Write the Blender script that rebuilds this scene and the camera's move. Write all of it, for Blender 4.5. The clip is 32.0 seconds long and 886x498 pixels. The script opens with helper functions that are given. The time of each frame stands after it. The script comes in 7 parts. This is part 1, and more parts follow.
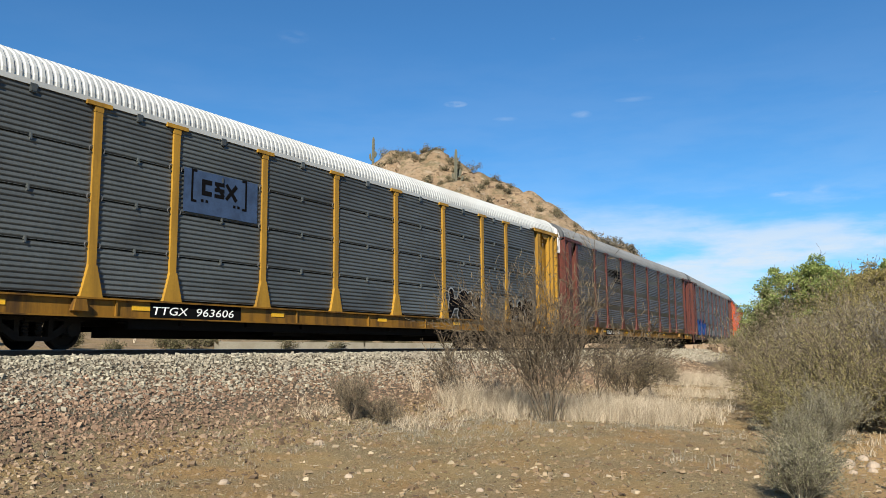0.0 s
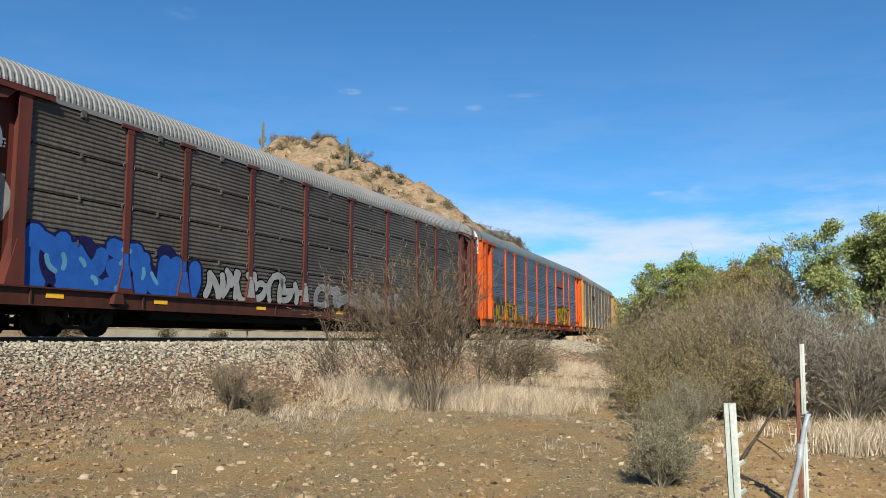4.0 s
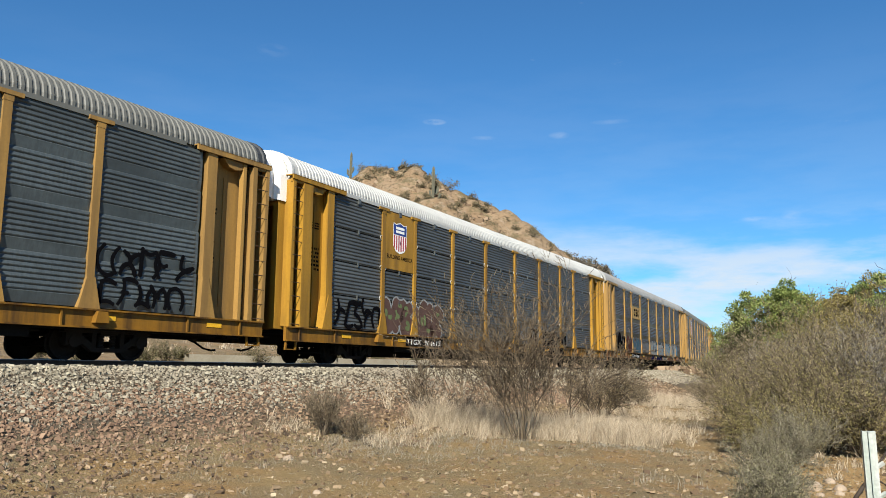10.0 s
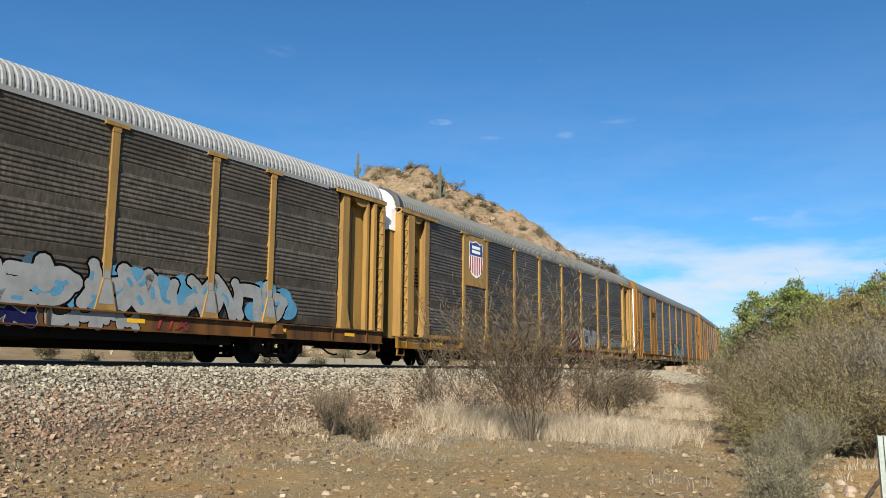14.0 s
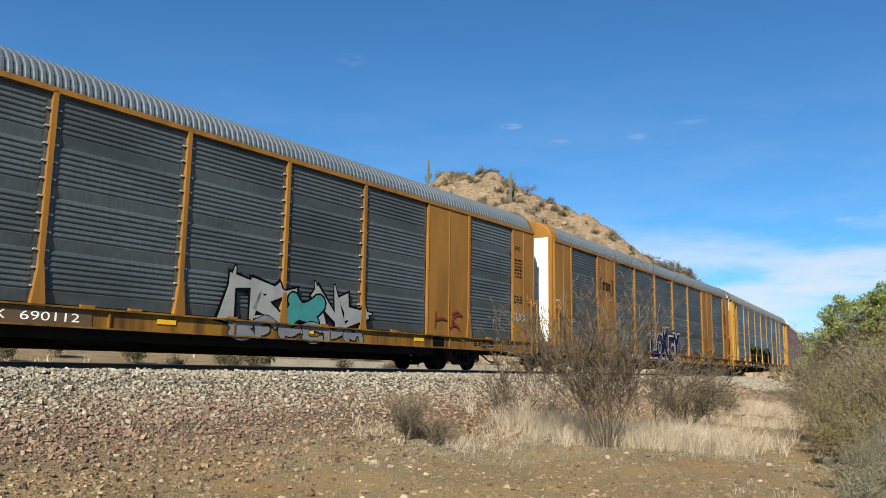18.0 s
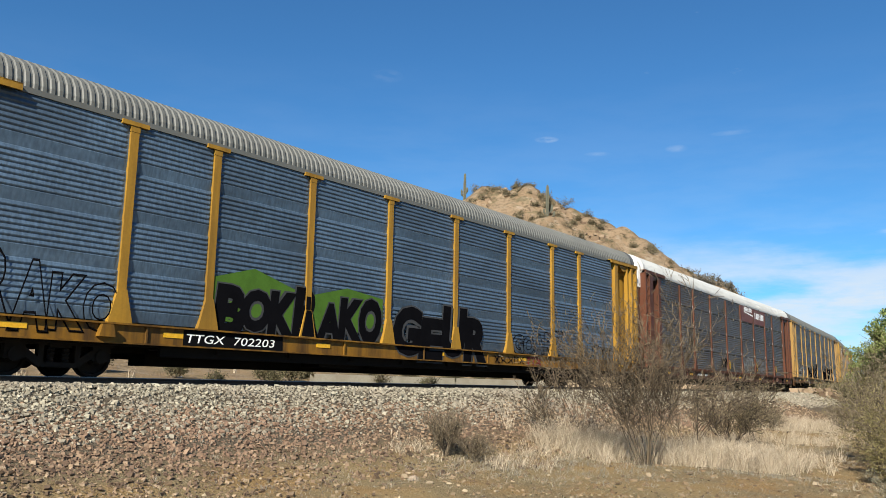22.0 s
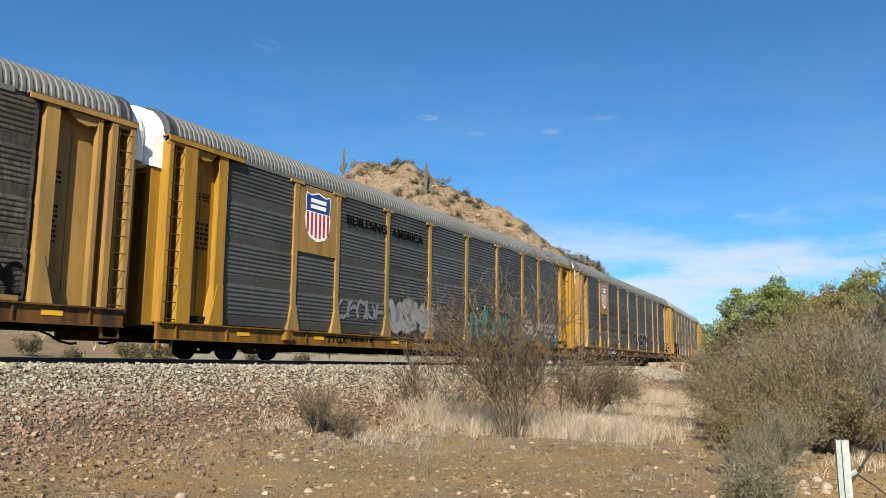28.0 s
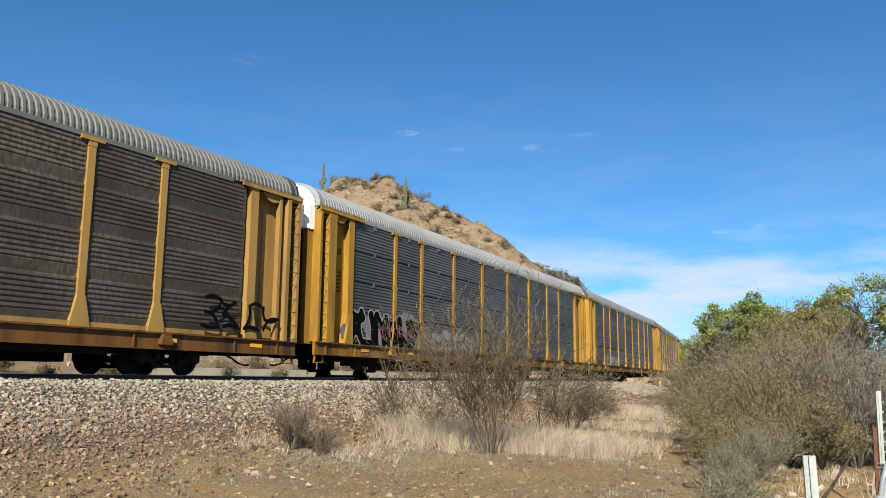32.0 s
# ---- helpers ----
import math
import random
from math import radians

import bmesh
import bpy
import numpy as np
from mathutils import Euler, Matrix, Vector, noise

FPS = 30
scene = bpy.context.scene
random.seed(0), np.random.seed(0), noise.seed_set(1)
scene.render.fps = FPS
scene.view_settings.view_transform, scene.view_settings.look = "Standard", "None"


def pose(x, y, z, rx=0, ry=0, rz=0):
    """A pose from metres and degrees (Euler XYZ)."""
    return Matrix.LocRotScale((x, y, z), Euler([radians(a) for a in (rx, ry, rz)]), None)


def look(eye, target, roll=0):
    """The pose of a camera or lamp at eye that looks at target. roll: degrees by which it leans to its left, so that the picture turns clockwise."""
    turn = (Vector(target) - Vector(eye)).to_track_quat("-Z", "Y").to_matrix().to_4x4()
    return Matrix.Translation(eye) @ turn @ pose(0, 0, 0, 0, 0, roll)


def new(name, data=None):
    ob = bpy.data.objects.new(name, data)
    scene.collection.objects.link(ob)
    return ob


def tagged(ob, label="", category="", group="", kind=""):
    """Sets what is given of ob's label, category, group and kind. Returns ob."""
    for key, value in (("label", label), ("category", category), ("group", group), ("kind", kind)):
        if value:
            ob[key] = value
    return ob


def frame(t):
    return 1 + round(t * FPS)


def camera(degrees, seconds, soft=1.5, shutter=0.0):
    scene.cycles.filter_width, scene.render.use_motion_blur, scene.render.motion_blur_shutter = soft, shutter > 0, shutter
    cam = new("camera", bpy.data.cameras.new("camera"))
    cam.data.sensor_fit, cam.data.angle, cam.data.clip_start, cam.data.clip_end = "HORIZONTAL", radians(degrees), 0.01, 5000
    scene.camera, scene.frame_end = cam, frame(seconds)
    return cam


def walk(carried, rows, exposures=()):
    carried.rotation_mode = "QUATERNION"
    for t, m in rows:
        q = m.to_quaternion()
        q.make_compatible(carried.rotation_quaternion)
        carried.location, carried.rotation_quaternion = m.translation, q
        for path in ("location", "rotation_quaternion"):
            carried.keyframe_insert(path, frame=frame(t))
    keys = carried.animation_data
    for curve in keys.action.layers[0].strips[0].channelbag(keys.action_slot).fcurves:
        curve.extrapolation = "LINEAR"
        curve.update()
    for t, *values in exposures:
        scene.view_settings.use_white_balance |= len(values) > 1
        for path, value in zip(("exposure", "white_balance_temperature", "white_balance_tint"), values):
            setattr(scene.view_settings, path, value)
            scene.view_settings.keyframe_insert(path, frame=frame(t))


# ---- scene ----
# The camera is held by hand and pans a little while the train goes by.
cam = camera(58.36, 32.0, soft=0.8)
PATH = [
    (0.0, pose(0.000, 0.000, 1.600, 97.77, 0.21, 0.10)),
    (0.5, pose(-0.001, 0.037, 1.592, 97.51, 0.03, 0.05)),
    (1.0, pose(-0.003, 0.026, 1.594, 97.33, -0.04, -0.56)),
    (1.5, pose(-0.001, 0.030, 1.614, 97.13, -0.02, -1.72)),
    (2.0, pose(0.037, 0.026, 1.607, 97.21, 0.27, -3.24)),
    (2.5, pose(0.076, 0.008, 1.605, 97.23, 0.38, -4.69)),
    (3.0, pose(0.122, 0.009, 1.604, 97.09, 0.29, -6.15)),
    (3.5, pose(0.123, 0.010, 1.607, 96.99, 0.12, -7.37)),
    (5.5, pose(0.100, -0.010, 1.614, 97.54, -0.32, -8.27)),
    (6.0, pose(0.103, -0.019, 1.611, 97.95, -0.38, -7.85)),
    (6.5, pose(0.110, -0.019, 1.607, 98.44, -0.38, -7.39)),
    (7.0, pose(0.095, -0.033, 1.610, 98.92, -0.53, -6.81)),
    (7.5, pose(0.085, -0.029, 1.607, 99.27, -0.61, -5.89)),
    (8.0, pose(0.073, -0.025, 1.599, 99.53, -0.76, -5.37)),
    (8.5, pose(0.072, -0.000, 1.599, 99.75, -0.94, -4.81)),
    (9.0, pose(0.063, 0.003, 1.593, 99.71, -1.11, -3.87)),
    (9.5, pose(0.034, 0.012, 1.588, 99.33, -0.95, -2.79)),
    (10.0, pose(0.011, 0.021, 1.583, 99.02, -0.78, -1.81)),
    (10.5, pose(0.007, 0.032, 1.575, 98.80, -0.71, -1.48)),
    (11.0, pose(0.005, 0.042, 1.574, 98.63, -0.73, -1.61)),
    (11.5, pose(0.009, 0.059, 1.577, 98.55, -0.75, -1.70)),
    (12.0, pose(0.003, 0.056, 1.577, 98.58, -0.78, -1.64)),
    (12.5, pose(0.000, 0.051, 1.587, 98.69, -0.72, -1.56)),
    (13.0, pose(-0.011, 0.043, 1.587, 98.88, -0.77, -1.50)),
    (13.5, pose(-0.008, 0.027, 1.591, 98.93, -0.76, -1.41)),
    (15.5, pose(-0.032, -0.002, 1.603, 99.43, -0.88, -0.25)),
    (16.0, pose(-0.035, -0.023, 1.595, 99.46, -0.79, 0.75)),
    (16.5, pose(-0.046, -0.044, 1.604, 99.38, -0.82, 1.86)),
    (17.0, pose(-0.047, -0.036, 1.604, 99.36, -0.81, 2.71)),
    (17.5, pose(-0.057, -0.036, 1.597, 99.33, -0.92, 3.47)),
    (18.0, pose(-0.067, -0.023, 1.597, 99.28, -1.12, 3.79)),
    (18.5, pose(-0.078, -0.026, 1.596, 99.32, -1.10, 4.51)),
    (19.0, pose(-0.080, -0.019, 1.601, 99.39, -1.22, 5.08)),
    (19.5, pose(-0.092, -0.012, 1.606, 99.53, -1.31, 5.60)),
    (20.0, pose(-0.089, 0.001, 1.624, 99.70, -1.37, 6.06)),
    (20.5, pose(-0.094, -0.039, 1.612, 99.89, -1.38, 6.26)),
    (21.0, pose(-0.088, -0.058, 1.616, 100.06, -1.40, 6.32)),
    (21.5, pose(-0.090, -0.068, 1.618, 100.16, -1.39, 6.36)),
    (22.0, pose(-0.081, -0.077, 1.619, 100.25, -1.26, 6.44)),
    (22.5, pose(-0.088, -0.074, 1.618, 100.23, -1.17, 6.40)),
    (23.0, pose(-0.073, -0.090, 1.615, 100.21, -0.97, 6.31)),
    (23.5, pose(-0.061, -0.082, 1.617, 100.12, -0.82, 6.05)),
    (24.0, pose(-0.037, -0.026, 1.622, 99.88, -0.46, 5.12)),
    (24.5, pose(-0.059, -0.022, 1.615, 99.03, -0.02, 4.52)),
    (25.0, pose(-0.051, -0.013, 1.607, 98.12, 0.28, 3.98)),
    (25.5, pose(-0.028, -0.003, 1.610, 97.53, 0.33, 3.14)),
    (27.5, pose(0.036, -0.045, 1.628, 98.25, -0.41, -1.25)),
    (28.0, pose(0.029, -0.047, 1.630, 98.72, -0.83, -2.35)),
    (28.5, pose(0.038, -0.031, 1.631, 99.10, -1.03, -3.22)),
    (29.0, pose(0.032, -0.028, 1.634, 99.40, -1.18, -3.93)),
    (29.5, pose(0.032, -0.025, 1.633, 99.68, -1.30, -4.33)),
    (30.0, pose(0.034, -0.022, 1.634, 99.84, -1.29, -4.49)),
    (30.5, pose(0.027, -0.031, 1.631, 99.82, -1.21, -4.42)),
    (31.0, pose(0.021, -0.055, 1.630, 99.81, -1.14, -4.29)),
    (31.5, pose(0.030, -0.054, 1.628, 99.80, -0.95, -4.15)),
    (32.0, pose(0.046, -0.071, 1.635, 99.83, -0.75, -3.83)),
]
walk(cam, PATH)

# ---- light: one sun behind the camera, and the clear sky ----
SUN_AZ, SUN_EL = -170.8, 33.0       # degrees from +y towards +x, and above the horizon


# small wisps of high cloud: bearing, elevation, half width, half height in degrees, density
WISPS = ((0.9, 18.1, 0.9, 0.25, 0.30), (10.2, 17.1, 0.8, 0.3, 0.14), (-11.2, 22.4, 1.2, 0.5, 0.07), (4.6, 17.0, 1.0, 0.18, 0.12), (13.9, 17.9, 1.5, 0.2, 0.1), (23.5, 10.7, 1.1, 0.2, 0.25), (25.8, 10.8, 0.7, 0.4, 0.14))


def make_light():
    a, e = radians(SUN_AZ), radians(SUN_EL)
    to_sun = Vector((math.sin(a) * math.cos(e), math.cos(a) * math.cos(e), math.sin(e)))
    lamp = bpy.data.lights.new("sun", "SUN")
    lamp.energy, lamp.angle, lamp.color = 5.0, radians(0.53), (1.0, 0.94, 0.84)
    ob = new("sun", lamp)
    ob.matrix_world = look(to_sun * 200, (0, 0, 0))
    world = bpy.data.worlds.new("sky")
    scene.world = world
    world.use_nodes = True
    nt = world.node_tree
    nt.nodes.clear()
    sky = nt.nodes.new("ShaderNodeTexSky")
    sky.sky_type, sky.sun_disc = "NISHITA", False
    sky.sun_elevation, sky.sun_rotation = e, a
    sky.altitude, sky.air_density, sky.dust_density, sky.ozone_density = 900, 1.0, 0.15, 3.0
    # thin high cloud: a low bank and some wisps above it
    geo = nt.nodes.new("ShaderNodeTexCoord")
    sep = nt.nodes.new("ShaderNodeSeparateXYZ")
    nt.links.new(geo.outputs["Generated"], sep.inputs[0])
    mp = nt.nodes.new("ShaderNodeMapping")
    mp.inputs["Scale"].default_value = (3.2, 3.2, 14.0)
    nt.links.new(geo.outputs["Generated"], mp.inputs[0])
    n1 = nt.nodes.new("ShaderNodeTexNoise")
    n1.inputs["Scale"].default_value, n1.inputs["Detail"].default_value, n1.inputs["Roughness"].default_value = 1.6, 9, 0.58
    nt.links.new(mp.outputs[0], n1.inputs[0])
    shape = nt.nodes.new("ShaderNodeMapRange")
    shape.interpolation_type = "SMOOTHSTEP"
    shape.inputs[1].default_value, shape.inputs[2].default_value = 0.36, 0.66
    nt.links.new(n1.outputs[0], shape.inputs[0])
    ramp = nt.nodes.new("ShaderNodeValToRGB")
    r = ramp.color_ramp
    r.elements[0].position, r.elements[0].color = 0.02, (0.75, 0.75, 0.75, 1)
    r.elements[1].position, r.elements[1].color = 0.40, (0, 0, 0, 1)
    for p, v in ((0.115, 0.95), (0.165, 0.5), (0.20, 0.08)):
        el = r.elements.new(p)
        el.color = (v, v, v, 1)
    nt.links.new(sep.outputs["Z"], ramp.inputs[0])
    mul = nt.nodes.new("ShaderNodeMath")
    mul.operation = "MULTIPLY"
    nt.links.new(shape.outputs[0], mul.inputs[0])
    nt.links.new(ramp.outputs[0], mul.inputs[1])
    # small wisps higher up
    mp2 = nt.nodes.new("ShaderNodeMapping")
    mp2.inputs["Scale"].default_value = (9.0, 9.0, 30.0)
    nt.links.new(geo.outputs["Generated"], mp2.inputs[0])
    n2 = nt.nodes.new("ShaderNodeTexNoise")
    n2.inputs["Scale"].default_value, n2.inputs["Detail"].default_value = 1.3, 6
    nt.links.new(mp2.outputs[0], n2.inputs[0])
    w = nt.nodes.new("ShaderNodeMapRange")
    w.interpolation_type = "SMOOTHSTEP"
    w.inputs[1].default_value, w.inputs[2].default_value, w.inputs[4].default_value = 0.70, 0.80, 0.5
    nt.links.new(n2.outputs[0], w.inputs[0])
    add = nt.nodes.new("ShaderNodeMath")
    add.operation, add.use_clamp = "ADD", True
    nt.links.new(mul.outputs[0], add.inputs[0])
    nt.links.new(w.outputs[0], add.inputs[1])
    def maths(op, a, b=None, clamp=False):
        n = nt.nodes.new("ShaderNodeMath")
        n.operation, n.use_clamp = op, clamp
        for i, v in enumerate((a, b)):
            if isinstance(v, float):
                n.inputs[i].default_value = v
            elif v is not None:
                nt.links.new(v, n.inputs[i])
        return n.outputs[0]

    def along(v):
        n = nt.nodes.new("ShaderNodeVectorMath")
        n.operation = "DOT_PRODUCT"
        nt.links.new(geo.outputs["Generated"], n.inputs[0])
        n.inputs[1].default_value = v
        return n.outputs["Value"]

    mp3 = nt.nodes.new("ShaderNodeMapping")
    mp3.inputs["Scale"].default_value = (60.0, 60.0, 150.0)
    nt.links.new(geo.outputs["Generated"], mp3.inputs[0])
    n3 = nt.nodes.new("ShaderNodeTexNoise")
    n3.inputs["Scale"].default_value, n3.inputs["Detail"].default_value = 1.0, 6
    nt.links.new(mp3.outputs[0], n3.inputs[0])
    cloud = add.outputs[0]
    for az, el, wide, high, dense in WISPS:
        a_, e_ = radians(az), radians(el)
        mid = Vector((math.sin(a_) * math.cos(e_), math.cos(a_) * math.cos(e_), math.sin(e_)))
        side = Vector((math.cos(a_), -math.sin(a_), 0))
        u = maths("MULTIPLY", along(side), 1 / radians(wide))
        v = maths("MULTIPLY", along(mid.cross(side)), 1 / radians(high))
        r2 = maths("ADD", maths("MULTIPLY", u, u), maths("MULTIPLY", v, v))
        puff = maths("SUBTRACT", 1.0, r2, True)
        puff = maths("MULTIPLY", puff, maths("MULTIPLY", maths("SUBTRACT", n3.outputs[0], 0.32, True), 3.0 * dense))
        front = maths("GREATER_THAN", along(mid), 0.0)
        cloud = maths("ADD", cloud, maths("MULTIPLY", puff, front), True)
    tint = nt.nodes.new("ShaderNodeMix")
    tint.data_type, tint.blend_type = "RGBA", "MULTIPLY"
    tint.inputs[0].default_value = 1.0
    tint.inputs[7].default_value = (0.495, 0.99, 1.285, 1)
    nt.links.new(sky.outputs[0], tint.inputs[6])
    mix = nt.nodes.new("ShaderNodeMix")
    mix.data_type = "RGBA"
    nt.links.new(cloud, mix.inputs[0])
    nt.links.new(tint.outputs[2], mix.inputs[6])
    mix.inputs[7].default_value = (7.2, 7.9, 8.6, 1)
    bg = nt.nodes.new("ShaderNodeBackground")
    bg.inputs[1].default_value = 0.0526
    nt.links.new(mix.outputs[2], bg.inputs[0])
    out = nt.nodes.new("ShaderNodeOutputWorld")
    nt.links.new(bg.outputs[0], out.inputs[0])


make_light()
scene.view_settings.exposure = 1.0

# ---- the plan: the track is a wide left-hand curve on a slight grade ----
EYE_Z = 1.6
HEAD = radians(33.25)
ALONG = np.array([math.sin(HEAD), math.cos(HEAD)])
ACROSS = np.array([-math.cos(HEAD), math.sin(HEAD)])
RADIUS = 1 / 0.00176
CENTRE = ACROSS * (15.86 + RADIUS)
RAIL0, GRADE = EYE_Z + 0.093, 0.00928
CAR_PITCH, CAR_LEN = 28.55, 27.46


def rail_z(s):
    return RAIL0 + GRADE * np.clip(s, -90, 260)


def track(s, d=0.0):
    """The place at s metres along the track and d metres from its middle, towards the camera."""
    a = s / RADIUS
    return CENTRE + (RADIUS + d) * (ALONG * math.sin(a) - ACROSS * math.cos(a))


def track_coords(x, y):
    wx, wy = x - CENTRE[0], y - CENTRE[1]
    d = np.hypot(wx, wy) - RADIUS
    s = RADIUS * np.arctan2(wx * ALONG[0] + wy * ALONG[1], -(wx * ACROSS[0] + wy * ACROSS[1]))
    return s, d


RIDGE = ((-34, 108, 9), (-18, 104, 20), (-11, 103.4, 26), (-6.3, 101.8, 28.4), (-0.8, 100, 28.5), (1.2, 98.6, 26.2), (6, 96.8, 24),
         (10.3, 94.4, 21.2), (14, 92, 17.6), (18, 90.2, 15.4), (24, 93, 13), (31, 100, 11.5), (44, 117, 9.6), (62, 140, 7.5))


LUMPS = [(k, amp / 2, math.cos(a), math.sin(a), ph) for k, amp, a, ph in
         ((k, amp, 1.7 * i * i + k, 2.3 * i + 5 * k) for k, amp in ((0.5, 0.05), (1.3, 0.03), (3.1, 0.016)) for i in range(5))]


def ground_z(x, y):
    x, y = np.asarray(x, float), np.asarray(y, float)
    s, d = track_coords(x, y)
    prof = np.interp(d, (-70, -40, -22, -12, -7, -5, -2.9, -2.4, 2.4, 2.9, 5.0, 6.4, 9, 12, 20, 60),
                     (6.0, 3.6, 1.7, 0.55, 0.0, -0.3, -0.22, -0.16, -0.16, -0.26, -1.00, -1.42, -1.60, -1.69, -1.69, -1.9))
    z = rail_z(s) + prof
    on = np.clip((d - 4.5) / 2, 0, 1) + np.clip((-d - 5) / 3, 0, 1)
    for k, amp, ca, sa, ph in LUMPS:
        z = z + amp * on * np.sin(k * (x * ca + y * sa) + ph)
    far = np.clip((np.hypot(x, y) - 170) / 300, 0, 1)
    z = z * (1 - far) + 1.0 * far
    px, py, pz = (np.interp(np.linspace(0, len(RIDGE) - 1, 90), range(len(RIDGE)), c) for c in zip(*RIDGE))
    hill = np.full(x.shape, -50.0)
    for a, b, c in zip(px, py, pz):
        r = np.hypot(x - a, y - b)
        hill = np.maximum(hill, c - 0.1 - np.sqrt((0.80 * r) ** 2 + 0.36))
    return np.maximum(z, hill * (d < -8) + -50 * (d >= -8))

# ---- materials ----
MATS = {}


def mat(name, colour, rough=0.6, metal=0.0, dirt=None, dirt_amount=0.4, scale=1.0, grain=0.12, bump=0.15, bump_scale=60.0,
        streak=False, vary=0.0, spec=0.5, bars=0.0):
    """A painted, metal, wood or plant surface: colour with two scales of change, dirt and fine relief."""
    if name in MATS:
        return MATS[name]
    m = bpy.data.materials.new(name)
    m.use_nodes = True
    nt = m.node_tree
    b = nt.nodes["Principled BSDF"]
    L = nt.links
    tc = nt.nodes.new("ShaderNodeTexCoord")
    info = nt.nodes.new("ShaderNodeObjectInfo")
    off = nt.nodes.new("ShaderNodeVectorMath")
    off.operation = "MULTIPLY_ADD"
    L.new(info.outputs["Random"], off.inputs[0])
    off.inputs[1].default_value = (37, 19, 23)
    L.new(tc.outputs["Object"], off.inputs[2])
    mp = nt.nodes.new("ShaderNodeMapping")
    mp.inputs["Scale"].default_value = (2.2, 2.2, 0.25) if streak else (1, 1, 1)
    L.new(off.outputs[0], mp.inputs[0])
    big = nt.nodes.new("ShaderNodeTexNoise")
    big.inputs["Scale"].default_value, big.inputs["Detail"].default_value, big.inputs["Roughness"].default_value = 1.3 * scale, 8, 0.62
    L.new(mp.outputs[0], big.inputs[0])
    fine = nt.nodes.new("ShaderNodeTexNoise")
    fine.inputs["Scale"].default_value, fine.inputs["Detail"].default_value = 22 * scale, 5
    L.new(off.outputs[0], fine.inputs[0])
    hsv = nt.nodes.new("ShaderNodeHueSaturation")
    hsv.inputs["Color"].default_value = (*colour, 1)
    val = nt.nodes.new("ShaderNodeMapRange")
    val.inputs[1].default_value, val.inputs[2].default_value = 0.3, 0.7
    val.inputs[3].default_value, val.inputs[4].default_value = 1 - grain, 1 + grain
    L.new(fine.outputs[0], val.inputs[0])
    if vary:
        v2 = nt.nodes.new("ShaderNodeMapRange")
        v2.inputs[3].default_value, v2.inputs[4].default_value = 1 - vary, 1 + vary
        L.new(info.outputs["Random"], v2.inputs[0])
        mm = nt.nodes.new("ShaderNodeMath")
        mm.operation = "MULTIPLY"
        L.new(val.outputs[0], mm.inputs[0])
        L.new(v2.outputs[0], mm.inputs[1])
        L.new(mm.outputs[0], hsv.inputs["Value"])
    else:
        L.new(val.outputs[0], hsv.inputs["Value"])
    out = hsv.outputs[0]
    if bars:
        # short upright streaks of grime that stop at each rib
        mb = nt.nodes.new("ShaderNodeMapping")
        mb.inputs["Scale"].default_value = (46, 1, 6.0)
        L.new(off.outputs[0], mb.inputs[0])
        nb = nt.nodes.new("ShaderNodeTexNoise")
        nb.inputs["Scale"].default_value, nb.inputs["Detail"].default_value = 1.0, 2
        L.new(mb.outputs[0], nb.inputs[0])
        rb = nt.nodes.new("ShaderNodeMapRange")
        rb.inputs[1].default_value, rb.inputs[2].default_value = 0.35, 0.65
        rb.inputs[3].default_value, rb.inputs[4].default_value = 1 - bars, 1 + bars * 0.6
        L.new(nb.outputs[0], rb.inputs[0])
        hb = nt.nodes.new("ShaderNodeHueSaturation")
        L.new(out, hb.inputs["Color"])
        L.new(rb.outputs[0], hb.inputs["Value"])
        out = hb.outputs[0]
    if dirt:
        mask = nt.nodes.new("ShaderNodeMapRange")
        mask.interpolation_type = "SMOOTHSTEP"
        mask.inputs[1].default_value, mask.inputs[2].default_value = 0.38, 0.68
        mask.inputs[4].default_value = dirt_amount
        L.new(big.outputs[0], mask.inputs[0])
        mix = nt.nodes.new("ShaderNodeMix")
        mix.data_type = "RGBA"
        L.new(mask.outputs[0], mix.inputs[0])
        L.new(out, mix.inputs[6])
        mix.inputs[7].default_value = (*dirt, 1)
        out = mix.outputs[2]
    L.new(out, b.inputs["Base Color"])
    rr = nt.nodes.new("ShaderNodeMapRange")
    rr.inputs[3].default_value, rr.inputs[4].default_value = max(rough - 0.12, 0.05), min(rough + 0.12, 1)
    L.new(big.outputs[0], rr.inputs[0])
    L.new(rr.outputs[0], b.inputs["Roughness"])
    b.inputs["Metallic"].default_value = metal
    b.inputs["Specular IOR Level"].default_value = spec
    if bump:
        bn = nt.nodes.new("ShaderNodeTexNoise")
        bn.inputs["Scale"].default_value, bn.inputs["Detail"].default_value = bump_scale, 4
        L.new(tc.outputs["Object"], bn.inputs[0])
        bp = nt.nodes.new("ShaderNodeBump")
        bp.inputs["Strength"].default_value, bp.inputs["Distance"].default_value = bump, 0.02
        L.new(bn.outputs[0], bp.inputs["Height"])
        L.new(bp.outputs[0], b.inputs["Normal"])
    MATS[name] = m
    return m


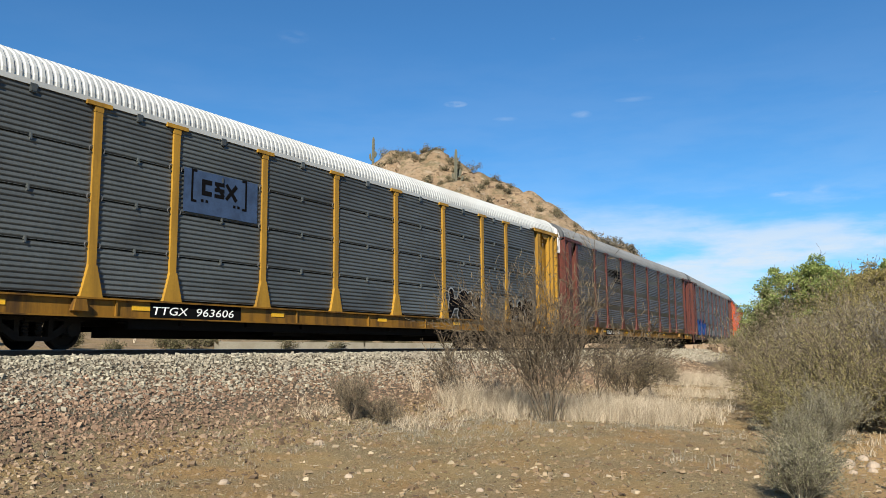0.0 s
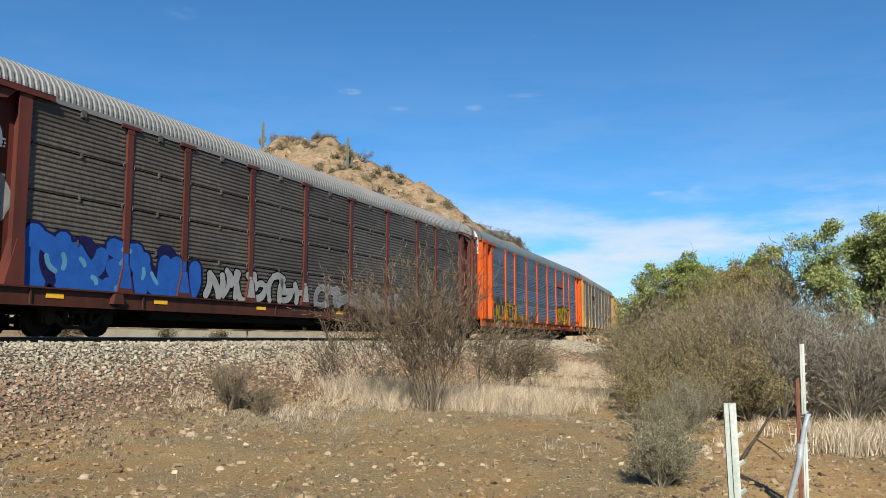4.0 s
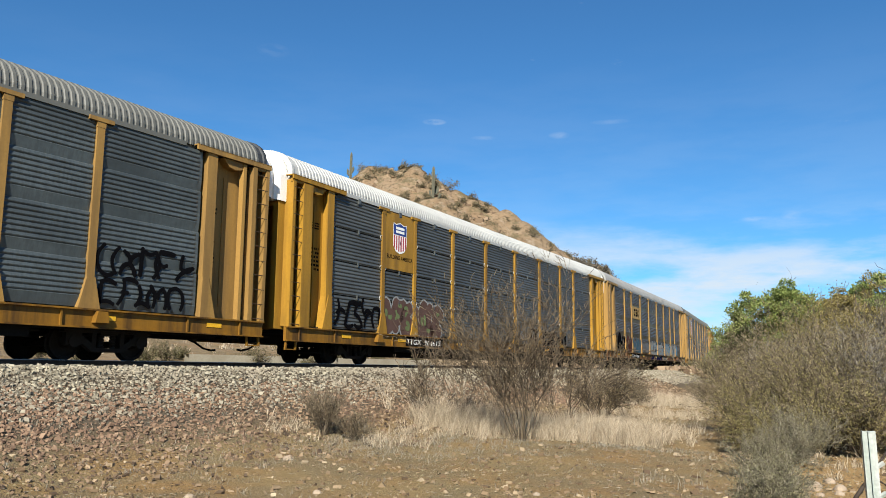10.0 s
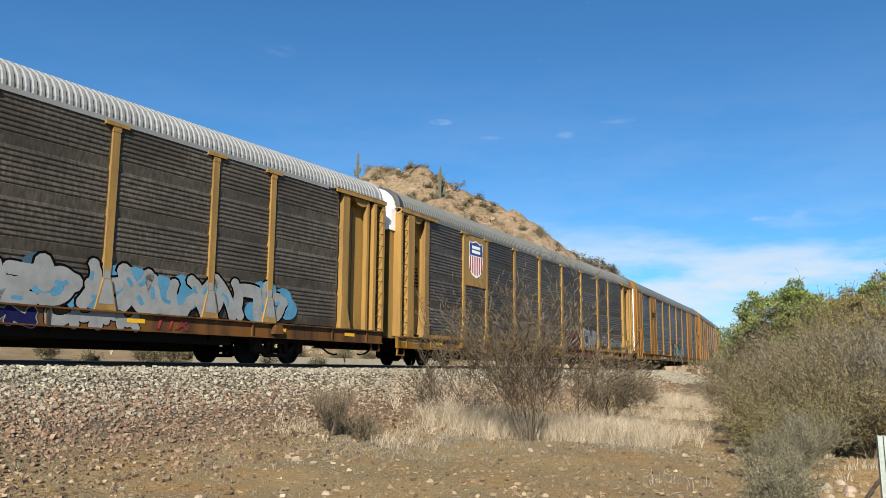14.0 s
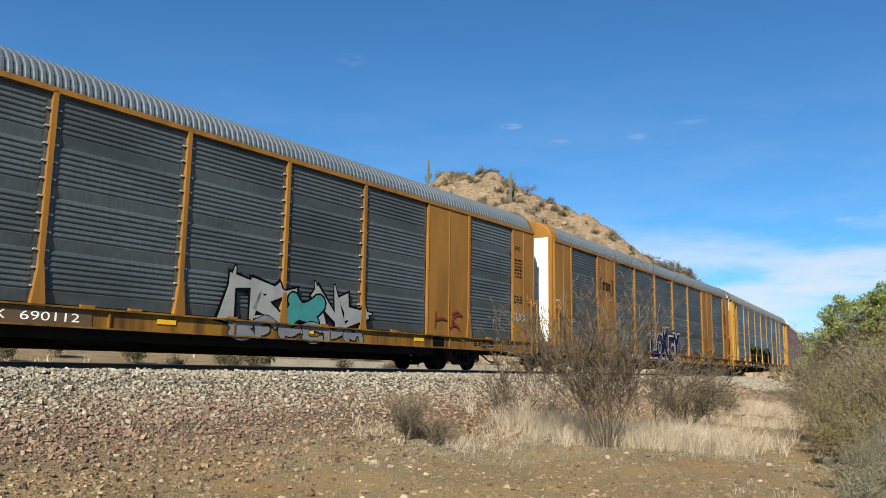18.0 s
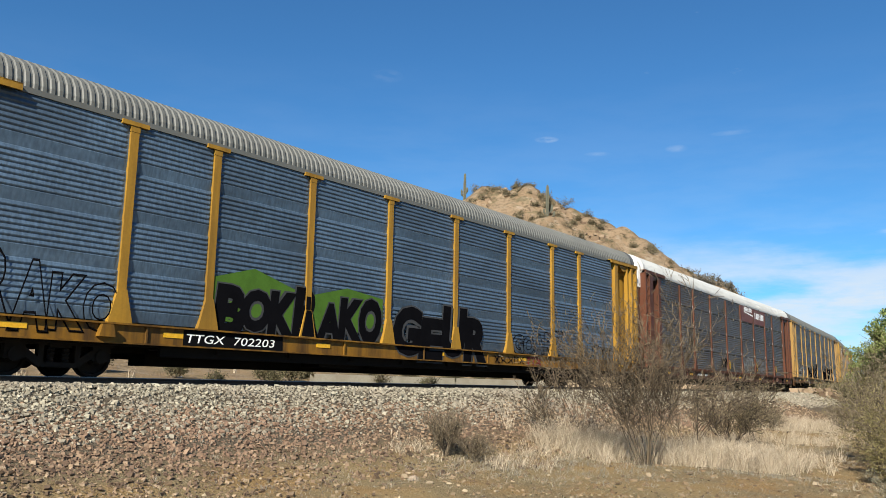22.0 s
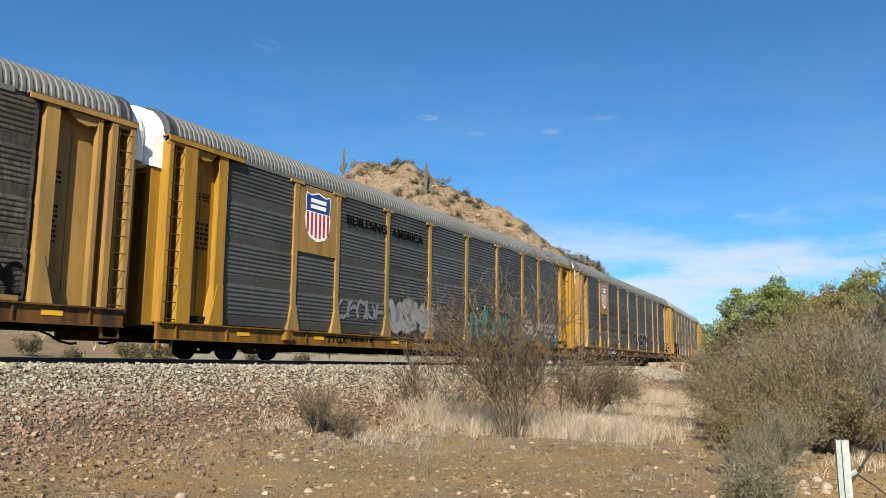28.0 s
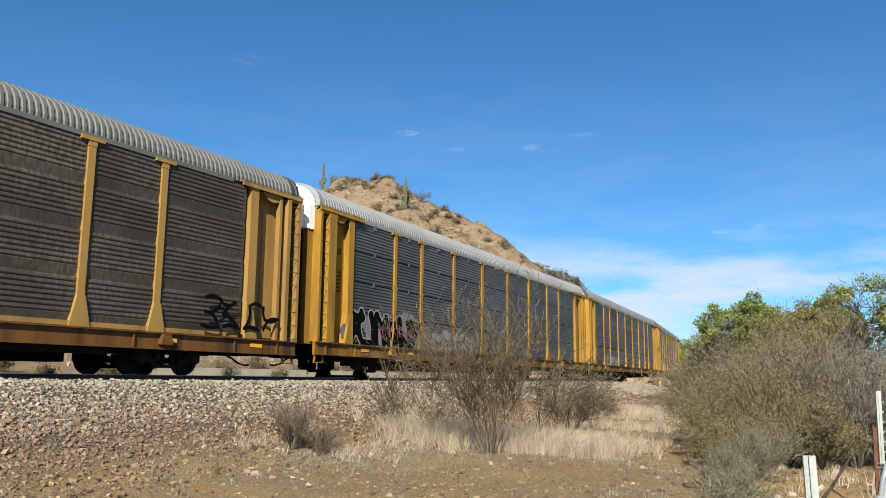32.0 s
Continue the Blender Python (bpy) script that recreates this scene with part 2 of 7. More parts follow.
def island_mat(name, ramp, rough=0.85, patch=None, patch_scale=0.35, bump=0.0, spec=0.3, trans=0.0):
    """For joined loose pieces: every piece takes its own colour from the ramp; patch shifts whole areas to another colour."""
    if name in MATS:
        return MATS[name]
    m = bpy.data.materials.new(name)
    m.use_nodes = True
    nt = m.node_tree
    b, L = nt.nodes["Principled BSDF"], nt.links
    geo = nt.nodes.new("ShaderNodeNewGeometry")
    cr = nt.nodes.new("ShaderNodeValToRGB")
    els = cr.color_ramp.elements
    for i, (p, c) in enumerate(ramp):
        e = els[i] if i < 2 else els.new(p)
        e.position, e.color = p, (*c, 1)
    L.new(geo.outputs["Random Per Island"], cr.inputs[0])
    out = cr.outputs[0]
    tc = nt.nodes.new("ShaderNodeTexCoord")
    if patch:
        n = nt.nodes.new("ShaderNodeTexNoise")
        n.inputs["Scale"].default_value, n.inputs["Detail"].default_value = patch_scale, 4
        L.new(tc.outputs["Object"], n.inputs[0])
        mr = nt.nodes.new("ShaderNodeMapRange")
        mr.interpolation_type = "SMOOTHSTEP"
        mr.inputs[1].default_value, mr.inputs[2].default_value, mr.inputs[4].default_value = 0.42, 0.66, 0.7
        L.new(n.outputs[0], mr.inputs[0])
        mix = nt.nodes.new("ShaderNodeMix")
        mix.data_type = "RGBA"
        L.new(mr.outputs[0], mix.inputs[0])
        L.new(out, mix.inputs[6])
        mix.inputs[7].default_value = (*patch, 1)
        out = mix.outputs[2]
    L.new(out, b.inputs["Base Color"])
    b.inputs["Roughness"].default_value = rough
    b.inputs["Specular IOR Level"].default_value = spec
    if trans:
        b.inputs["Transmission Weight"].default_value = 0.0
        tr = nt.nodes.new("ShaderNodeBsdfTranslucent")
        L.new(out, tr.inputs[0])
        ms = nt.nodes.new("ShaderNodeMixShader")
        ms.inputs[0].default_value = trans
        L.new(b.outputs[0], ms.inputs[1])
        L.new(tr.outputs[0], ms.inputs[2])
        L.new(ms.outputs[0], nt.nodes["Material Output"].inputs[0])
    if bump:
        bn = nt.nodes.new("ShaderNodeTexNoise")
        bn.inputs["Scale"].default_value = 40
        L.new(tc.outputs["Object"], bn.inputs[0])
        bp = nt.nodes.new("ShaderNodeBump")
        bp.inputs["Strength"].default_value, bp.inputs["Distance"].default_value = bump, 0.02
        L.new(bn.outputs[0], bp.inputs["Height"])
        L.new(bp.outputs[0], b.inputs["Normal"])
    MATS[name] = m
    return m


def ground_mat():
    m = bpy.data.materials.new("desert_earth")
    m.use_nodes = True
    nt = m.node_tree
    b, L = nt.nodes["Principled BSDF"], nt.links
    tc = nt.nodes.new("ShaderNodeTexCoord")

    def tex(scale, detail=8, rough=0.6):
        n = nt.nodes.new("ShaderNodeTexNoise")
        n.inputs["Scale"].default_value, n.inputs["Detail"].default_value, n.inputs["Roughness"].default_value = scale, detail, rough
        L.new(tc.outputs["Object"], n.inputs[0])
        return n.outputs[0]

    def rng(src, a, b_, lo=0.0, hi=1.0):
        n = nt.nodes.new("ShaderNodeMapRange")
        n.interpolation_type = "SMOOTHSTEP"
        for i, v in zip((1, 2, 3, 4), (a, b_, lo, hi)):
            n.inputs[i].default_value = v
        L.new(src, n.inputs[0])
        return n.outputs[0]

    def mix(fac, a, c):
        n = nt.nodes.new("ShaderNodeMix")
        n.data_type = "RGBA"
        for i, v in ((0, fac), (6, a), (7, c)):
            if isinstance(v, tuple):
                n.inputs[i].default_value = (*v, 1)
            else:
                L.new(v, n.inputs[i])
        return n.outputs[2]

    def attr(name):
        n = nt.nodes.new("ShaderNodeAttribute")
        n.attribute_name = name
        return n.outputs["Fac"]

    def times(a, c):
        n = nt.nodes.new("ShaderNodeMath")
        n.operation = "MULTIPLY"
        L.new(a, n.inputs[0])
        if isinstance(c, float):
            n.inputs[1].default_value = c
        else:
            L.new(c, n.inputs[1])
        return n.outputs[0]

    speck = tex(26.0, 8, 0.85)
    earth = mix(rng(tex(0.45), 0.38, 0.62), (0.226, 0.140, 0.057), (0.212, 0.152, 0.070))
    earth = mix(rng(speck, 0.52, 0.64), earth, (0.32, 0.24, 0.14))
    earth = mix(rng(speck, 0.47, 0.36), earth, (0.042, 0.030, 0.017))
    litter = mix(rng(tex(60.0, 4, 0.7), 0.42, 0.58), (0.064, 0.052, 0.028), (0.255, 0.206, 0.118))
    earth = mix(times(rng(tex(0.8), 0.42, 0.58), 0.65), earth, litter)
    trail = mix(rng(tex(5.0), 0.36, 0.64), (0.272, 0.166, 0.066), (0.335, 0.222, 0.096))
    trail = mix(rng(speck, 0.54, 0.66), trail, (0.33, 0.259, 0.157))
    trail = mix(rng(speck, 0.46, 0.36), trail, (0.0707, 0.051, 0.0275))
    earth = mix(attr("trail"), earth, trail)
    # ground under the loose ballast, coloured dark for the shade in the gaps between stones
    stone = mix(rng(tex(20.0, 4), 0.35, 0.65), (0.055, 0.043, 0.029), (0.115, 0.092, 0.063))
    base = mix(attr("ballast"), earth, stone)
    rock = mix(rng(tex(0.30), 0.32, 0.66), (0.215, 0.145, 0.083), (0.275, 0.20, 0.125))
    rock = mix(rng(tex(1.8, 9, 0.75), 0.48, 0.64), rock, (0.105, 0.073, 0.042))
    rock = mix(rng(tex(0.8, 8, 0.7), 0.52, 0.66), rock, (0.275, 0.217, 0.15))
    rock = mix(times(rng(tex(0.5, 9, 0.8), 0.50, 0.60), 0.75), rock, (0.108, 0.094, 0.05))
    base = mix(attr("hill"), base, rock)
    L.new(base, b.inputs["Base Color"])
    b.inputs["Roughness"].default_value = 0.95
    b.inputs["Specular IOR Level"].default_value = 0.15
    bp = nt.nodes.new("ShaderNodeBump")
    bp.inputs["Strength"].default_value, bp.inputs["Distance"].default_value = 0.9, 0.05
    L.new(tex(14.0, 9, 0.7), bp.inputs["Height"])
    far = nt.nodes.new("ShaderNodeBump")
    far.inputs["Strength"].default_value, far.inputs["Distance"].default_value = 1.0, 0.22
    L.new(times(tex(1.4, 9, 0.75), attr("hill")), far.inputs["Height"])
    L.new(bp.outputs[0], far.inputs["Normal"])
    L.new(far.outputs[0], b.inputs["Normal"])
    return m


# ---- mesh tools ----
class Build:
    """Collects vertices and faces of one mesh."""

    def __init__(self):
        self.v, self.f, self.m = [], [], []

    def add(self, verts, faces, mi=0):
        k = len(self.v)
        self.v += [tuple(p) for p in verts]
        self.f += [tuple(i + k for i in f) for f in faces]
        self.m += [mi] * len(faces)
        return self

    def box(self, x0, x1, y0, y1, z0, z1, mi=0, top=None):
        """A box; top = (x0, x1) of the upper face makes it taper."""
        a, b = top or (x0, x1)
        v = [(x0, y0, z0), (x1, y0, z0), (x1, y1, z0), (x0, y1, z0), (a, y0, z1), (b, y0, z1), (b, y1, z1), (a, y1, z1)]
        return self.add(v, [(0, 3, 2, 1), (4, 5, 6, 7), (0, 1, 5, 4), (1, 2, 6, 5), (2, 3, 7, 6), (3, 0, 4, 7)], mi)

    def rod(self, p, q, r, n=6, r2=None, mi=0):
        p, q = Vector(p), Vector(q)
        w = (q - p).normalized()
        u = w.orthogonal().normalized()
        t = w.cross(u)
        r2 = r if r2 is None else r2
        ring = [(math.cos(2 * math.pi * i / n), math.sin(2 * math.pi * i / n)) for i in range(n)]
        v = [p + (u * c + t * s) * r for c, s in ring] + [q + (u * c + t * s) * r2 for c, s in ring]
        f = [(i, (i + 1) % n, n + (i + 1) % n, n + i) for i in range(n)]
        return self.add(v, f + [tuple(range(n))[::-1], tuple(range(n, 2 * n))], mi)

    def lathe(self, profile, n=24, mi=0, axis="y"):
        """Turns (radius, along) pairs about the y axis."""
        v, f = [], []
        for r, h in profile:
            for i in range(n):
                a = 2 * math.pi * i / n
                v.append((r * math.cos(a), h, r * math.sin(a)))
        for j in range(len(profile) - 1):
            for i in range(n):
                k = (i + 1) % n
                f.append((j * n + i, j * n + k, (j + 1) * n + k, (j + 1) * n + i))
        f.append(tuple(range(n)))
        f.append(tuple(range((len(profile) - 1) * n, len(profile) * n))[::-1])
        return self.add(v, f, mi)

    def mesh(self, name, mats=(), smooth=False):
        me = bpy.data.meshes.new(name)
        me.from_pydata(self.v, [], self.f)
        for m in mats:
            me.materials.append(m)
        if len(mats) > 1:
            me.polygons.foreach_set("material_index", self.m)
        if smooth:
            me.polygons.foreach_set("use_smooth", [True] * len(me.polygons))
        me.update()
        return me


def put(name, me, parent=None, m=None, label="", mats=None):
    """Links a mesh as one object; mats gives this object its own materials on a shared mesh."""
    ob = new(name, me)
    if parent is not None:
        ob.parent = parent
    if m is not None:
        ob.matrix_local = m
    if mats:
        for i, k in enumerate(mats):
            ob.material_slots[i].link = "OBJECT"
            ob.material_slots[i].material = k
    if label:
        ob["label"] = label
    return ob


def raw_mesh(name, verts, faces, mats, index=None, smooth=False):
    """A large mesh from arrays; every face has the same number of corners."""
    me = bpy.data.meshes.new(name)
    verts, faces = np.asarray(verts, np.float32), np.asarray(faces, np.int32)
    n, k = faces.shape
    me.vertices.add(len(verts))
    me.vertices.foreach_set("co", verts.ravel())
    me.loops.add(n * k)
    me.loops.foreach_set("vertex_index", faces.ravel())
    me.polygons.add(n)
    me.polygons.foreach_set("loop_start", np.arange(0, n * k, k, dtype=np.int32))
    for m in mats:
        me.materials.append(m)
    if index is not None:
        me.polygons.foreach_set("material_index", np.asarray(index, np.int32))
    me.polygons.foreach_set("use_smooth", np.full(n, smooth))
    me.update(calc_edges=True)
    return me

# ---- ground, track ----
def axis(parts):
    out = []
    for a, b, step in parts:
        out += list(np.arange(a, b - 1e-6, step))
    return np.array(out + [parts[-1][1]])


def make_ground():
    far = [(-4000, -1000, 1000), (-1000, -300, 175), (-300, -60, 30)]
    xs = axis(far + [(-60, -24, 1.5), (-24, 26, 0.28), (26, 70, 1.2), (70, 300, 23), (300, 1000, 175), (1000, 4000, 1000)])
    ys = axis(far + [(-60, 2, 4), (2, 36, 0.28), (36, 130, 1.1), (130, 300, 17), (300, 1000, 175), (1000, 4000, 1000)])
    X, Y = np.meshgrid(xs, ys)
    Z = ground_z(X, Y)
    s, d = track_coords(X, Y)
    rng = np.random.default_rng(3)
    hillmask = np.clip((Z - rail_z(s) - 1.2) / 2.0, 0, 1) * (d < -8) + 0.55 * (d < -5) * (np.hypot(X, Y) < 300)
    rough = np.zeros_like(Z)
    for k, amp in ((0.25, 0.7), (0.6, 0.5), (1.4, 0.30), (2.3, 0.22)):
        for _ in range(6):
            a, ph = rng.uniform(0, 6.28), rng.uniform(0, 6.28)
            rough += amp / 2.4 * np.sin(k * (X * math.cos(a) + Y * math.sin(a)) + ph)
    Z += np.abs(rough) * 0.9 * np.clip((Z - rail_z(s) - 2) / 4, 0, 1) * (d < -8)
    ny, nx = X.shape
    idx = np.arange(nx * ny).reshape(ny, nx)
    faces = np.stack([idx[:-1, :-1], idx[:-1, 1:], idx[1:, 1:], idx[1:, :-1]], -1).reshape(-1, 4)
    me = raw_mesh("ground", np.stack([X, Y, Z], -1).reshape(-1, 3), faces, [ground_mat()], smooth=True)
    ballast = np.clip((6.3 - np.abs(d)) / 1.3, 0, 1)
    # a worn track runs past the camera to the right of the bushes
    line = 3.3 + 0.20 * Y + 0.004 * Y * Y
    trail = np.exp(-((X - line) / 1.15) ** 2) * np.clip((d - 7) / 2, 0, 1)
    for name, val in (("ballast", ballast), ("trail", trail), ("hill", hillmask)):
        at = me.attributes.new(name, "FLOAT", "POINT")
        at.data.foreach_set("value", val.ravel().astype(np.float32))
    tagged(new("ground", me), "dry stony desert earth with a worn dirt trail and a rocky hill", "ground", kind="structure")


def sweep(profile, s0, s1, step, d, name, mats, smooth=False):
    """Extrudes a (across, up) profile along the track."""
    ss = np.arange(s0, s1 + 1e-6, step)
    n = len(profile)
    v, f = [], []
    for s in ss:
        for a, z in profile:
            p = track(s, d - a)
            v.append((p[0], p[1], rail_z(s) + z))
    for i in range(len(ss) - 1):
        for j in range(n):
            k = (j + 1) % n
            f.append((i * n + j, i * n + k, (i + 1) * n + k, (i + 1) * n + j))
    b = Build()
    b.add(v, f)
    return b.mesh(name, mats, smooth)


def make_track():
    steel = mat("rail_steel", (0.0785, 0.051, 0.0353), 0.6, 0.4, (0.0393, 0.0236, 0.0157), 0.6)
    shine = mat("rail_head", (0.275, 0.259, 0.243), 0.3, 0.9, grain=0.05)
    wood = mat("tie_wood", (0.0707, 0.055, 0.0432), 0.9, 0, (0.157, 0.133, 0.11), 0.5)
    t = tagged(new("railway_track"), "rusty steel rails on wooden ties in grey ballast", "railway track", kind="structure")
    web = [(-0.075, -0.18), (0.075, -0.18), (0.075, -0.165), (0.012, -0.145), (0.012, -0.045), (0.036, -0.035), (0.036, -0.012),
           (-0.036, -0.012), (-0.036, -0.035), (-0.012, -0.045), (-0.012, -0.145), (-0.075, -0.165)]
    head = [(-0.034, -0.011), (0.034, -0.011), (0.032, 0.0), (-0.032, 0.0)]
    for d in (0.755, -0.755):
        r = put("rail", sweep(web, -60, 190, 2.0, d, "rail", [steel]), t)
        put("running_surface", sweep(head, -60, 190, 2.0, d, "running_surface", [shine]), r)
    tie = Build().box(-0.115, 0.115, -1.3, 1.3, -0.36, -0.185).mesh("tie", [wood])
    for i in range(150):
        s = -6 + i * 0.53
        p = track(s)
        put("tie", tie, t, pose(p[0], p[1], float(rail_z(s)), 0, 0, 90 - math.degrees(HEAD) + math.degrees(s / RADIUS)))


def stones_mesh(name, centres, sizes, rng, material, flat=0.75):
    """Many small broken stones: each a skewed block."""
    n = len(centres)
    cube = np.array([(-1, -1, -1), (1, -1, -1), (1, 1, -1), (-1, 1, -1), (-1, -1, 1), (1, -1, 1), (1, 1, 1), (-1, 1, 1)], float)
    v = cube[None] * rng.uniform(0.55, 1.1, (n, 8, 3)) * rng.uniform(0.6, 1.2, (n, 1, 3)) * np.array([1, 1, flat])
    a, b = rng.uniform(0, 6.28, n), rng.uniform(-0.9, 0.9, n)
    ca, sa, cb, sb = np.cos(a), np.sin(a), np.cos(b), np.sin(b)
    o, l = np.zeros(n), np.ones(n)
    rz = np.stack([np.stack([ca, -sa, o], -1), np.stack([sa, ca, o], -1), np.stack([o, o, l], -1)], 1)
    rx = np.stack([np.stack([l, o, o], -1), np.stack([o, cb, -sb], -1), np.stack([o, sb, cb], -1)], 1)
    v = np.einsum("nij,nkj->nki", rz @ rx, v) * sizes[:, None, None] * 0.5 + centres[:, None]
    q = np.array([(4, 5, 6, 7), (0, 1, 5, 4), (1, 2, 6, 5), (2, 3, 7, 6), (3, 0, 4, 7)])
    f = (q[None] + (np.arange(n) * 8)[:, None, None]).reshape(-1, 4)
    return raw_mesh(name, v.reshape(-1, 3), f, [material])


def make_stones():
    rng = np.random.default_rng(11)
    # clean grey ballast along the crest and shoulder
    grey = island_mat("ballast_stone", [(0.0, (0.105, 0.092, 0.067)), (1.0, (0.37, 0.335, 0.245)), (0.35, (0.20, 0.179, 0.131)), (0.75, (0.265, 0.237, 0.174))],
                      patch=(0.22, 0.185, 0.138), patch_scale=0.5)
    old = island_mat("old_ballast_stone", [(0.0, (0.036, 0.025, 0.016)), (1.0, (0.325, 0.245, 0.155)), (0.35, (0.095, 0.065, 0.039)), (0.75, (0.195, 0.134, 0.081))],
                     patch=(0.20, 0.125, 0.082), patch_scale=0.20)
    earth = island_mat("field_stone", [(0.0, (0.07, 0.045, 0.026)), (1.0, (0.33, 0.265, 0.172)), (0.35, (0.14, 0.093, 0.05)), (0.85, (0.225, 0.162, 0.095))])
    leaf = island_mat("fallen_leaves", [(0.0, (0.0471, 0.0393, 0.0196)), (1.0, (0.267, 0.224, 0.126)), (0.5, (0.13, 0.106, 0.055))])

    def scatter(n, s0, s1, d0, d1, power=1.0):
        s = s0 + (s1 - s0) * rng.uniform(0, 1, n) ** power
        d = rng.uniform(d0, d1, n)
        a = s / RADIUS
        r = RADIUS + d
        x = CENTRE[0] + r * (ALONG[0] * np.sin(a) - ACROSS[0] * np.cos(a))
        y = CENTRE[1] + r * (ALONG[1] * np.sin(a) - ACROSS[1] * np.cos(a))
        return np.stack([x, y, ground_z(x, y)], -1), s, d

    def lay(name, label, n, s0, s1, d0, d1, power, lo, hi, stone, fade=None, cat="stones"):
        c, s, d = scatter(n, s0, s1, d0, d1, power)
        if fade:
            keep = rng.uniform(0, 1, n) < np.interp(d, *fade)
            c, s = c[keep], s[keep]
        size = rng.uniform(lo, hi, len(c)) * rng.choice([0.8, 1, 1, 1.25], len(c)) * np.clip(0.85 + s / 80, 0.9, 1.5)
        c[:, 2] += size * rng.uniform(-0.45, 0.45, len(c))
        tagged(new(name, stones_mesh(name, c, size, rng, stone)), label, cat, kind="stuff")

    lay("ballast", "loose grey crushed-rock ballast on the track shoulder", 46000, 3, 66, 1.2, 4.9, 1.7, 0.038, 0.072, grey, ((1, 3.6, 4.9), (1, 1, 0.1)), "ballast")
    lay("far_ballast", "grey ballast beyond the rails", 5000, 2, 60, -4.2, -1.0, 1.5, 0.05, 0.09, grey, None, "ballast")
    lay("old_ballast", "weathered reddish-brown stones spilled down the embankment", 64000, 3, 46, 3.3, 8.2, 1.6, 0.028, 0.068, old, ((3.3, 4.4, 5.6, 6.4, 7.4, 8.2), (0.1, 1, 0.75, 0.28, 0.05, 0.02)))
    n = 30000
    x, y = rng.uniform(-11, 13, n), 6.0 + 20 * rng.uniform(0, 1, n) ** 1.6
    s, d = track_coords(x, y)
    ok = d > 5.5
    c = np.stack([x, y, ground_z(x, y)], -1)[ok]
    size = 0.012 + 0.06 * rng.uniform(0, 1, len(c)) ** 6.5
    tagged(new("field_stones", stones_mesh("field_stones", c, size * 1.5, rng, earth, 0.6)), "small pale stones strewn over the dry earth", "stones", kind="stuff")
    n = 30000
    x, y = rng.uniform(-11, 13, n), 6.0 + 22 * rng.uniform(0, 1, n) ** 1.5
    s, d = track_coords(x, y)
    drift = np.sin(1.1 * x + 0.6 * y) + np.sin(0.7 * y - 1.3 * x + 1) + np.sin(2.1 * x + 2.7 * y + 2)
    ok = (d > 5.8) & (drift + rng.normal(size=n) * 0.8 > 0.1)
    c = np.stack([x, y, ground_z(x, y) + rng.uniform(0.006, 0.02, n)], -1)[ok]
    tagged(new("leaf_litter", leaves("leaf_litter", rng, c, 0.028, leaf, 1.5, 0.004, 0.0)), "dead leaves and crumbs of bark drifted over the earth", "litter", kind="stuff")


def make_barrier():
    conc = mat("weathered_concrete", (0.40, 0.37, 0.29), 0.9, 0, (0.30, 0.265, 0.19), 0.6, 1.0)
    t = tagged(new("concrete_barrier"), "low weathered concrete wall beyond the track", "barrier", kind="structure")
    for a, b in ((19.0, 27.45), (27.55, 36.0)):
        put("wall_slab", sweep([(-0.12, -0.6), (0.12, -0.6), (0.10, 0.30), (-0.10, 0.30)], a, b, (b - a) / 6, -5.6, "wall_slab", [conc]), t)


make_ground()
make_track()
make_barrier()

# ---- the train: autoracks, each one thing in parts; x runs back along the car, -y is the side towards the camera ----
POSTS = (1.87, 4.65, 6.62, 9.4, 12.25, 15.2, 18.06, 20.84, 22.81, 25.6)
SILL_LO, SILL_HI = 0.63, 1.02
REAR = 0.26            # the rear end of a body reaches this much farther
FAR_SIDE = pose(CAR_LEN, 0, 0, 0, 0, 180)     # turns a part of the near side to the far side
ROOF = ((1.50, 5.02), (1.50, 5.15), (1.45, 5.34), (1.32, 5.53), (1.10, 5.68), (0.80, 5.79), (0.40, 5.86), (0.0, 5.88))


def arch(scale=1.0, drop=0.0):
    half = [(-y * scale, z - drop) for y, z in ROOF]
    return half + [(-y, z) for y, z in half[-2::-1]]


def loft(sections, closed=False):
    """Quads between equal rows of points."""
    n = len(sections[0])
    v = [p for s in sections for p in s]
    f = []
    for i in range(len(sections) - 1):
        for j in range(n - 1 + closed):
            k = (j + 1) % n
            f.append((i * n + j, (i + 1) * n + j, (i + 1) * n + k, i * n + k))
    return v, f


def roof_mesh(x0, x1):
    """Cross-ribbed arched roof sheet with an underside."""
    rows, ribs = [], int(round((x1 - x0) / 0.152))
    p = (x1 - x0) / ribs
    for i in range(ribs):
        for u, k in ((0.0, 0), (0.28, 0), (0.42, 1), (0.86, 1)):
            rows.append([(x0 + (i + u) * p, y * (1 + 0.012 * k), z + (0.018 if z > 5.1 else 0.004) * k) for y, z in arch()])
    b = Build()
    b.add(*loft(rows))
    b.add(*loft([[(x, y * 0.97, z - 0.05) for y, z in arch()][::-1] for x in (x0, x1)]))
    return b.mesh("roof")


def hood_mesh():
    """The lip that closes the roof at the car's end."""
    b = Build()
    rows = [[(x, y * k, z + dz) for y, z in arch()] for x, k, dz in ((0.0, 0.95, -0.07), (0.02, 0.99, -0.01), (0.05, 1.018, 0.03), (0.14, 1.018, 0.03), (0.17, 1.0, 0.0), (0.32, 1.0, 0.0))]
    b.add(*loft(rows))
    b.add(*loft([[(x, y * 0.96, z - 0.2) for y, z in arch()][::-1] for x in (0.02, 0.32)]))
    return b.mesh("end_hood")


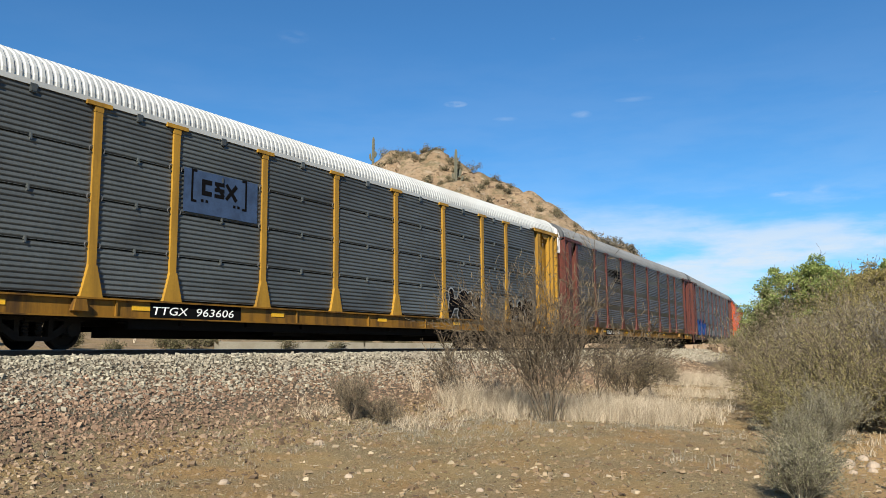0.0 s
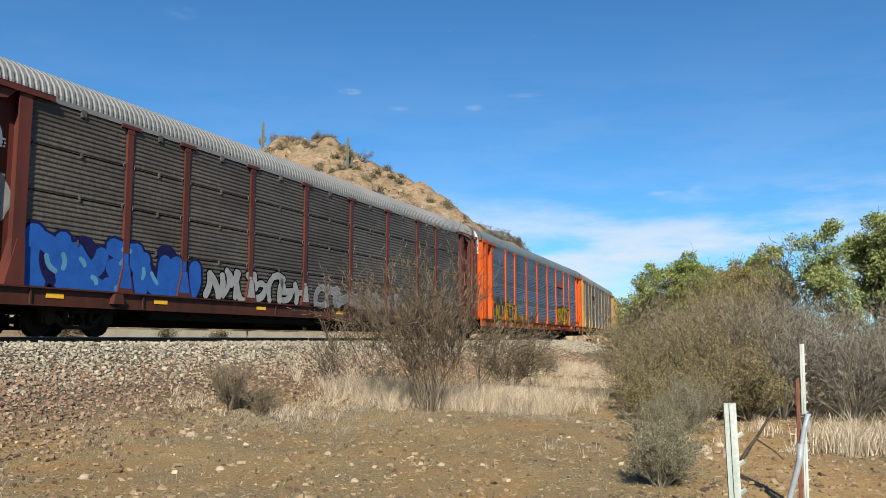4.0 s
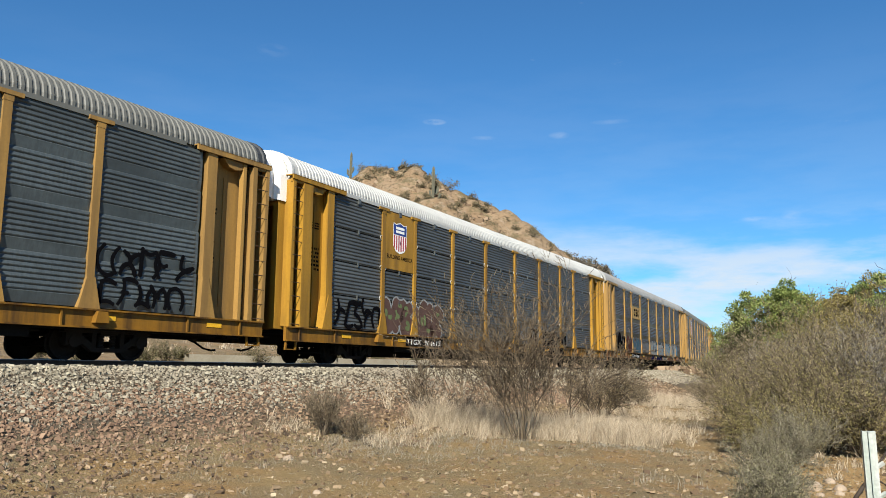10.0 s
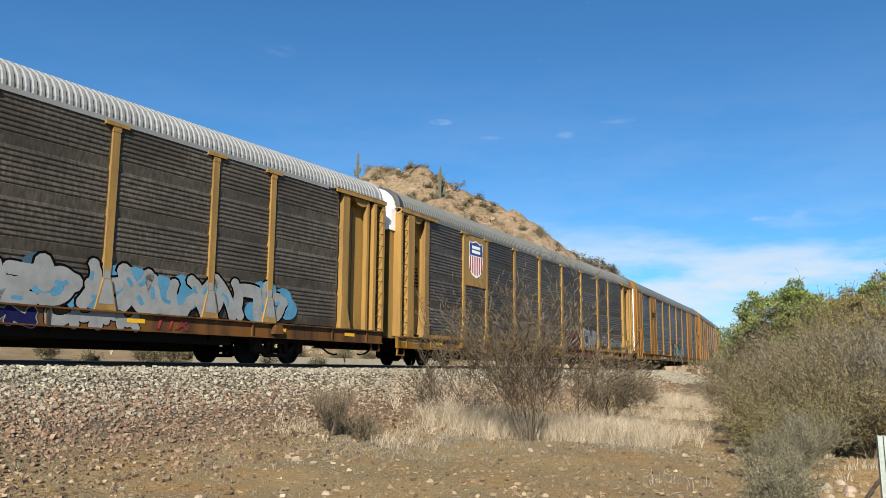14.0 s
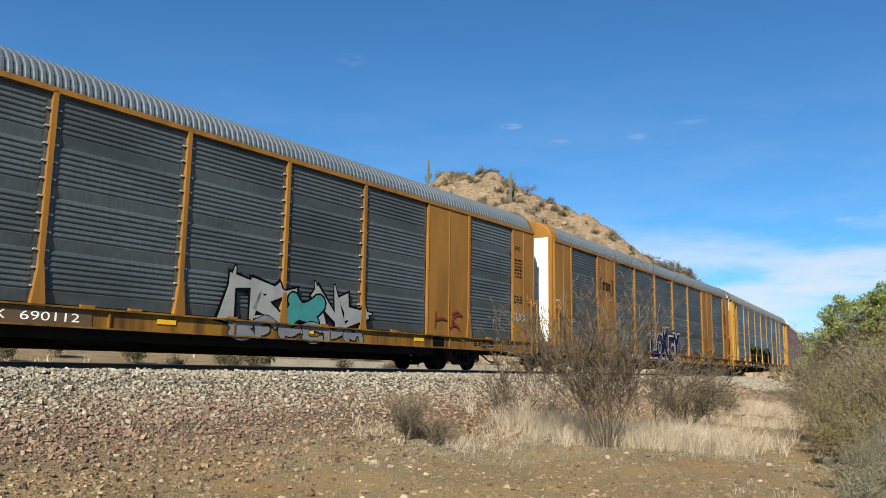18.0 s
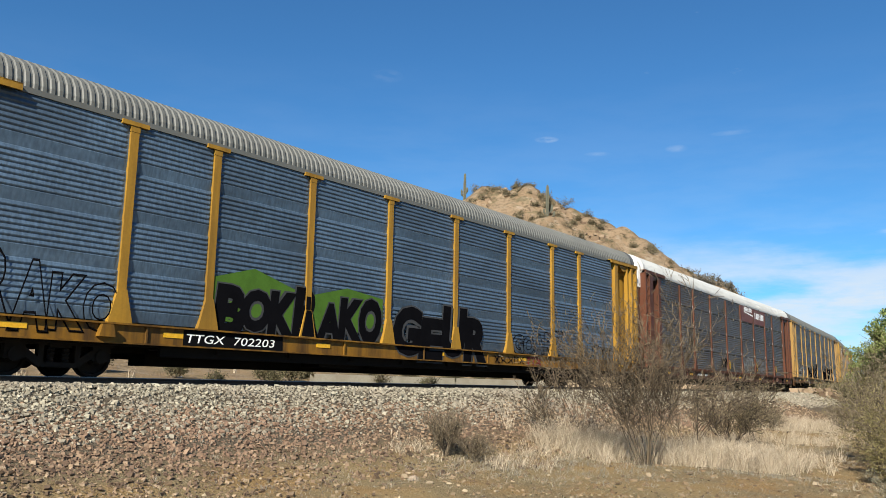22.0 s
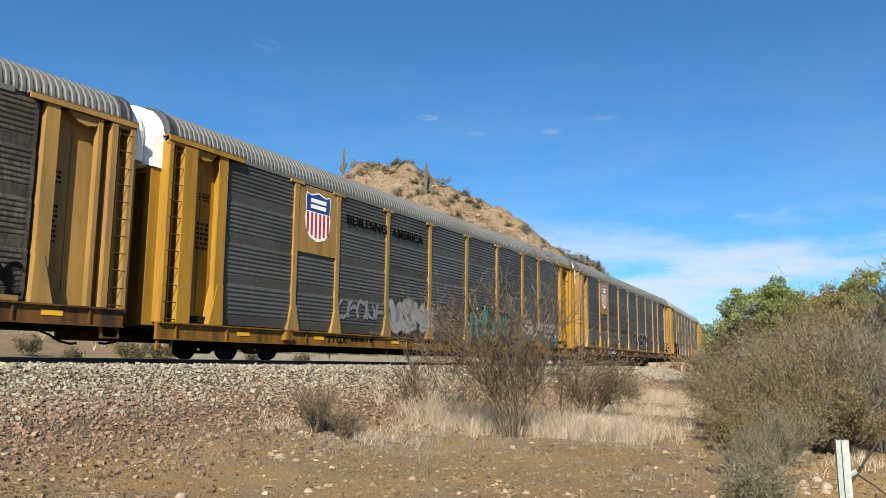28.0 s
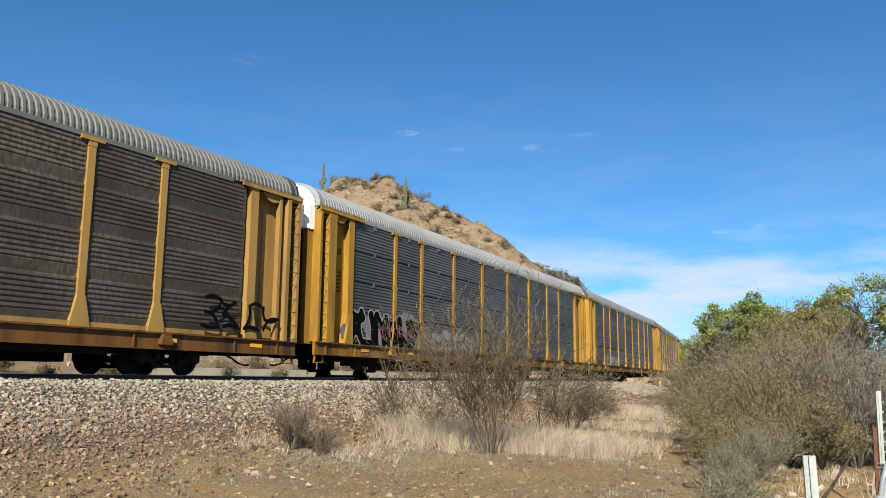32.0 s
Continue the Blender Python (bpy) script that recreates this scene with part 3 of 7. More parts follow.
def end_door_mesh():
    """The end wall: folded doors with a bent top; lower part in the car's colour, upper part white."""
    b = Build()
    cut = 4.32
    half = [(1.38, cut), (1.38, 5.02), (1.33, 5.25), (1.21, 5.48), (0.99, 5.65), (0.71, 5.75), (0.35, 5.81), (0.0, 5.83)]
    outline = [(-y, z) for y, z in half] + half[-2::-1]
    n = len(outline)
    rows = [[(x, y * k, cut + (z - cut) * k) for y, z in outline] for x, k in ((-0.43, 0.92), (-0.41, 0.955), (-0.34, 0.985), (-0.24, 1.0), (0.1, 1.0))]
    v = [p for r in rows for p in r]
    b.add(v, [tuple(range(n))[::-1]] + [(j * n + i, j * n + i + 1, (j + 1) * n + i + 1, (j + 1) * n + i) for j in range(4) for i in range(n - 1)], 1)
    b.add([rows[0][0], rows[0][-1], rows[-1][-1], rows[-1][0]], [(0, 1, 2, 3)], 1)
    # the doors stand back between two corner posts
    b.box(0.12, 0.30, -1.16, 1.16, 0.95, cut - 0.002, 0)
    for k in (-1, 1):
        b.box(-0.24, 0.30, min(k * 1.16, k * 1.34), max(k * 1.16, k * 1.34), 0.95, cut - 0.002, 0)
    b.box(-0.24, 0.30, -1.16, 1.16, cut - 0.12, cut - 0.002, 0)
    return b


def rib_profile(kind):
    """(z, out) pairs up the side sheet, 0 to 3.9 m."""
    out, z = [], 0.0
    if kind == "fine":
        for g in range(4):
            z0 = g * 0.975
            out += [(z0, -0.024), (z0 + 0.22, 0.014)]
            for i in range(7):
                a = z0 + 0.235 + i * 0.104
                out += [(a, 0.0), (a + 0.024, 0.017), (a + 0.040, 0.022), (a + 0.097, 0.0)]
        out.append((3.9, 0.0))
    else:
        for g in range(4):
            z0 = g * 0.975
            out += [(z0, -0.05), (z0 + 0.020, -0.05), (z0 + 0.021, 0.006)]
            for i in range(9):
                a = z0 + 0.030 + i * 0.1035
                out += [(a, 0.0), (a + 0.024, 0.016), (a + 0.040, 0.020), (a + 0.095, 0.0)]
            out += [(z0 + 0.966, 0.006), (z0 + 0.967, -0.05)]
        out.append((3.9, -0.05))
    return out


def panel_mesh(kind, height=3.9):
    """One side sheet, one metre wide; set to its bay's width by scale."""
    pr = [(z * height / 3.9, o) for z, o in rib_profile(kind)]
    # the pressed ribs run out before they reach the posts
    return sheet_body(pr, height, ((0.0, True), (0.028, True), (0.05, False), (0.95, False), (0.972, True), (1.0, True)))


def sheet_body(pr, height, stations):
    """A closed sheet: the profile in front, a plain back, both edges shut."""
    b = Build()
    rows = [[(x, -min(o, 0.004) if flat else -o, z) for z, o in pr] + [(x, 0.105, height), (x, 0.105, 0.0)] for x, flat in stations]
    n = len(rows[0])
    v, f = loft(rows, True)
    b.add(v, f + [tuple(range(n)), tuple(range(len(v) - n, len(v)))[::-1]])
    # floors of the deep gaps take the black slot, in place of their shade
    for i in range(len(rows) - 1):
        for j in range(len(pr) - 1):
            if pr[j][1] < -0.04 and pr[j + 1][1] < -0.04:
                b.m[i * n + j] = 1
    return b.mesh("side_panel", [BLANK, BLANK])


def far_panel_mesh():
    """A side sheet of the side that faces away: four broad folds."""
    pr = [(g * 0.975 + dz, o) for g in range(4) for dz, o in ((0.0, 0.0), (0.24, 0.0), (0.26, 0.02), (0.94, 0.02))] + [(3.9, 0.0)]
    return sheet_body(pr, 3.9, ((0.0, False), (1.0, False)))


def clip_mesh():
    b = Build()
    b.box(-0.018, 0.018, -0.045, 0.0, -0.06, 0.06)
    b.box(-0.03, 0.03, -0.035, 0.0, -0.012, 0.012)
    return b.mesh("sheet_clip")


def hook_mesh():
    """A half-round sheet hook beside a post."""
    b = Build()
    pts = [(0.075 * math.sin(a), -0.03, 0.07 * math.cos(a)) for a in np.linspace(0, math.pi, 7)]
    for p, q in zip(pts, pts[1:]):
        b.rod(p, q, 0.010, 5)
    return b.mesh("sheet_hook")


def post_mesh(kind):
    b = Build()
    w = 0.088 if kind == "capped" else 0.07
    b.box(-w, w, -0.058, 0.06, 1.60, 4.90)
    b.box(-w * 2.9, w * 2.9, -0.085, 0.04, SILL_HI - 0.02, 1.66, top=(-w * 1.05, w * 1.05))
    if kind == "capped":
        b.box(-0.29, 0.29, -0.078, 0.02, 4.90, 4.985)
        b.box(-0.10, 0.10, -0.064, 0.02, 4.78, 4.90)
    return b.mesh("post")


def end_post_mesh():
    """The heavy post at the end of the racks, with a wide foot."""
    b = Build()
    b.box(-0.05, 0.13, -0.10, 0.36, 1.0, 4.95)
    b.box(-0.16, -0.05, -0.10, -0.06, 1.0, 4.95)
    b.box(-0.30, 0.16, -0.12, 0.2, SILL_HI - 0.02, 1.95, top=(-0.05, 0.13))
    return b.mesh("end_post")


def bracket_mesh():
    b = Build()
    b.box(-0.02, 2.42, -0.145, -0.10, 4.93, 5.06)
    b.box(-0.02, 2.42, -0.145, 0.25, 5.035, 5.06)
    b.box(0.0, 0.5, -0.10, -0.02, 4.86, 4.95)
    b.add([(0.75, -0.06, 4.93), (1.55, -0.06, 4.93), (1.35, -0.06, 4.74), (1.15, -0.06, 4.70), (0.95, -0.06, 4.74),
           (0.75, 0.2, 4.93), (1.55, 0.2, 4.93), (1.35, 0.2, 4.74), (1.15, 0.2, 4.70), (0.95, 0.2, 4.74)],
          [(4, 3, 2, 1, 0), (5, 6, 7, 8, 9), (0, 1, 6, 5), (1, 2, 7, 6), (2, 3, 8, 7), (3, 4, 9, 8), (4, 0, 5, 9)])
    return b.mesh("eave_bracket")


def ladder_meshes():
    a = Build().box(0.02, 0.13, -0.12, 0.34, 1.02, 4.93).mesh("ladder")
    b = Build().box(0.46, 0.86, -0.13, 0.06, 1.02, 4.90).mesh("ladder_stile")
    c = Build().box(0.30, 0.33, 0.02, 0.30, 1.02, 4.90).mesh("ladder_back")
    d = Build().box(0.46, 0.60, -0.13, 0.06, 1.02, 4.90).mesh("ladder_stile")
    e = Build().box(0.80, 0.90, -0.09, 0.06, 1.02, 4.90).mesh("inner_post")
    r = Build().rod((0.06, -0.115, 0), (0.44, -0.115, 0), 0.011, 6).mesh("rung")
    return a, r, b, c, d, e


def end_panel_mesh():
    """The set-back wall between ladder and end post, with two pressed ribs."""
    b = Build()
    b.box(0.45, 1.85, 0.0, 0.05, 1.02, 4.95)
    b.box(1.28, 1.32, -0.02, 0.0, 1.3, 4.5)
    return b.mesh("end_wall")


def sill_mesh():
    b = Build()
    b.box(0.0, CAR_LEN + REAR, -0.03, 0.06, SILL_LO, SILL_HI)
    b.box(0.0, CAR_LEN + REAR, -0.10, 0.0, SILL_HI - 0.035, SILL_HI)
    b.box(0.0, CAR_LEN + REAR, -0.08, 0.0, SILL_LO, SILL_LO + 0.03)
    for x in (0.5, 2.1, 5.2, 10.6, 13.7, 16.8, 22.2, 25.3, 26.9):
        b.box(x, x + 0.04, -0.07, 0.0, SILL_LO, SILL_HI)
    return b.mesh("side_sill")


def underframe_mesh():
    b = Build()
    b.box(0.3, CAR_LEN - 0.3, -1.46, 1.46, 0.80, 1.0)
    b.box(6.0, CAR_LEN - 6.0, -0.32, 0.32, 0.26, 0.82)
    b.box(5.2, CAR_LEN - 5.2, -0.32, 0.32, 0.5, 0.82)
    b.box(0.2, CAR_LEN - 0.2, -0.25, 0.25, 0.55, 0.82)
    for x in range(7, 22, 2):
        b.box(x, x + 0.16, -1.42, 1.42, 0.52, 0.82)
    b.box(10.2, 11.6, -1.15, -0.5, 0.34, 0.82)
    b.box(16.0, 16.9, -1.2, -0.6, 0.38, 0.82)
    for y in (-1.27, 1.27):
        b.box(5.7, CAR_LEN - 5.7, y - 0.07, y + 0.07, 0.42, 0.82)
    # added dark strips over the near side of the trucks, for the shade under the sill
    for x in (1.3, CAR_LEN - 5.7):
        b.box(x, x + 4.4, -1.33, -1.22, 0.60, 0.82)
    b.rod((12.2, -0.9, 0.55), (13.6, -0.9, 0.55), 0.17, 10)
    b.rod((5.5, -1.25, 0.56), (22, -1.25, 0.56), 0.02, 5)
    return b.mesh("underframe")


def wheelset_mesh():
    b = Build()
    for s in (-1, 1):
        tread = [(0.06, 0.66), (0.25, 0.70), (0.29, 0.682), (0.385, 0.682), (0.387, 0.705), (0.356, 0.715), (0.352, 0.815), (0.30, 0.815), (0.28, 0.76), (0.12, 0.745), (0.10, 0.82), (0.09, 0.82)]
        b.lathe([(r, h * s) for r, h in tread], 18)
    b.rod((0, -1.05, 0), (0, 1.05, 0), 0.075, 10)
    b.box(0.03, 0.07, -0.86, -0.82, -0.02, 0.02)
    return b.mesh("wheelset")


def truck_mesh():
    """Cast side frame with its pedestals and bolster."""
    frame_b, spring = Build(), Build()
    n, rows = 10, []
    for j in range(9):
        r = 0.075 if j % 2 else 0.05
        rows.append([(r * math.cos(2 * math.pi * i / n), r * math.sin(2 * math.pi * i / n), 0.25 + j * 0.033) for i in range(n)])
    spring.add(*loft(rows, True))
    for s in (-1, 1):
        y0, y1 = (0.96, 1.10) if s > 0 else (-1.10, -0.96)
        frame_b.box(-1.08, 1.08, y0, y1, 0.56, 0.68, top=(-0.92, 0.92))
        frame_b.box(-0.34, 0.34, y0, y1, 0.16, 0.25)
        frame_b.box(-0.98, -0.62, y0, y1, 0.30, 0.57)
        frame_b.box(0.62, 0.98, y0, y1, 0.30, 0.57)
        for k in (-1, 1):
            frame_b.add([(k * 0.36, y0, 0.16), (k * 0.30, y0, 0.28), (k * 0.62, y0, 0.50), (k * 0.66, y0, 0.36),
                         (k * 0.36, y1, 0.16), (k * 0.30, y1, 0.28), (k * 0.62, y1, 0.50), (k * 0.66, y1, 0.36)],
                        [(0, 1, 2, 3), (7, 6, 5, 4), (0, 4, 5, 1), (1, 5, 6, 2), (2, 6, 7, 3), (3, 7, 4, 0)])
            frame_b.box(k * 0.34 - 0.05, k * 0.34 + 0.05, y0, y1, 0.25, 0.58)
        frame_b.rod((-0.8, y0 - 0.03 if s < 0 else y0, 0.375), (-0.8, y1 if s < 0 else y1 + 0.03, 0.375), 0.13, 10)
        frame_b.rod((0.8, y0 - 0.03 if s < 0 else y0, 0.375), (0.8, y1 if s < 0 else y1 + 0.03, 0.375), 0.13, 10)
    frame_b.box(-0.2, 0.2, -1.12, 1.12, 0.52, 0.66)
    return frame_b.mesh("side_frame"), spring.mesh("spring")


def coupler_mesh():
    b = Build()
    b.box(-0.30, 0.4, -0.09, 0.09, 0.66, 0.82)
    b.box(-0.56, -0.28, -0.14, 0.14, 0.60, 0.88)
    b.box(-0.56, -0.40, 0.02, 0.20, 0.62, 0.86)
    b.rod((-0.1, -0.75, 0.66), (0.3, -0.75, 0.70), 0.02, 5)
    b.rod((-0.2, -0.55, 1.0), (-0.2, -0.55, 0.62), 0.018, 5)
    return b.mesh("coupler")


def hose_mesh():
    b = Build()
    pts = [(0.3, -0.5, 0.58), (0.05, -0.5, 0.50), (-0.2, -0.48, 0.36), (-0.45, -0.45, 0.31), (-0.57, -0.42, 0.33)]
    for p, q in zip(pts, pts[1:]):
        b.rod(p, q, 0.028, 6)
    return b.mesh("air_hose")


def brake_mesh():
    b = Build()
    b.box(25.45, 26.05, -1.66, -1.42, 1.32, 1.40)
    b.box(25.45, 25.52, -1.64, -1.42, 1.40, 1.62)
    b.box(25.98, 26.05, -1.64, -1.42, 1.25, 1.55)
    b.box(26.0, 26.22, -1.68, -1.46, 1.36, 1.72, top=(26.04, 26.18))
    b.box(26.06, 26.30, -1.70, -1.60, 1.48, 1.58)
    b.rod((26.10, -1.70, 1.80), (26.34, -1.70, 1.62), 0.022, 6)
    return b.mesh("brake_bracket")


def chain_mesh():
    b = Build()
    for i in range(12):
        z = 1.34 - i * 0.05
        x = 26.1 + 0.02 * math.sin(i * 0.8)
        b.rod((x, -1.67 + 0.012 * (i % 2), z), (x, -1.655 - 0.012 * (i % 2), z - 0.055), 0.012, 5)
    return b.mesh("brake_chain")


def step_mesh():
    b = Build()
    for x in (0.0, 0.40):
        b.box(x, x + 0.05, -0.05, 0.0, 0.42, SILL_LO + 0.02, top=(x + 0.03, x + 0.08))
    b.box(0.0, 0.45, -0.05, 0.0, 0.40, 0.43)
    return b.mesh("stirrup_step")


def plate(x0, x1, z0, z1, y=-1.535, th=0.006):
    return Build().box(x0, x1, y, y + th, z0, z1)


def text_mesh(body, height, width, offset=0.0, shear=0.0, name="lettering", material=None):
    """Letters in the built-in font, laid out in x and z, set to a height and width."""
    c = bpy.data.curves.new("letters", "FONT")
    c.body, c.size, c.extrude, c.offset, c.shear, c.resolution_u = body, 1.0, 0.0, offset, shear, 3
    tmp = bpy.data.objects.new("letters", c)
    scene.collection.objects.link(tmp)
    bpy.context.view_layer.update()
    me = bpy.data.meshes.new_from_object(tmp.evaluated_get(bpy.context.evaluated_depsgraph_get()))
    bpy.data.objects.remove(tmp)
    bpy.data.curves.remove(c)
    co = np.zeros(len(me.vertices) * 3, np.float32)
    me.vertices.foreach_get("co", co)
    co = co.reshape(-1, 3)
    lo, hi = co.min(0), co.max(0)
    x, z = (co[:, 0] - lo[0]) / (hi[0] - lo[0]) * width, (co[:, 1] - lo[1]) / (hi[1] - lo[1]) * height
    me.vertices.foreach_set("co", np.stack([x, np.zeros_like(x), z], -1).astype(np.float32).ravel())
    me.name = name
    me.materials.clear()
    if material:
        me.materials.append(material)
    me.update()
    return me


def bars_mesh(w, h, rows, rng, material, name="lettering", cols=(3, 6)):
    """Writing too small to read: short bars in rows."""
    b = Build()
    for r in range(rows):
        z1 = h - r * h / rows
        z0 = z1 - 0.55 * h / rows
        x = 0.0
        n = int(rng.integers(cols[0], cols[1] + 1))
        for i in range(n):
            bw = w / n * float(rng.uniform(0.5, 0.92))
            b.add([(x, 0, z0), (x + bw, 0, z0), (x + bw, 0, z1), (x, 0, z1)], [(0, 1, 2, 3)])
            x += w / n
    return b.mesh(name, [material])


def poly_mesh(name, polys, material, y=0.0):
    """Flat painted shapes: lists of (x, z) outlines."""
    b = Build()
    for i, p in enumerate(polys):
        b.add([(x, y - 0.00012 * i, z) for x, z in p], [tuple(range(len(p)))])
    return b.mesh(name, [material] if material else [])


def stroke(p, q, w, taper=0.8):
    (x0, z0), (x1, z1) = p, q
    d = math.hypot(x1 - x0, z1 - z0) or 1
    nx, nz = -(z1 - z0) / d * w / 2, (x1 - x0) / d * w / 2
    ex, ez = (x1 - x0) / d * w * 0.3, (z1 - z0) / d * w * 0.3
    return [(x0 - ex - nx * taper, z0 - ez - nz * taper), (x1 + ex - nx, z1 + ez - nz), (x1 + ex + nx, z1 + ez + nz), (x0 - ex + nx * taper, z0 - ez + nz * taper)]


def brush(p, q, w):
    """A sprayed stroke: a slightly bowed band with round ends."""
    (x0, z0), (x1, z1) = p, q
    d = math.hypot(x1 - x0, z1 - z0) or 1
    tx, tz = (x1 - x0) / d, (z1 - z0) / d
    bow = 0.22 * d * math.sin(17 * (x0 + z1) + 5 * x1)
    up, down = [], []
    for i in range(7):
        u = i / 6
        k = bow * 4 * u * (1 - u)
        cx, cz = x0 + tx * d * u - tz * k, z0 + tz * d * u + tx * k
        up.append((cx - tz * w / 2, cz + tx * w / 2))
        down.append((cx + tz * w / 2, cz - tx * w / 2))
    cap = lambda x, z, e: [(x + e * w / 2 * (tx * math.cos(a) - tz * math.sin(a)), z + e * w / 2 * (tz * math.cos(a) + tx * math.sin(a))) for a in (0.9, 0.3, -0.3, -0.9)]
    return up + cap(x1, z1, 1) + down[::-1] + cap(x0, z0, -1)


def outline_text(car, body, x, z, w, h, line, thick=0.02, y=-1.535, shear=0.05):
    """A sprayed word drawn in outline only, letter by letter."""
    n = len(body)
    for i, ch in enumerate(body):
        c = bpy.data.curves.new("letters", "FONT")
        c.body, c.size, c.shear, c.resolution_u, c.offset = ch, 1.0, shear, 3, 0.05
        c.fill_mode, c.bevel_depth, c.bevel_resolution = "NONE", thick * 0.8 / h, 0
        tmp = bpy.data.objects.new("letters", c)
        scene.collection.objects.link(tmp)
        bpy.context.view_layer.update()
        me = bpy.data.meshes.new_from_object(tmp.evaluated_get(bpy.context.evaluated_depsgraph_get()))
        bpy.data.objects.remove(tmp)
        bpy.data.curves.remove(c)
        co = np.zeros(len(me.vertices) * 3, np.float32)
        me.vertices.foreach_get("co", co)
        co = co.reshape(-1, 3)
        lo, hi = co.min(0), co.max(0)
        k = 0.85 + 0.15 * math.sin(5.1 * i + x)
        co = np.stack([(co[:, 0] - lo[0]) / (hi[0] - lo[0]) * w / n * 1.12, co[:, 2] * 0.1, (co[:, 1] - lo[1]) / (hi[1] - lo[1]) * h * k], -1)
        me.vertices.foreach_set("co", co.astype(np.float32).ravel())
        me.name = "graffiti_letter"
        me.materials.clear()
        me.materials.append(line)
        me.update()
        put("graffiti_letter", me, car, pose(x + i * w / n, y - 0.001 * (i % 2), z + 0.05 * h * math.sin(3.7 * i + x)), label="spray-painted letter in thin outline")


def over_posts(base, x0, x1, z0, z1, paint_m):
    """Spray paint carried over the feet and faces of the posts that a piece crosses."""
    for x in POSTS[1:-1]:
        if x0 < x < x1:
            k = lambda z: float(np.interp(z, (1.0, 1.66), (0.235, 0.085)))
            top = min(z1, 1.655)
            if z0 < top:
                put("overspray", poly_mesh("overspray", [[(x - k(z0) + 0.02, z0), (x + k(z0) - 0.02, z0), (x + k(top) - 0.01, top), (x - k(top) + 0.01, top)]], paint_m, -1.588), base)
            if z1 > 1.68:
                put("overspray", poly_mesh("overspray", [[(x - 0.07, 1.67), (x + 0.07, 1.67), (x + 0.07, z1), (x - 0.07, z1)]], paint_m, -1.561), base)


def graffiti(car, x0, x1, z0, z1, fill, line, spark=None, n=6, fat=0.34, seed=1, y=-1.538, cloud=None, thin=False, spiky=False):
    """A spray-painted piece of bent, letter-like strokes: an outline below, a fill, and sparks of a third colour."""
    rng = np.random.default_rng(seed)
    w, h = (x1 - x0) / n, z1 - z0
    outl, body, sp = [], [], []
    for i in range(n):
        cx = x0 + (i + 0.5) * w
        lean = float(rng.uniform(-0.18, 0.22)) * h
        hh = h * float(rng.uniform(0.72, 1.0))
        pts = {"a": (cx - w * 0.36, z0 + 0.1 * h), "b": (cx - w * 0.36 + lean, z0 + hh * 0.92), "c": (cx + w * 0.36 + lean, z0 + hh * 0.88),
               "d": (cx + w * 0.36, z0 + 0.08 * h), "e": (cx + lean / 2, z0 + hh * 0.5), "f": (cx - w * 0.3 + lean / 2, z0 + hh * 0.5), "g": (cx + w * 0.4 + lean / 2, z0 + hh * 0.55)}
        forms = ("ab bc fe", "ab bd dc", "ba ad dc", "be ec ed ea", "ab fg", "bc cf fd da", "ab be ec cd", "bc ba ad", "ab bc cd", "fg ga bf")
        outl.append([]), body.append([]), sp.append([])
        for k in str(rng.choice(forms)).split():
            p, q = pts[k[0]], pts[k[1]]
            t = fat * h * (0.5 if thin else 1.0) * float(rng.uniform(0.75, 1.1))
            if spiky:
                ex = (q[0] + (q[0] - p[0]) * 0.25, q[1] + (q[1] - p[1]) * 0.25)
                outl[-1].append(stroke(ex, p, t * 1.1 + 0.06 * h, 0.12))
                body[-1].append(stroke(ex, p, t * 0.85, 0.08))
                continue
            outl[-1].append(brush(p, q, t * 1.0 + 0.07 * h))
            body[-1].append(brush(p, q, t * (0.42 if thin else 0.9)))
            if spark and rng.uniform() < 0.55:
                a = (p[0] * 0.6 + q[0] * 0.4, p[1] * 0.6 + q[1] * 0.4)
                sp[-1].append(brush(a, (p[0] * 0.3 + q[0] * 0.7, p[1] * 0.3 + q[1] * 0.7), t * 0.25))
    y -= 0.0005 * (seed % 4)
    if cloud:
        blobs = []
        for i in range(n * 4):
            cx, cz, r = x0 + (x1 - x0) * float(rng.uniform(-0.02, 1.02)), z0 + h * float(rng.uniform(0.1, 0.9)), h * float(rng.uniform(0.16, 0.30))
            blobs.append([(cx + r * 1.3 * math.cos(a), cz + r * math.sin(a)) for a in np.linspace(0, 6.28, 12)[:-1]])
        put("graffiti_cloud", poly_mesh("graffiti_cloud", blobs, cloud, y + 0.002), car)
    for o, f, g in zip(outl, body, sp):
        letter = put("graffiti_letter", poly_mesh("graffiti_letter", o, line, y), car, label="spray-painted letter-like form in layered colours")
        put("fill", poly_mesh("fill", f, fill, y - 0.002), letter)
        if g:
            put("highlight", poly_mesh("highlight", g, spark, y - 0.004), letter)
    if -1.541 < y < -1.537 and not thin and fat > 0.25:
        over_posts(car, x0, x1, z0 + 0.1 * h, z0 + 0.8 * h, fill)


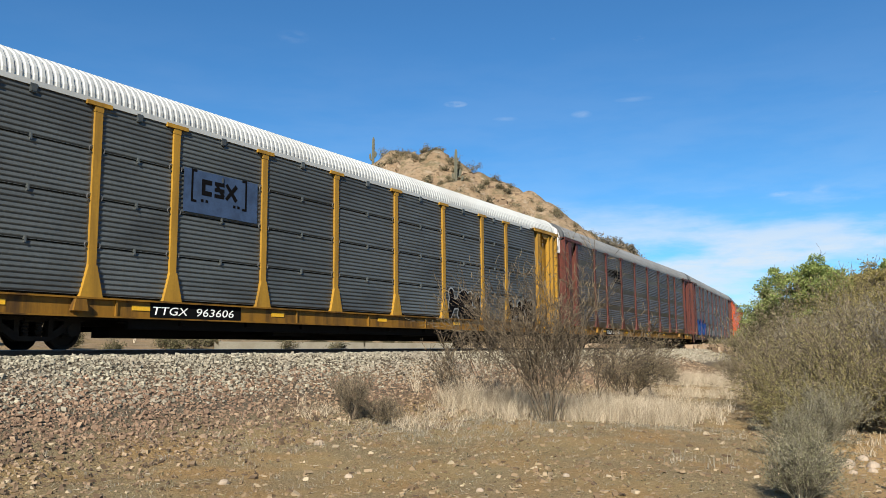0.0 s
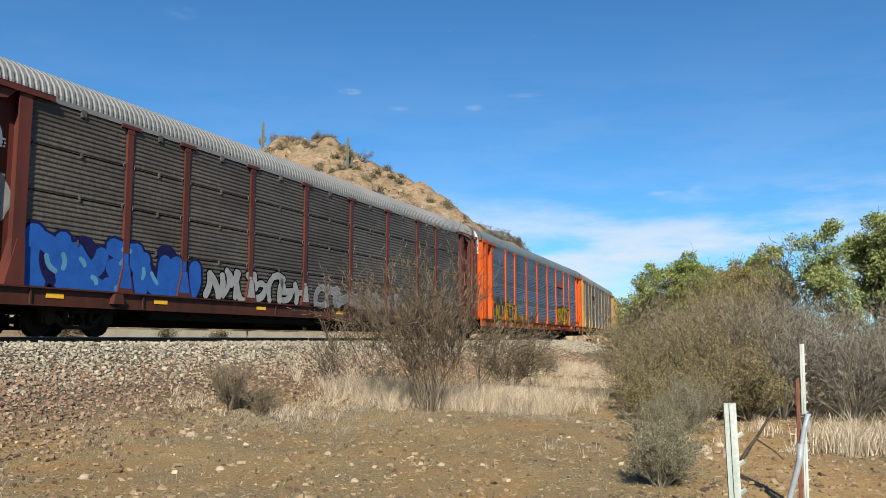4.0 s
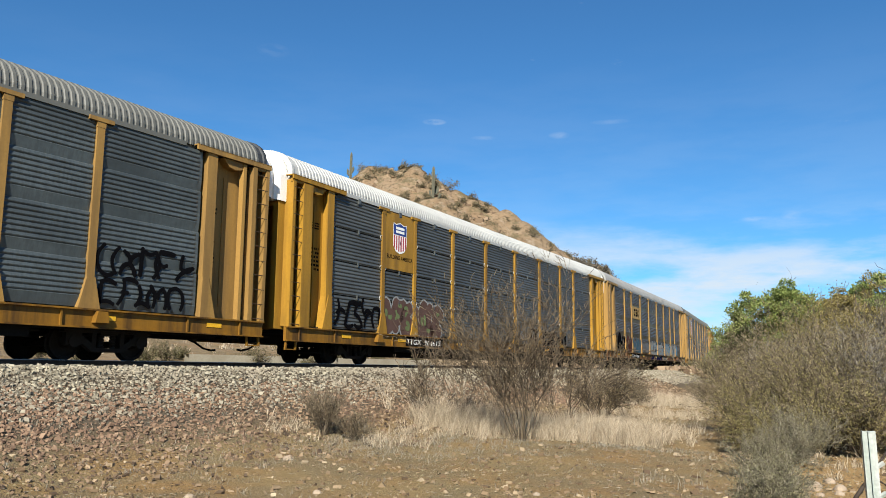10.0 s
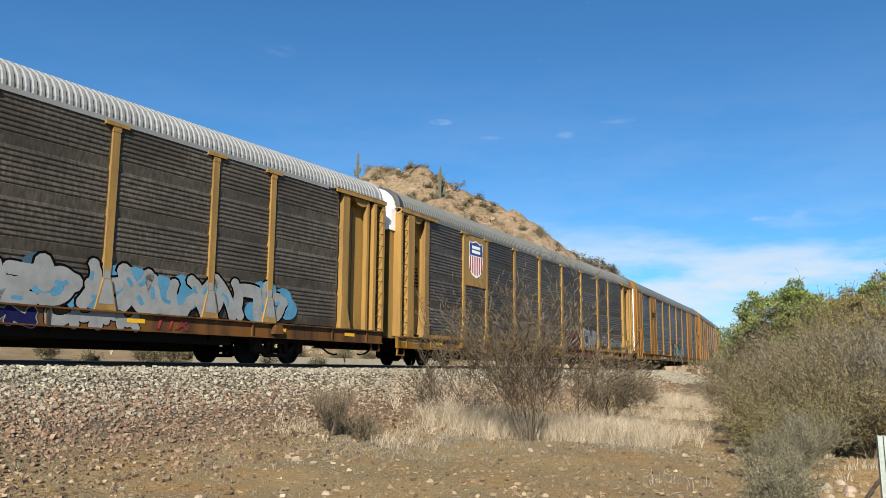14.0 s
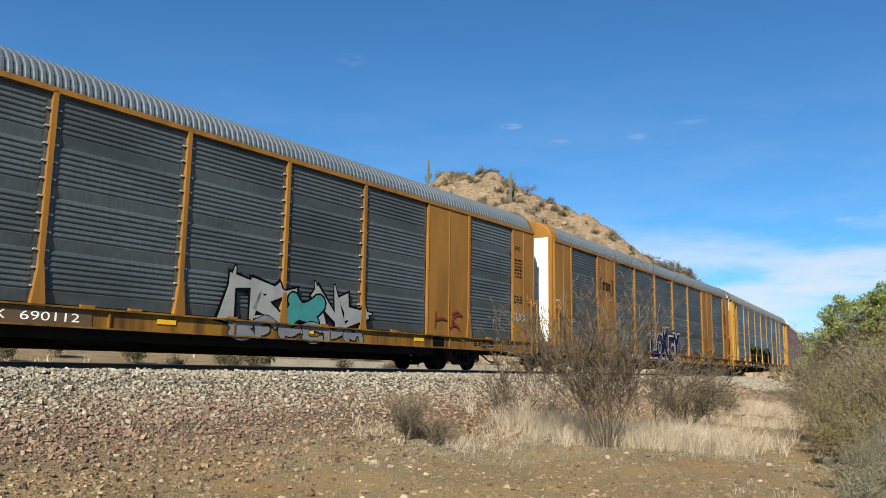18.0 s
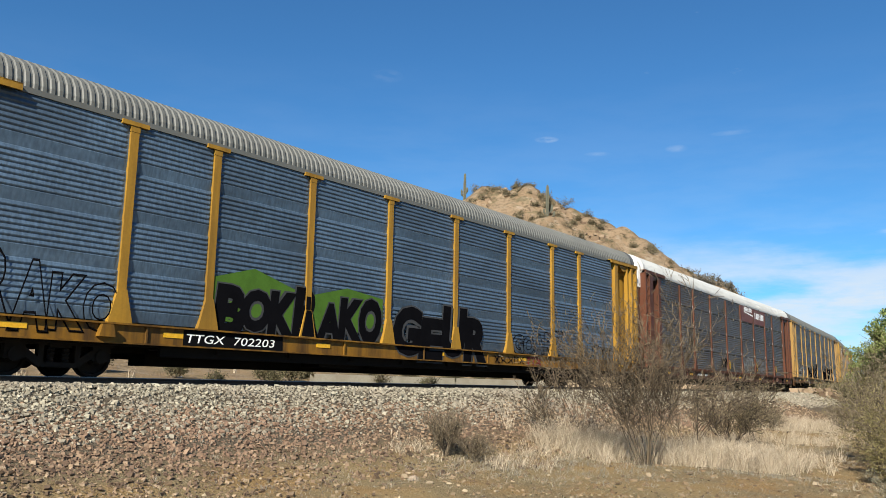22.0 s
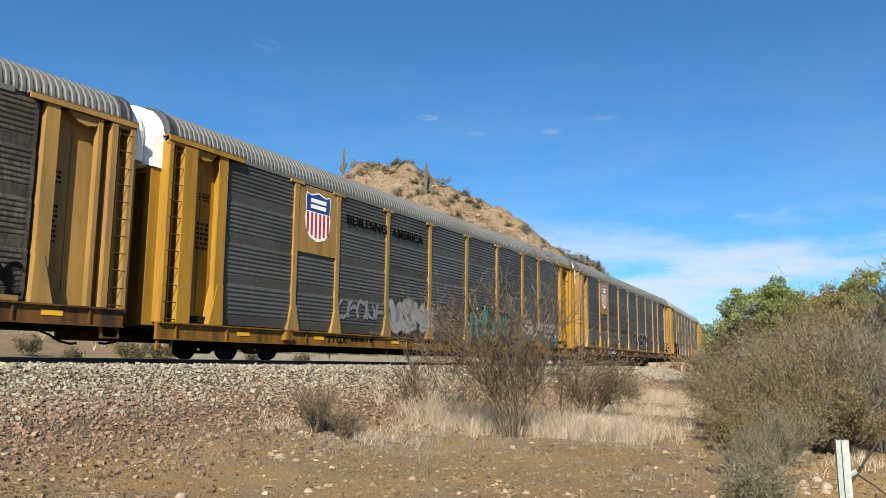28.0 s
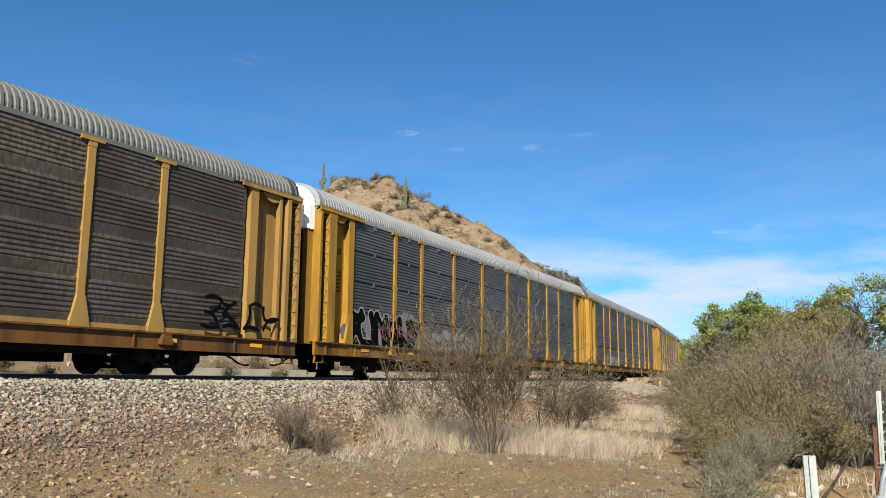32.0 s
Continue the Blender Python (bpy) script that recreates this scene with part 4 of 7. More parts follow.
PAINTS = {
    "yellow": ((0.295, 0.160, 0.0200), (0.105, 0.057, 0.0145)),
    "faded_yellow": ((0.272, 0.160, 0.0450), (0.105, 0.067, 0.030)),
    "ochre": ((0.22, 0.103, 0.0176), (0.11, 0.04928, 0.01276)),
    "brown": ((0.088, 0.031, 0.0155), (0.038, 0.018, 0.011)),
    "red_brown": ((0.080, 0.022, 0.0155), (0.032, 0.013, 0.010)),
    "orange": ((0.43, 0.060, 0.0025), (0.17, 0.030, 0.006)),
    "rust_sill": ((0.125, 0.055, 0.014), (0.030, 0.018, 0.011)),
    "yellow_sill": ((0.20, 0.097, 0.0115), (0.035, 0.020, 0.010)),
    "orange_sill": ((0.25, 0.042, 0.0045), (0.075, 0.022, 0.008)),
    "brown_sill": ((0.0579, 0.0184, 0.0105), (0.0263, 0.0132, 0.00942)),
}
SHEETS = {
    "grey": ((0.06478, 0.07134, 0.06888), (0.03034, 0.0328, 0.03198), 0.1),
    "blue": ((0.08892, 0.1368, 0.1892), (0.0456, 0.0684, 0.09462), 0.35),
    "slate": ((0.0704, 0.08624, 0.08976), (0.03432, 0.04224, 0.04488), 0.25),
    "sooty": ((0.06882, 0.05859, 0.04371), (0.02465, 0.01953, 0.01349), 0.0),
    "grimy": ((0.058, 0.050, 0.038), (0.024, 0.019, 0.014), 0.0),
    "dark": ((0.0616, 0.06424, 0.0572), (0.03256, 0.0308, 0.0264), 0.1),
    "brown_grey": ((0.0656, 0.0574, 0.04428), (0.02788, 0.02132, 0.01558), 0.0),
}
ROOFS = {"white": (0.345, 0.352, 0.335), "grey": (0.13, 0.133, 0.13), "blue_grey": (0.062, 0.080, 0.093), "light": (0.19, 0.194, 0.188), "warm": (0.1, 0.102, 0.0903)}


def paint(k):
    c, d = PAINTS[k]
    return mat("paint_" + k, c, 0.55, 0, d, 0.9 if "sill" in k else 0.6, 0.8, 0.07, 0.06, 30, streak=True, spec=0.18)


def sheet(k):
    c, d, m = SHEETS[k]
    return mat("galvanised_" + k, c, 0.44, m, d, 0.75, 0.6, 0.07, 0.04, 40, streak=False, vary=0.13, spec=0.5, bars={"sooty": 0.45, "grimy": 0.4, "brown_grey": 0.3, "grey": 0.08, "blue": 0.25}.get(k, 0.15))


def roofing(k):
    return mat("roof_" + k, ROOFS[k], 0.65, 0.0, tuple(v * 0.72 for v in ROOFS[k]), 0.5, 0.4, 0.06, 0.04, 30)


SHARED = {}


def shared(key, make):
    """Meshes that all cars share; materials come from each car."""
    if key not in SHARED:
        me = make()
        if not me.materials:
            me.materials.append(BLANK)
        SHARED[key] = me
    return SHARED[key]


BLANK = mat("undercoat", (0.235, 0.235, 0.235))
BLACK = mat("underbody_and_gap_black", (0.00942, 0.00864, 0.00785), 0.85, 0.0, (0.0196, 0.0157, 0.0133), 0.4, spec=0.1)
IRON = mat("cast_iron", (0.0141, 0.0118, 0.0102), 0.85, 0.0, (0.0275, 0.022, 0.0157), 0.4, spec=0.15)
WHITE = mat("white_paint", (0.82, 0.80, 0.75), 0.5, 0, (0.62, 0.56, 0.46), 0.35, 0.8, 0.05, 0.04, streak=True)
LETTER = mat("white_lettering", (0.74, 0.74, 0.70), 0.6, bump=0)
HOOKS = {"grey": mat("grey_tab", (0.25, 0.23, 0.19), 0.6), "dark": mat("dark_hook", (0.0785, 0.0785, 0.0785), 0.6), "white": mat("white_hook", (0.432, 0.424, 0.393), 0.6, 0, (0.196, 0.173, 0.141), 0.5)}
RUNG = mat("worn_rung", (0.0785, 0.0432, 0.0196), 0.6, 0.2, (0.0393, 0.0236, 0.0157), 0.5)
INK = mat("black_lettering", (0.006, 0.006, 0.0066), 0.75, bump=0, spec=0.0)
HOOD = mat("dark_roof_lip", (0.022, 0.025, 0.028), 0.7, 0, (0.05, 0.053, 0.055), 0.5)
REFLECT = mat("yellow_reflector", (0.612, 0.33, 0.0118), 0.35, bump=0)


def running_gear(car):
    under = put("underframe", shared("under", underframe_mesh), car, mats=[BLACK])
    wheels = []
    side, spring = SHARED.get("side_frame"), SHARED.get("spring")
    if side is None:
        side, spring = truck_mesh()
        side.materials.append(IRON)
        spring.materials.append(IRON)
        SHARED["side_frame"], SHARED["spring"] = side, spring
    for x in (3.8, CAR_LEN - 3.8):
        tr = put("truck", side, car, pose(x, 0, 0))
        for sx in (-0.14, 0.14):
            for sy in (-1.03, 1.03):
                put("spring", spring, tr, pose(sx, sy, 0))
        for dx in (-0.8, 0.8):
            w = put("wheelset", shared("wheelset", wheelset_mesh), tr, pose(dx, 0, 0.356), mats=[IRON])
            wheels.append(w)
    for m in (pose(0, 0, 0), FAR_SIDE):
        put("coupler", shared("coupler", coupler_mesh), car, m, mats=[IRON])
        put("air_hose", shared("hose", hose_mesh), car, m, mats=[BLACK])
    return wheels


def rack_car(spec):
    """An autorack with outside posts."""
    coat, sheets, roof_m, sill_m = paint(spec["paint"]), sheet(spec["sheet"]), roofing(spec["roof"]), paint(spec["sill"])
    kind, cap = spec.get("kind", "fine"), spec.get("cap", "capped")
    car = tagged(new("autorack_car"), spec["label"], "rail car", group="autorack cars of the train")
    put("roof", shared("roof", lambda: roof_mesh(0.32, CAR_LEN + REAR - 0.32)), car, mats=[roof_m])
    for near in (True, False):
        turn = Matrix.Identity(4) if near else FAR_SIDE
        put("eave_trim", shared("eave_trim", lambda: Build().box(2.42, CAR_LEN - 2.42, -0.035, 0.05, 4.955, 5.06).mesh("eave_trim")), car, turn @ pose(0, -1.50, 0), mats=[roof_m])
        for a, b in zip(POSTS, POSTS[1:]):
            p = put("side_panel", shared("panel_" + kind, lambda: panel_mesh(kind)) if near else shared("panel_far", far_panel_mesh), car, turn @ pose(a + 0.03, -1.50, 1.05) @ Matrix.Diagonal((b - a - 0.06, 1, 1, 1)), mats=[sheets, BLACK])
            if near and kind == "banded":
                put("eave_clip", shared("eave_clip", lambda: Build().box(-0.07, 0.07, -0.05, 0.0, 4.82, 4.99).box(-0.055, 0.055, -0.06, -0.05, 4.84, 4.92).mesh("eave_clip")), car, turn @ pose((a + b) / 2, -1.50, 0), mats=[sheets])
                for g in (1, 2, 3):
                    for u in (0.5,):
                        put("sheet_clip", shared("clip", clip_mesh), p, Matrix.Translation((u, -0.01, g * 0.975)) @ Matrix.Diagonal((1 / (b - a - 0.06), 1, 1, 1)), mats=[sheets])
                    for x, e in ((a + 0.10, 1), (b - 0.10, -1)):
                        put("sheet_hook", shared("hook", hook_mesh), car, turn @ Matrix.Translation((x, -1.50, 1.08 + g * 0.975)) @ Matrix.Diagonal((e, 1, 1, 1)), mats=[HOOKS[spec.get("hooks", "dark")]])
            if near and spec.get("strip"):
                put("base_strip", shared("base_strip", lambda: Build().box(0, 1, -0.05, 0.0, 1.03, 1.13).mesh("base_strip")), car, pose(a + 0.16, -1.50, 0) @ Matrix.Diagonal((b - a - 0.32, 1, 1, 1)), mats=[coat])
        for x in POSTS[1:-1]:
            put("post", shared("post_" + cap, lambda: post_mesh(cap)), car, turn @ pose(x, -1.50, 0), mats=[paint("faded_yellow") if spec["n"] == 13 else coat])
        put("end_post", shared("end_post", end_post_mesh), car, turn @ pose(POSTS[0] - 0.1, -1.50, 0), mats=[coat])
        put("end_post", shared("end_post", end_post_mesh), car, turn @ Matrix.Translation((CAR_LEN - POSTS[0] + 0.2, -1.50, 0)) @ Matrix.Diagonal((-1, 1, 1, 1)), mats=[coat])
        put("side_sill", shared("sill", sill_mesh), car, turn @ pose(0, -1.53, 0), mats=[sill_m])
        for flip in (False, True):
            m = turn @ (Matrix.Translation((CAR_LEN + REAR, -1.50, 0)) @ Matrix.Diagonal((-1, 1, 1, 1)) if flip else Matrix.Translation((0, -1.50, 0)))
            put("eave_bracket", shared("bracket", bracket_mesh), car, m, mats=[coat])
            put("end_wall", shared("end_wall", end_panel_mesh), car, m @ Matrix.Translation((0, 0.17, 0)), mats=[coat])
            if "ladder" not in SHARED:
                for k, me in zip(("ladder", "rung", "ladder_stile", "ladder_back", "narrow_stile", "inner_post"), ladder_meshes()):
                    me.materials.append(BLANK)
                    SHARED[k] = me
            lad = put("ladder", SHARED["ladder"], car, m, mats=[coat])
            put("ladder_stile", SHARED["narrow_stile" if flip else "ladder_stile"], lad, mats=[coat])
            if flip:
                put("inner_post", SHARED["inner_post"], lad, mats=[coat])
            put("ladder_back", SHARED["ladder_back"], lad, mats=[coat])
            if near:
                for i in range(11):
                    put("rung", SHARED["rung"], lad, pose(0, 0, 1.08 + i * 0.365), mats=[RUNG])
                put("stirrup_step", shared("step", step_mesh), car, m @ Matrix.Translation((0.03, 0.02, 0)), mats=[sill_m])
    for m, end in ((Matrix.Identity(4), "front"), (pose(REAR, 0, 0) @ FAR_SIDE, "rear")):
        put("end_hood", shared("hood", hood_mesh), car, m, mats=[roof_m if spec["roof"] in ("white", "light") else HOOD])
        dm = shared("end_door", lambda: end_door_mesh().mesh("end_door", [BLANK, BLANK]))
        door = put("end_door", dm, car, m, mats=[coat, HOOD if spec["n"] == 7 and end == "rear" else WHITE], label="painted end door with a capped upper part")
        rib = shared("door_rib", lambda: Build().box(0.02, 0.12, -0.05, 0.05, 0.98, 4.18).mesh("door_rib"))
        for y in (-1.0, -0.35, 0.35, 1.0):
            put("door_rib", rib, door, pose(0, y, 0), mats=[coat])
    if spec["n"] in (3, 7, 13):
        br = put("brake_bracket", shared("brake_bracket", brake_mesh), car, mats=[coat], label="bracket with a geared hand brake")
        put("brake_chain", shared("brake_chain", chain_mesh), br, mats=[IRON])
    wheels = running_gear(car)
    fittings(car, spec)
    return car, wheels


def fittings(car, spec):
    """Sill reflectors, lettering plates and stencils."""
    rng = np.random.default_rng(spec["n"] + 40)
    for x in (2.5, 5.6, 9.7, 14.2, 18.6, 23.0, 25.9):
        put("reflector", shared("reflector", lambda: plate(0, 0.45, 0.80, 0.90, -1.572).mesh("reflector")), car, pose(x, 0, 0), mats=[REFLECT])
    lip = shared("sill_bracket", lambda: Build().box(0, 0.32, -1.70, -1.56, 0.74, 0.97, top=(0.05, 0.27)).mesh("sill_bracket"))
    for x in (4.2, 22.9):
        put("sill_bracket", lip, car, pose(x, 0, 0), mats=[paint(spec["sill"])])
    if spec.get("mark"):
        p = put("number_plate_strip", shared("strip", lambda: plate(6.05, 8.65, 0.655, 0.985, -1.574, 0.005).mesh("number_strip")), car, mats=[INK], label="black strip on the side sill")
        a, b = spec["mark"]
        if a:
            put("lettering", text_mesh(a, 0.175, 0.95, 0.004, shear=0.15, material=LETTER), p, pose(6.12, -1.577, 0.725))
        if b:
            put("lettering", text_mesh(b, 0.175, 1.12, 0.004, shear=0.15, material=LETTER), p, pose(7.3, -1.577, 0.725))
        else:
            put("lettering", bars_mesh(1.9, 0.17, 1, rng, LETTER, cols=(8, 9)), p, pose(6.3, -1.577, 0.735))
    dark = LETTER if spec["paint"] in ("brown", "red_brown") else INK
    for x, y, z, w, h, r in ((1.22, -1.336, 3.75, 0.35, 0.22, 3), (1.2, -1.336, 2.55, 0.4, 0.7, 6), (25.85, -1.336, 3.4, 0.4, 0.3, 3), (25.85, -1.336, 2.2, 0.38, 0.8, 8)):
        put("stencil", bars_mesh(w, h, r, rng, dark, "stencil"), car, pose(x, y, z))
    if spec["n"] % 2:
        put("data_plate", plate(24.6, 25.05, 0.69, 0.96, -1.574, 0.004).mesh("data_plate", [INK]), car)


FLUSH = ((-0.26, 1.28, 0), (1.34, 3.96, 1), (4.02, 6.02, 0), (6.08, 8.60, 1), (8.70, 11.58, 1), (11.68, 14.48, 1), (14.58, 17.32, 1), (17.42, 20.18, 1),
         (20.22, 22.42, 0), (22.48, 25.10, 1), (25.16, 26.66, 0))
FLUSH_SHIFT = 0.9      # the flush body stands back on its frame


def flush_wall_mesh():
    """A plain sheet with two pressed joints and rows of bolts; one metre wide."""
    b = Build()
    b.box(0, 1, -0.03, 0.03, 0, 4.02)
    return b.mesh("wall_panel")


def flush_car(spec):
    """An autorack with flush sides, thin posts and low ladders."""
    coat, sheets, roof_m = paint("ochre"), sheet(spec["sheet"]), roofing(spec["roof"])
    sill_m = paint("yellow_sill")
    car = tagged(new("autorack_car"), spec["label"], "rail car", group="autorack cars of the train")
    put("roof", shared("roof_flush", lambda: roof_mesh(-0.04, 26.45)), car, pose(FLUSH_SHIFT, 0, 0), mats=[roof_m])
    end = 26.70
    ahead = pose(FLUSH_SHIFT, 0, 0)
    back = pose(end + FLUSH_SHIFT, 0, 0, 0, 0, 180)
    for near in (True, False):
        turn = ahead if near else back
        for a, b, k in FLUSH:
            if k:
                put("side_panel", shared("panel_flush", lambda: panel_mesh("fine", 3.92)) if near else shared("panel_far", far_panel_mesh), car, turn @ pose(a, -1.50, 1.05) @ Matrix.Diagonal((b - a, 1, 1, 1)), mats=[sheets, BLACK])
            else:
                put("wall_panel", shared("wall_panel", flush_wall_mesh), car, turn @ pose(a, -1.52, 1.0) @ Matrix.Diagonal((b - a, 1, 1, 1)), mats=[coat])
                for u in (a + 0.02, (a + b) / 2, b - 0.05):
                    put("pressed_rib", shared("pressed_rib", lambda: Build().box(0, 0.03, -0.05, -0.028, 0.01, 4.0).mesh("pressed_rib")), car, turn @ pose(u, -1.52, 1.0), mats=[coat])
        for a, b, k in FLUSH[1:]:
            if k:
                if near:
                    for i in range(11):
                        for e in (-0.1, 0.1):
                            put("sheet_tab", shared("sheet_tab", lambda: Build().box(-0.05, 0.05, -0.045, 0.0, -0.018, 0.018, top=(-0.035, 0.035)).mesh("sheet_tab")), car, turn @ pose(a - 0.05 + e, -1.50, 1.35 + i * 0.33), mats=[HOOKS["grey"]])
                put("post", shared("thin_post", lambda: Build().box(-0.05, 0.05, -0.06, 0.05, 1.0, 5.0).box(-0.14, 0.14, -0.08, 0.04, 0.95, 1.75, top=(-0.05, 0.05)).mesh("post")), car, turn @ pose(a - 0.05, -1.52, 0), mats=[coat])
        put("top_rail", shared("top_rail", lambda: Build().box(-0.26, end - 0.04, -0.07, 0.03, 4.97, 5.08).mesh("top_rail")), car, turn @ pose(0, -1.51, 0), mats=[coat])
        put("side_sill", shared("sill_flush", sill_mesh), car, turn @ Matrix.Translation((-0.30, -1.55, 0)) @ Matrix.Diagonal(((end + 0.05) / CAR_LEN, 1, 1, 1)), mats=[sill_m])
        for x in (-0.22, end - 0.5):
            lad = put("ladder", shared("low_ladder", lambda: Build().box(0, 0.05, -0.17, -0.12, 0.62, 2.55).box(0.40, 0.45, -0.17, -0.12, 0.62, 2.55).box(0.0, 0.05, -0.12, 0, 2.4, 2.45).box(0.4, 0.45, -0.12, 0, 2.4, 2.45).box(0.0, 0.05, -0.12, 0, 1.25, 1.3).box(0.4, 0.45, -0.12, 0, 1.25, 1.3).mesh("ladder")), car, turn @ pose(x, -1.55, 0), mats=[coat])
            for i in range(5):
                put("rung", shared("low_rung", lambda: Build().rod((0.0, -0.145, 0), (0.45, -0.145, 0), 0.014, 6).mesh("rung")), lad, pose(0, 0, 0.75 + i * 0.43), mats=[coat])
        for x in (1.9, 2.9, 9.6, 10.6, 13.0, 15.9, 18.7, 23.6):
            put("sheet_foot", shared("foot", lambda: Build().box(-0.14, 0.14, -0.075, 0.0, 0.98, 1.07).mesh("sheet_foot")), car, turn @ pose(x, -1.53, 0), mats=[coat])

    def end_mesh():
        b = Build()
        out = [(-1.44, 0.95)] + arch(0.985) + [(1.44, 0.95)]
        n = len(out)
        face = [(-0.08, y * 0.955, z - 0.05 if z > 1 else z) for y, z in out]
        b.add([(0.0, y, z) for y, z in out] + face + [(0.36, y * 1.035, z + 0.035 * (z > 5)) for y, z in out],
              [(i, i + 1, n + i + 1, n + i) for i in range(n - 1)] + [(2 * n + i, 2 * n + i + 1, i + 1, i) for i in range(n - 1)], 0)
        b.add(face, [tuple(range(n))[::-1]], 0)
        # the white stops short; the ochre beyond it stands in for shade on the door
        b.box(-0.085, -0.06, -1.355, -0.50, 1.12, 5.12, 1)
        for y in (-0.85, 0.85):
            for z in (1.5, 2.1, 2.7, 3.3, 3.9):
                b.box(-0.097, -0.085, y - 0.02, y + 0.02, z - 0.02, z + 0.02, 2)
            b.box(-0.09, -0.08, y + 0.2, y + 0.23, 4.3, 5.2, 0)
        b.rod((-0.15, -1.0, 0.75), (-0.15, -1.0, 2.1), 0.02, 6, mi=2)
        return b.mesh("end_door", [BLANK, BLANK, BLANK])

    for m in (ahead @ pose(-0.34, 0, 0), back):
        put("end_door", shared("flush_end", end_mesh), car, m, mats=[coat, WHITE, IRON], label="end doors, ochre above, white at one side and ochre for the shaded rest")
    wheels = running_gear(car)
    rng = np.random.default_rng(spec["n"])
    p = put("number_strip", plate(8.0, 10.6, 0.66, 0.97, -1.594, 0.005).mesh("number_strip", [mat("sill_dark", (0.0785, 0.0432, 0.0157), 0.7)]), car)
    a, b = spec.get("mark") or ("", "")
    if a:
        put("lettering", text_mesh(a, 0.16, 0.85, material=LETTER), p, pose(8.15, -1.597, 0.73))
        put("lettering", text_mesh(b, 0.16, 1.1, material=LETTER), p, pose(9.25, -1.597, 0.73))
    else:
        put("lettering", bars_mesh(2.1, 0.16, 1, rng, LETTER, cols=(8, 9)), p, pose(8.2, -1.597, 0.73))
    for x, z, w, h, r in ((26.2, 3.2, 0.5, 0.7, 6), (26.15, 2.3, 0.6, 0.3, 3), (26.2, 4.2, 0.4, 0.16, 3), (23.6, 0.72, 1.2, 0.22, 3), (0.78, 2.65, 0.3, 0.09, 1)):
        put("stencil", bars_mesh(w, h, r, rng, INK if z != 2.65 else LETTER, "stencil"), car, pose(x, -1.598 if z < 1 else -1.556, z))
    put("data_plate", plate(21.4, 21.95, 0.69, 0.95, -1.594, 0.004).mesh("data_plate", [INK]), car)
    for x in (5.5, 12.0, 16.0, 20.5):
        put("reflector", SHARED.get("reflector"), car, pose(x, -0.025, 0), mats=[REFLECT])
    return car, wheels

# ---- marks and spray paint on the cars ----
def spray(name, c):
    return mat("spray_" + name, c, 0.75, bump=0.03, grain=0.10, dirt=tuple(v * 0.6 for v in c), dirt_amount=0.5, scale=2.0, spec=0.0 if max(c) < 0.06 else 0.12)


S_WHITE, S_BLACK = spray("white", (0.35, 0.35, 0.339)), spray("black", (0.005, 0.005, 0.006))
S_BLUE, S_SKY, S_YELLOW = spray("blue", (0.0141, 0.0735, 0.283)), spray("sky", (0.0678, 0.203, 0.311)), spray("yellow", (0.294, 0.203, 0.0113))
S_GREY, S_TEAL, S_PINK = spray("grey", (0.147, 0.152, 0.159)), spray("teal", (0.036, 0.175, 0.172)), spray("magenta", (0.237, 0.0339, 0.0735))
S_RED, S_GREEN, S_NAVY = spray("red", (0.17, 0.0226, 0.0226)), spray("green", (0.0565, 0.124, 0.017)), spray("navy", (0.0113, 0.0124, 0.0509))
S_MAROON = spray("maroon", (0.0746, 0.0236, 0.0173))
S_FADED, S_MOSS = spray("faded_red", (0.088, 0.052, 0.042)), spray("moss", (0.115, 0.145, 0.062))
S_PALE = spray("pale", (0.226, 0.232, 0.226))
S_SMOKE = spray("smoke", (0.05, 0.052, 0.054))
S_DULL = spray("dull_blue", (0.042, 0.088, 0.122))
PATCH_BLUE = mat("pale_blue_patch", (0.040, 0.066, 0.122), 0.6, 0.0, (0.024, 0.038, 0.068), 0.7, 2.0, spec=0.1)
SHIELD_BLUE, SHIELD_RED = mat("shield_blue", (0.0157, 0.0353, 0.173), 0.5), mat("shield_red", (0.353, 0.0236, 0.0314), 0.5)


def shield(car, x, z, w, h, y):
    """A road-sign-like shield: blue head over red and white stripes; its words are plain bars."""
    def outline(k):
        pts = [(-0.5, 0.36), (-0.46, 0.47), (-0.30, 0.43), (-0.16, 0.46), (0, 0.5), (0.16, 0.46), (0.30, 0.43), (0.46, 0.47), (0.5, 0.36), (0.47, 0.15), (0.5, -0.05), (0.46, -0.28), (0.30, -0.43), (0.0, -0.5),
               (-0.30, -0.43), (-0.46, -0.28), (-0.5, -0.05), (-0.47, 0.15)]
        return [(x + w * px * k, z + h * pz * k) for px, pz in pts]
    s = put("shield", poly_mesh("shield", [outline(1.06)], LETTER, y), car, label="shield emblem in blue, red and white")
    head = [(px, max(pz, z + 0.10 * h)) for px, pz in outline(1.0)]
    put("shield_head", poly_mesh("shield_head", [head], SHIELD_BLUE, y - 0.003), s)
    bars = []
    for i in range(6):
        u = -0.42 + i * 0.168
        lo = -0.46 + 0.20 * abs(u) ** 1.5 * 2
        bars.append([(x + w * (u - 0.045), z + h * lo), (x + w * (u + 0.045), z + h * lo), (x + w * (u + 0.045), z + 0.08 * h), (x + w * (u - 0.045), z + 0.08 * h)])
    put("shield_stripes", poly_mesh("shield_stripes", bars, SHIELD_RED, y - 0.003), s)
    words = [[(x - 0.32 * w, z + q * h), (x + 0.32 * w, z + q * h), (x + 0.32 * w, z + (q + 0.085) * h), (x - 0.32 * w, z + (q + 0.085) * h)] for q in (0.29, 0.165)]
    put("shield_lettering", poly_mesh("shield_lettering", words, LETTER, y - 0.006), s)


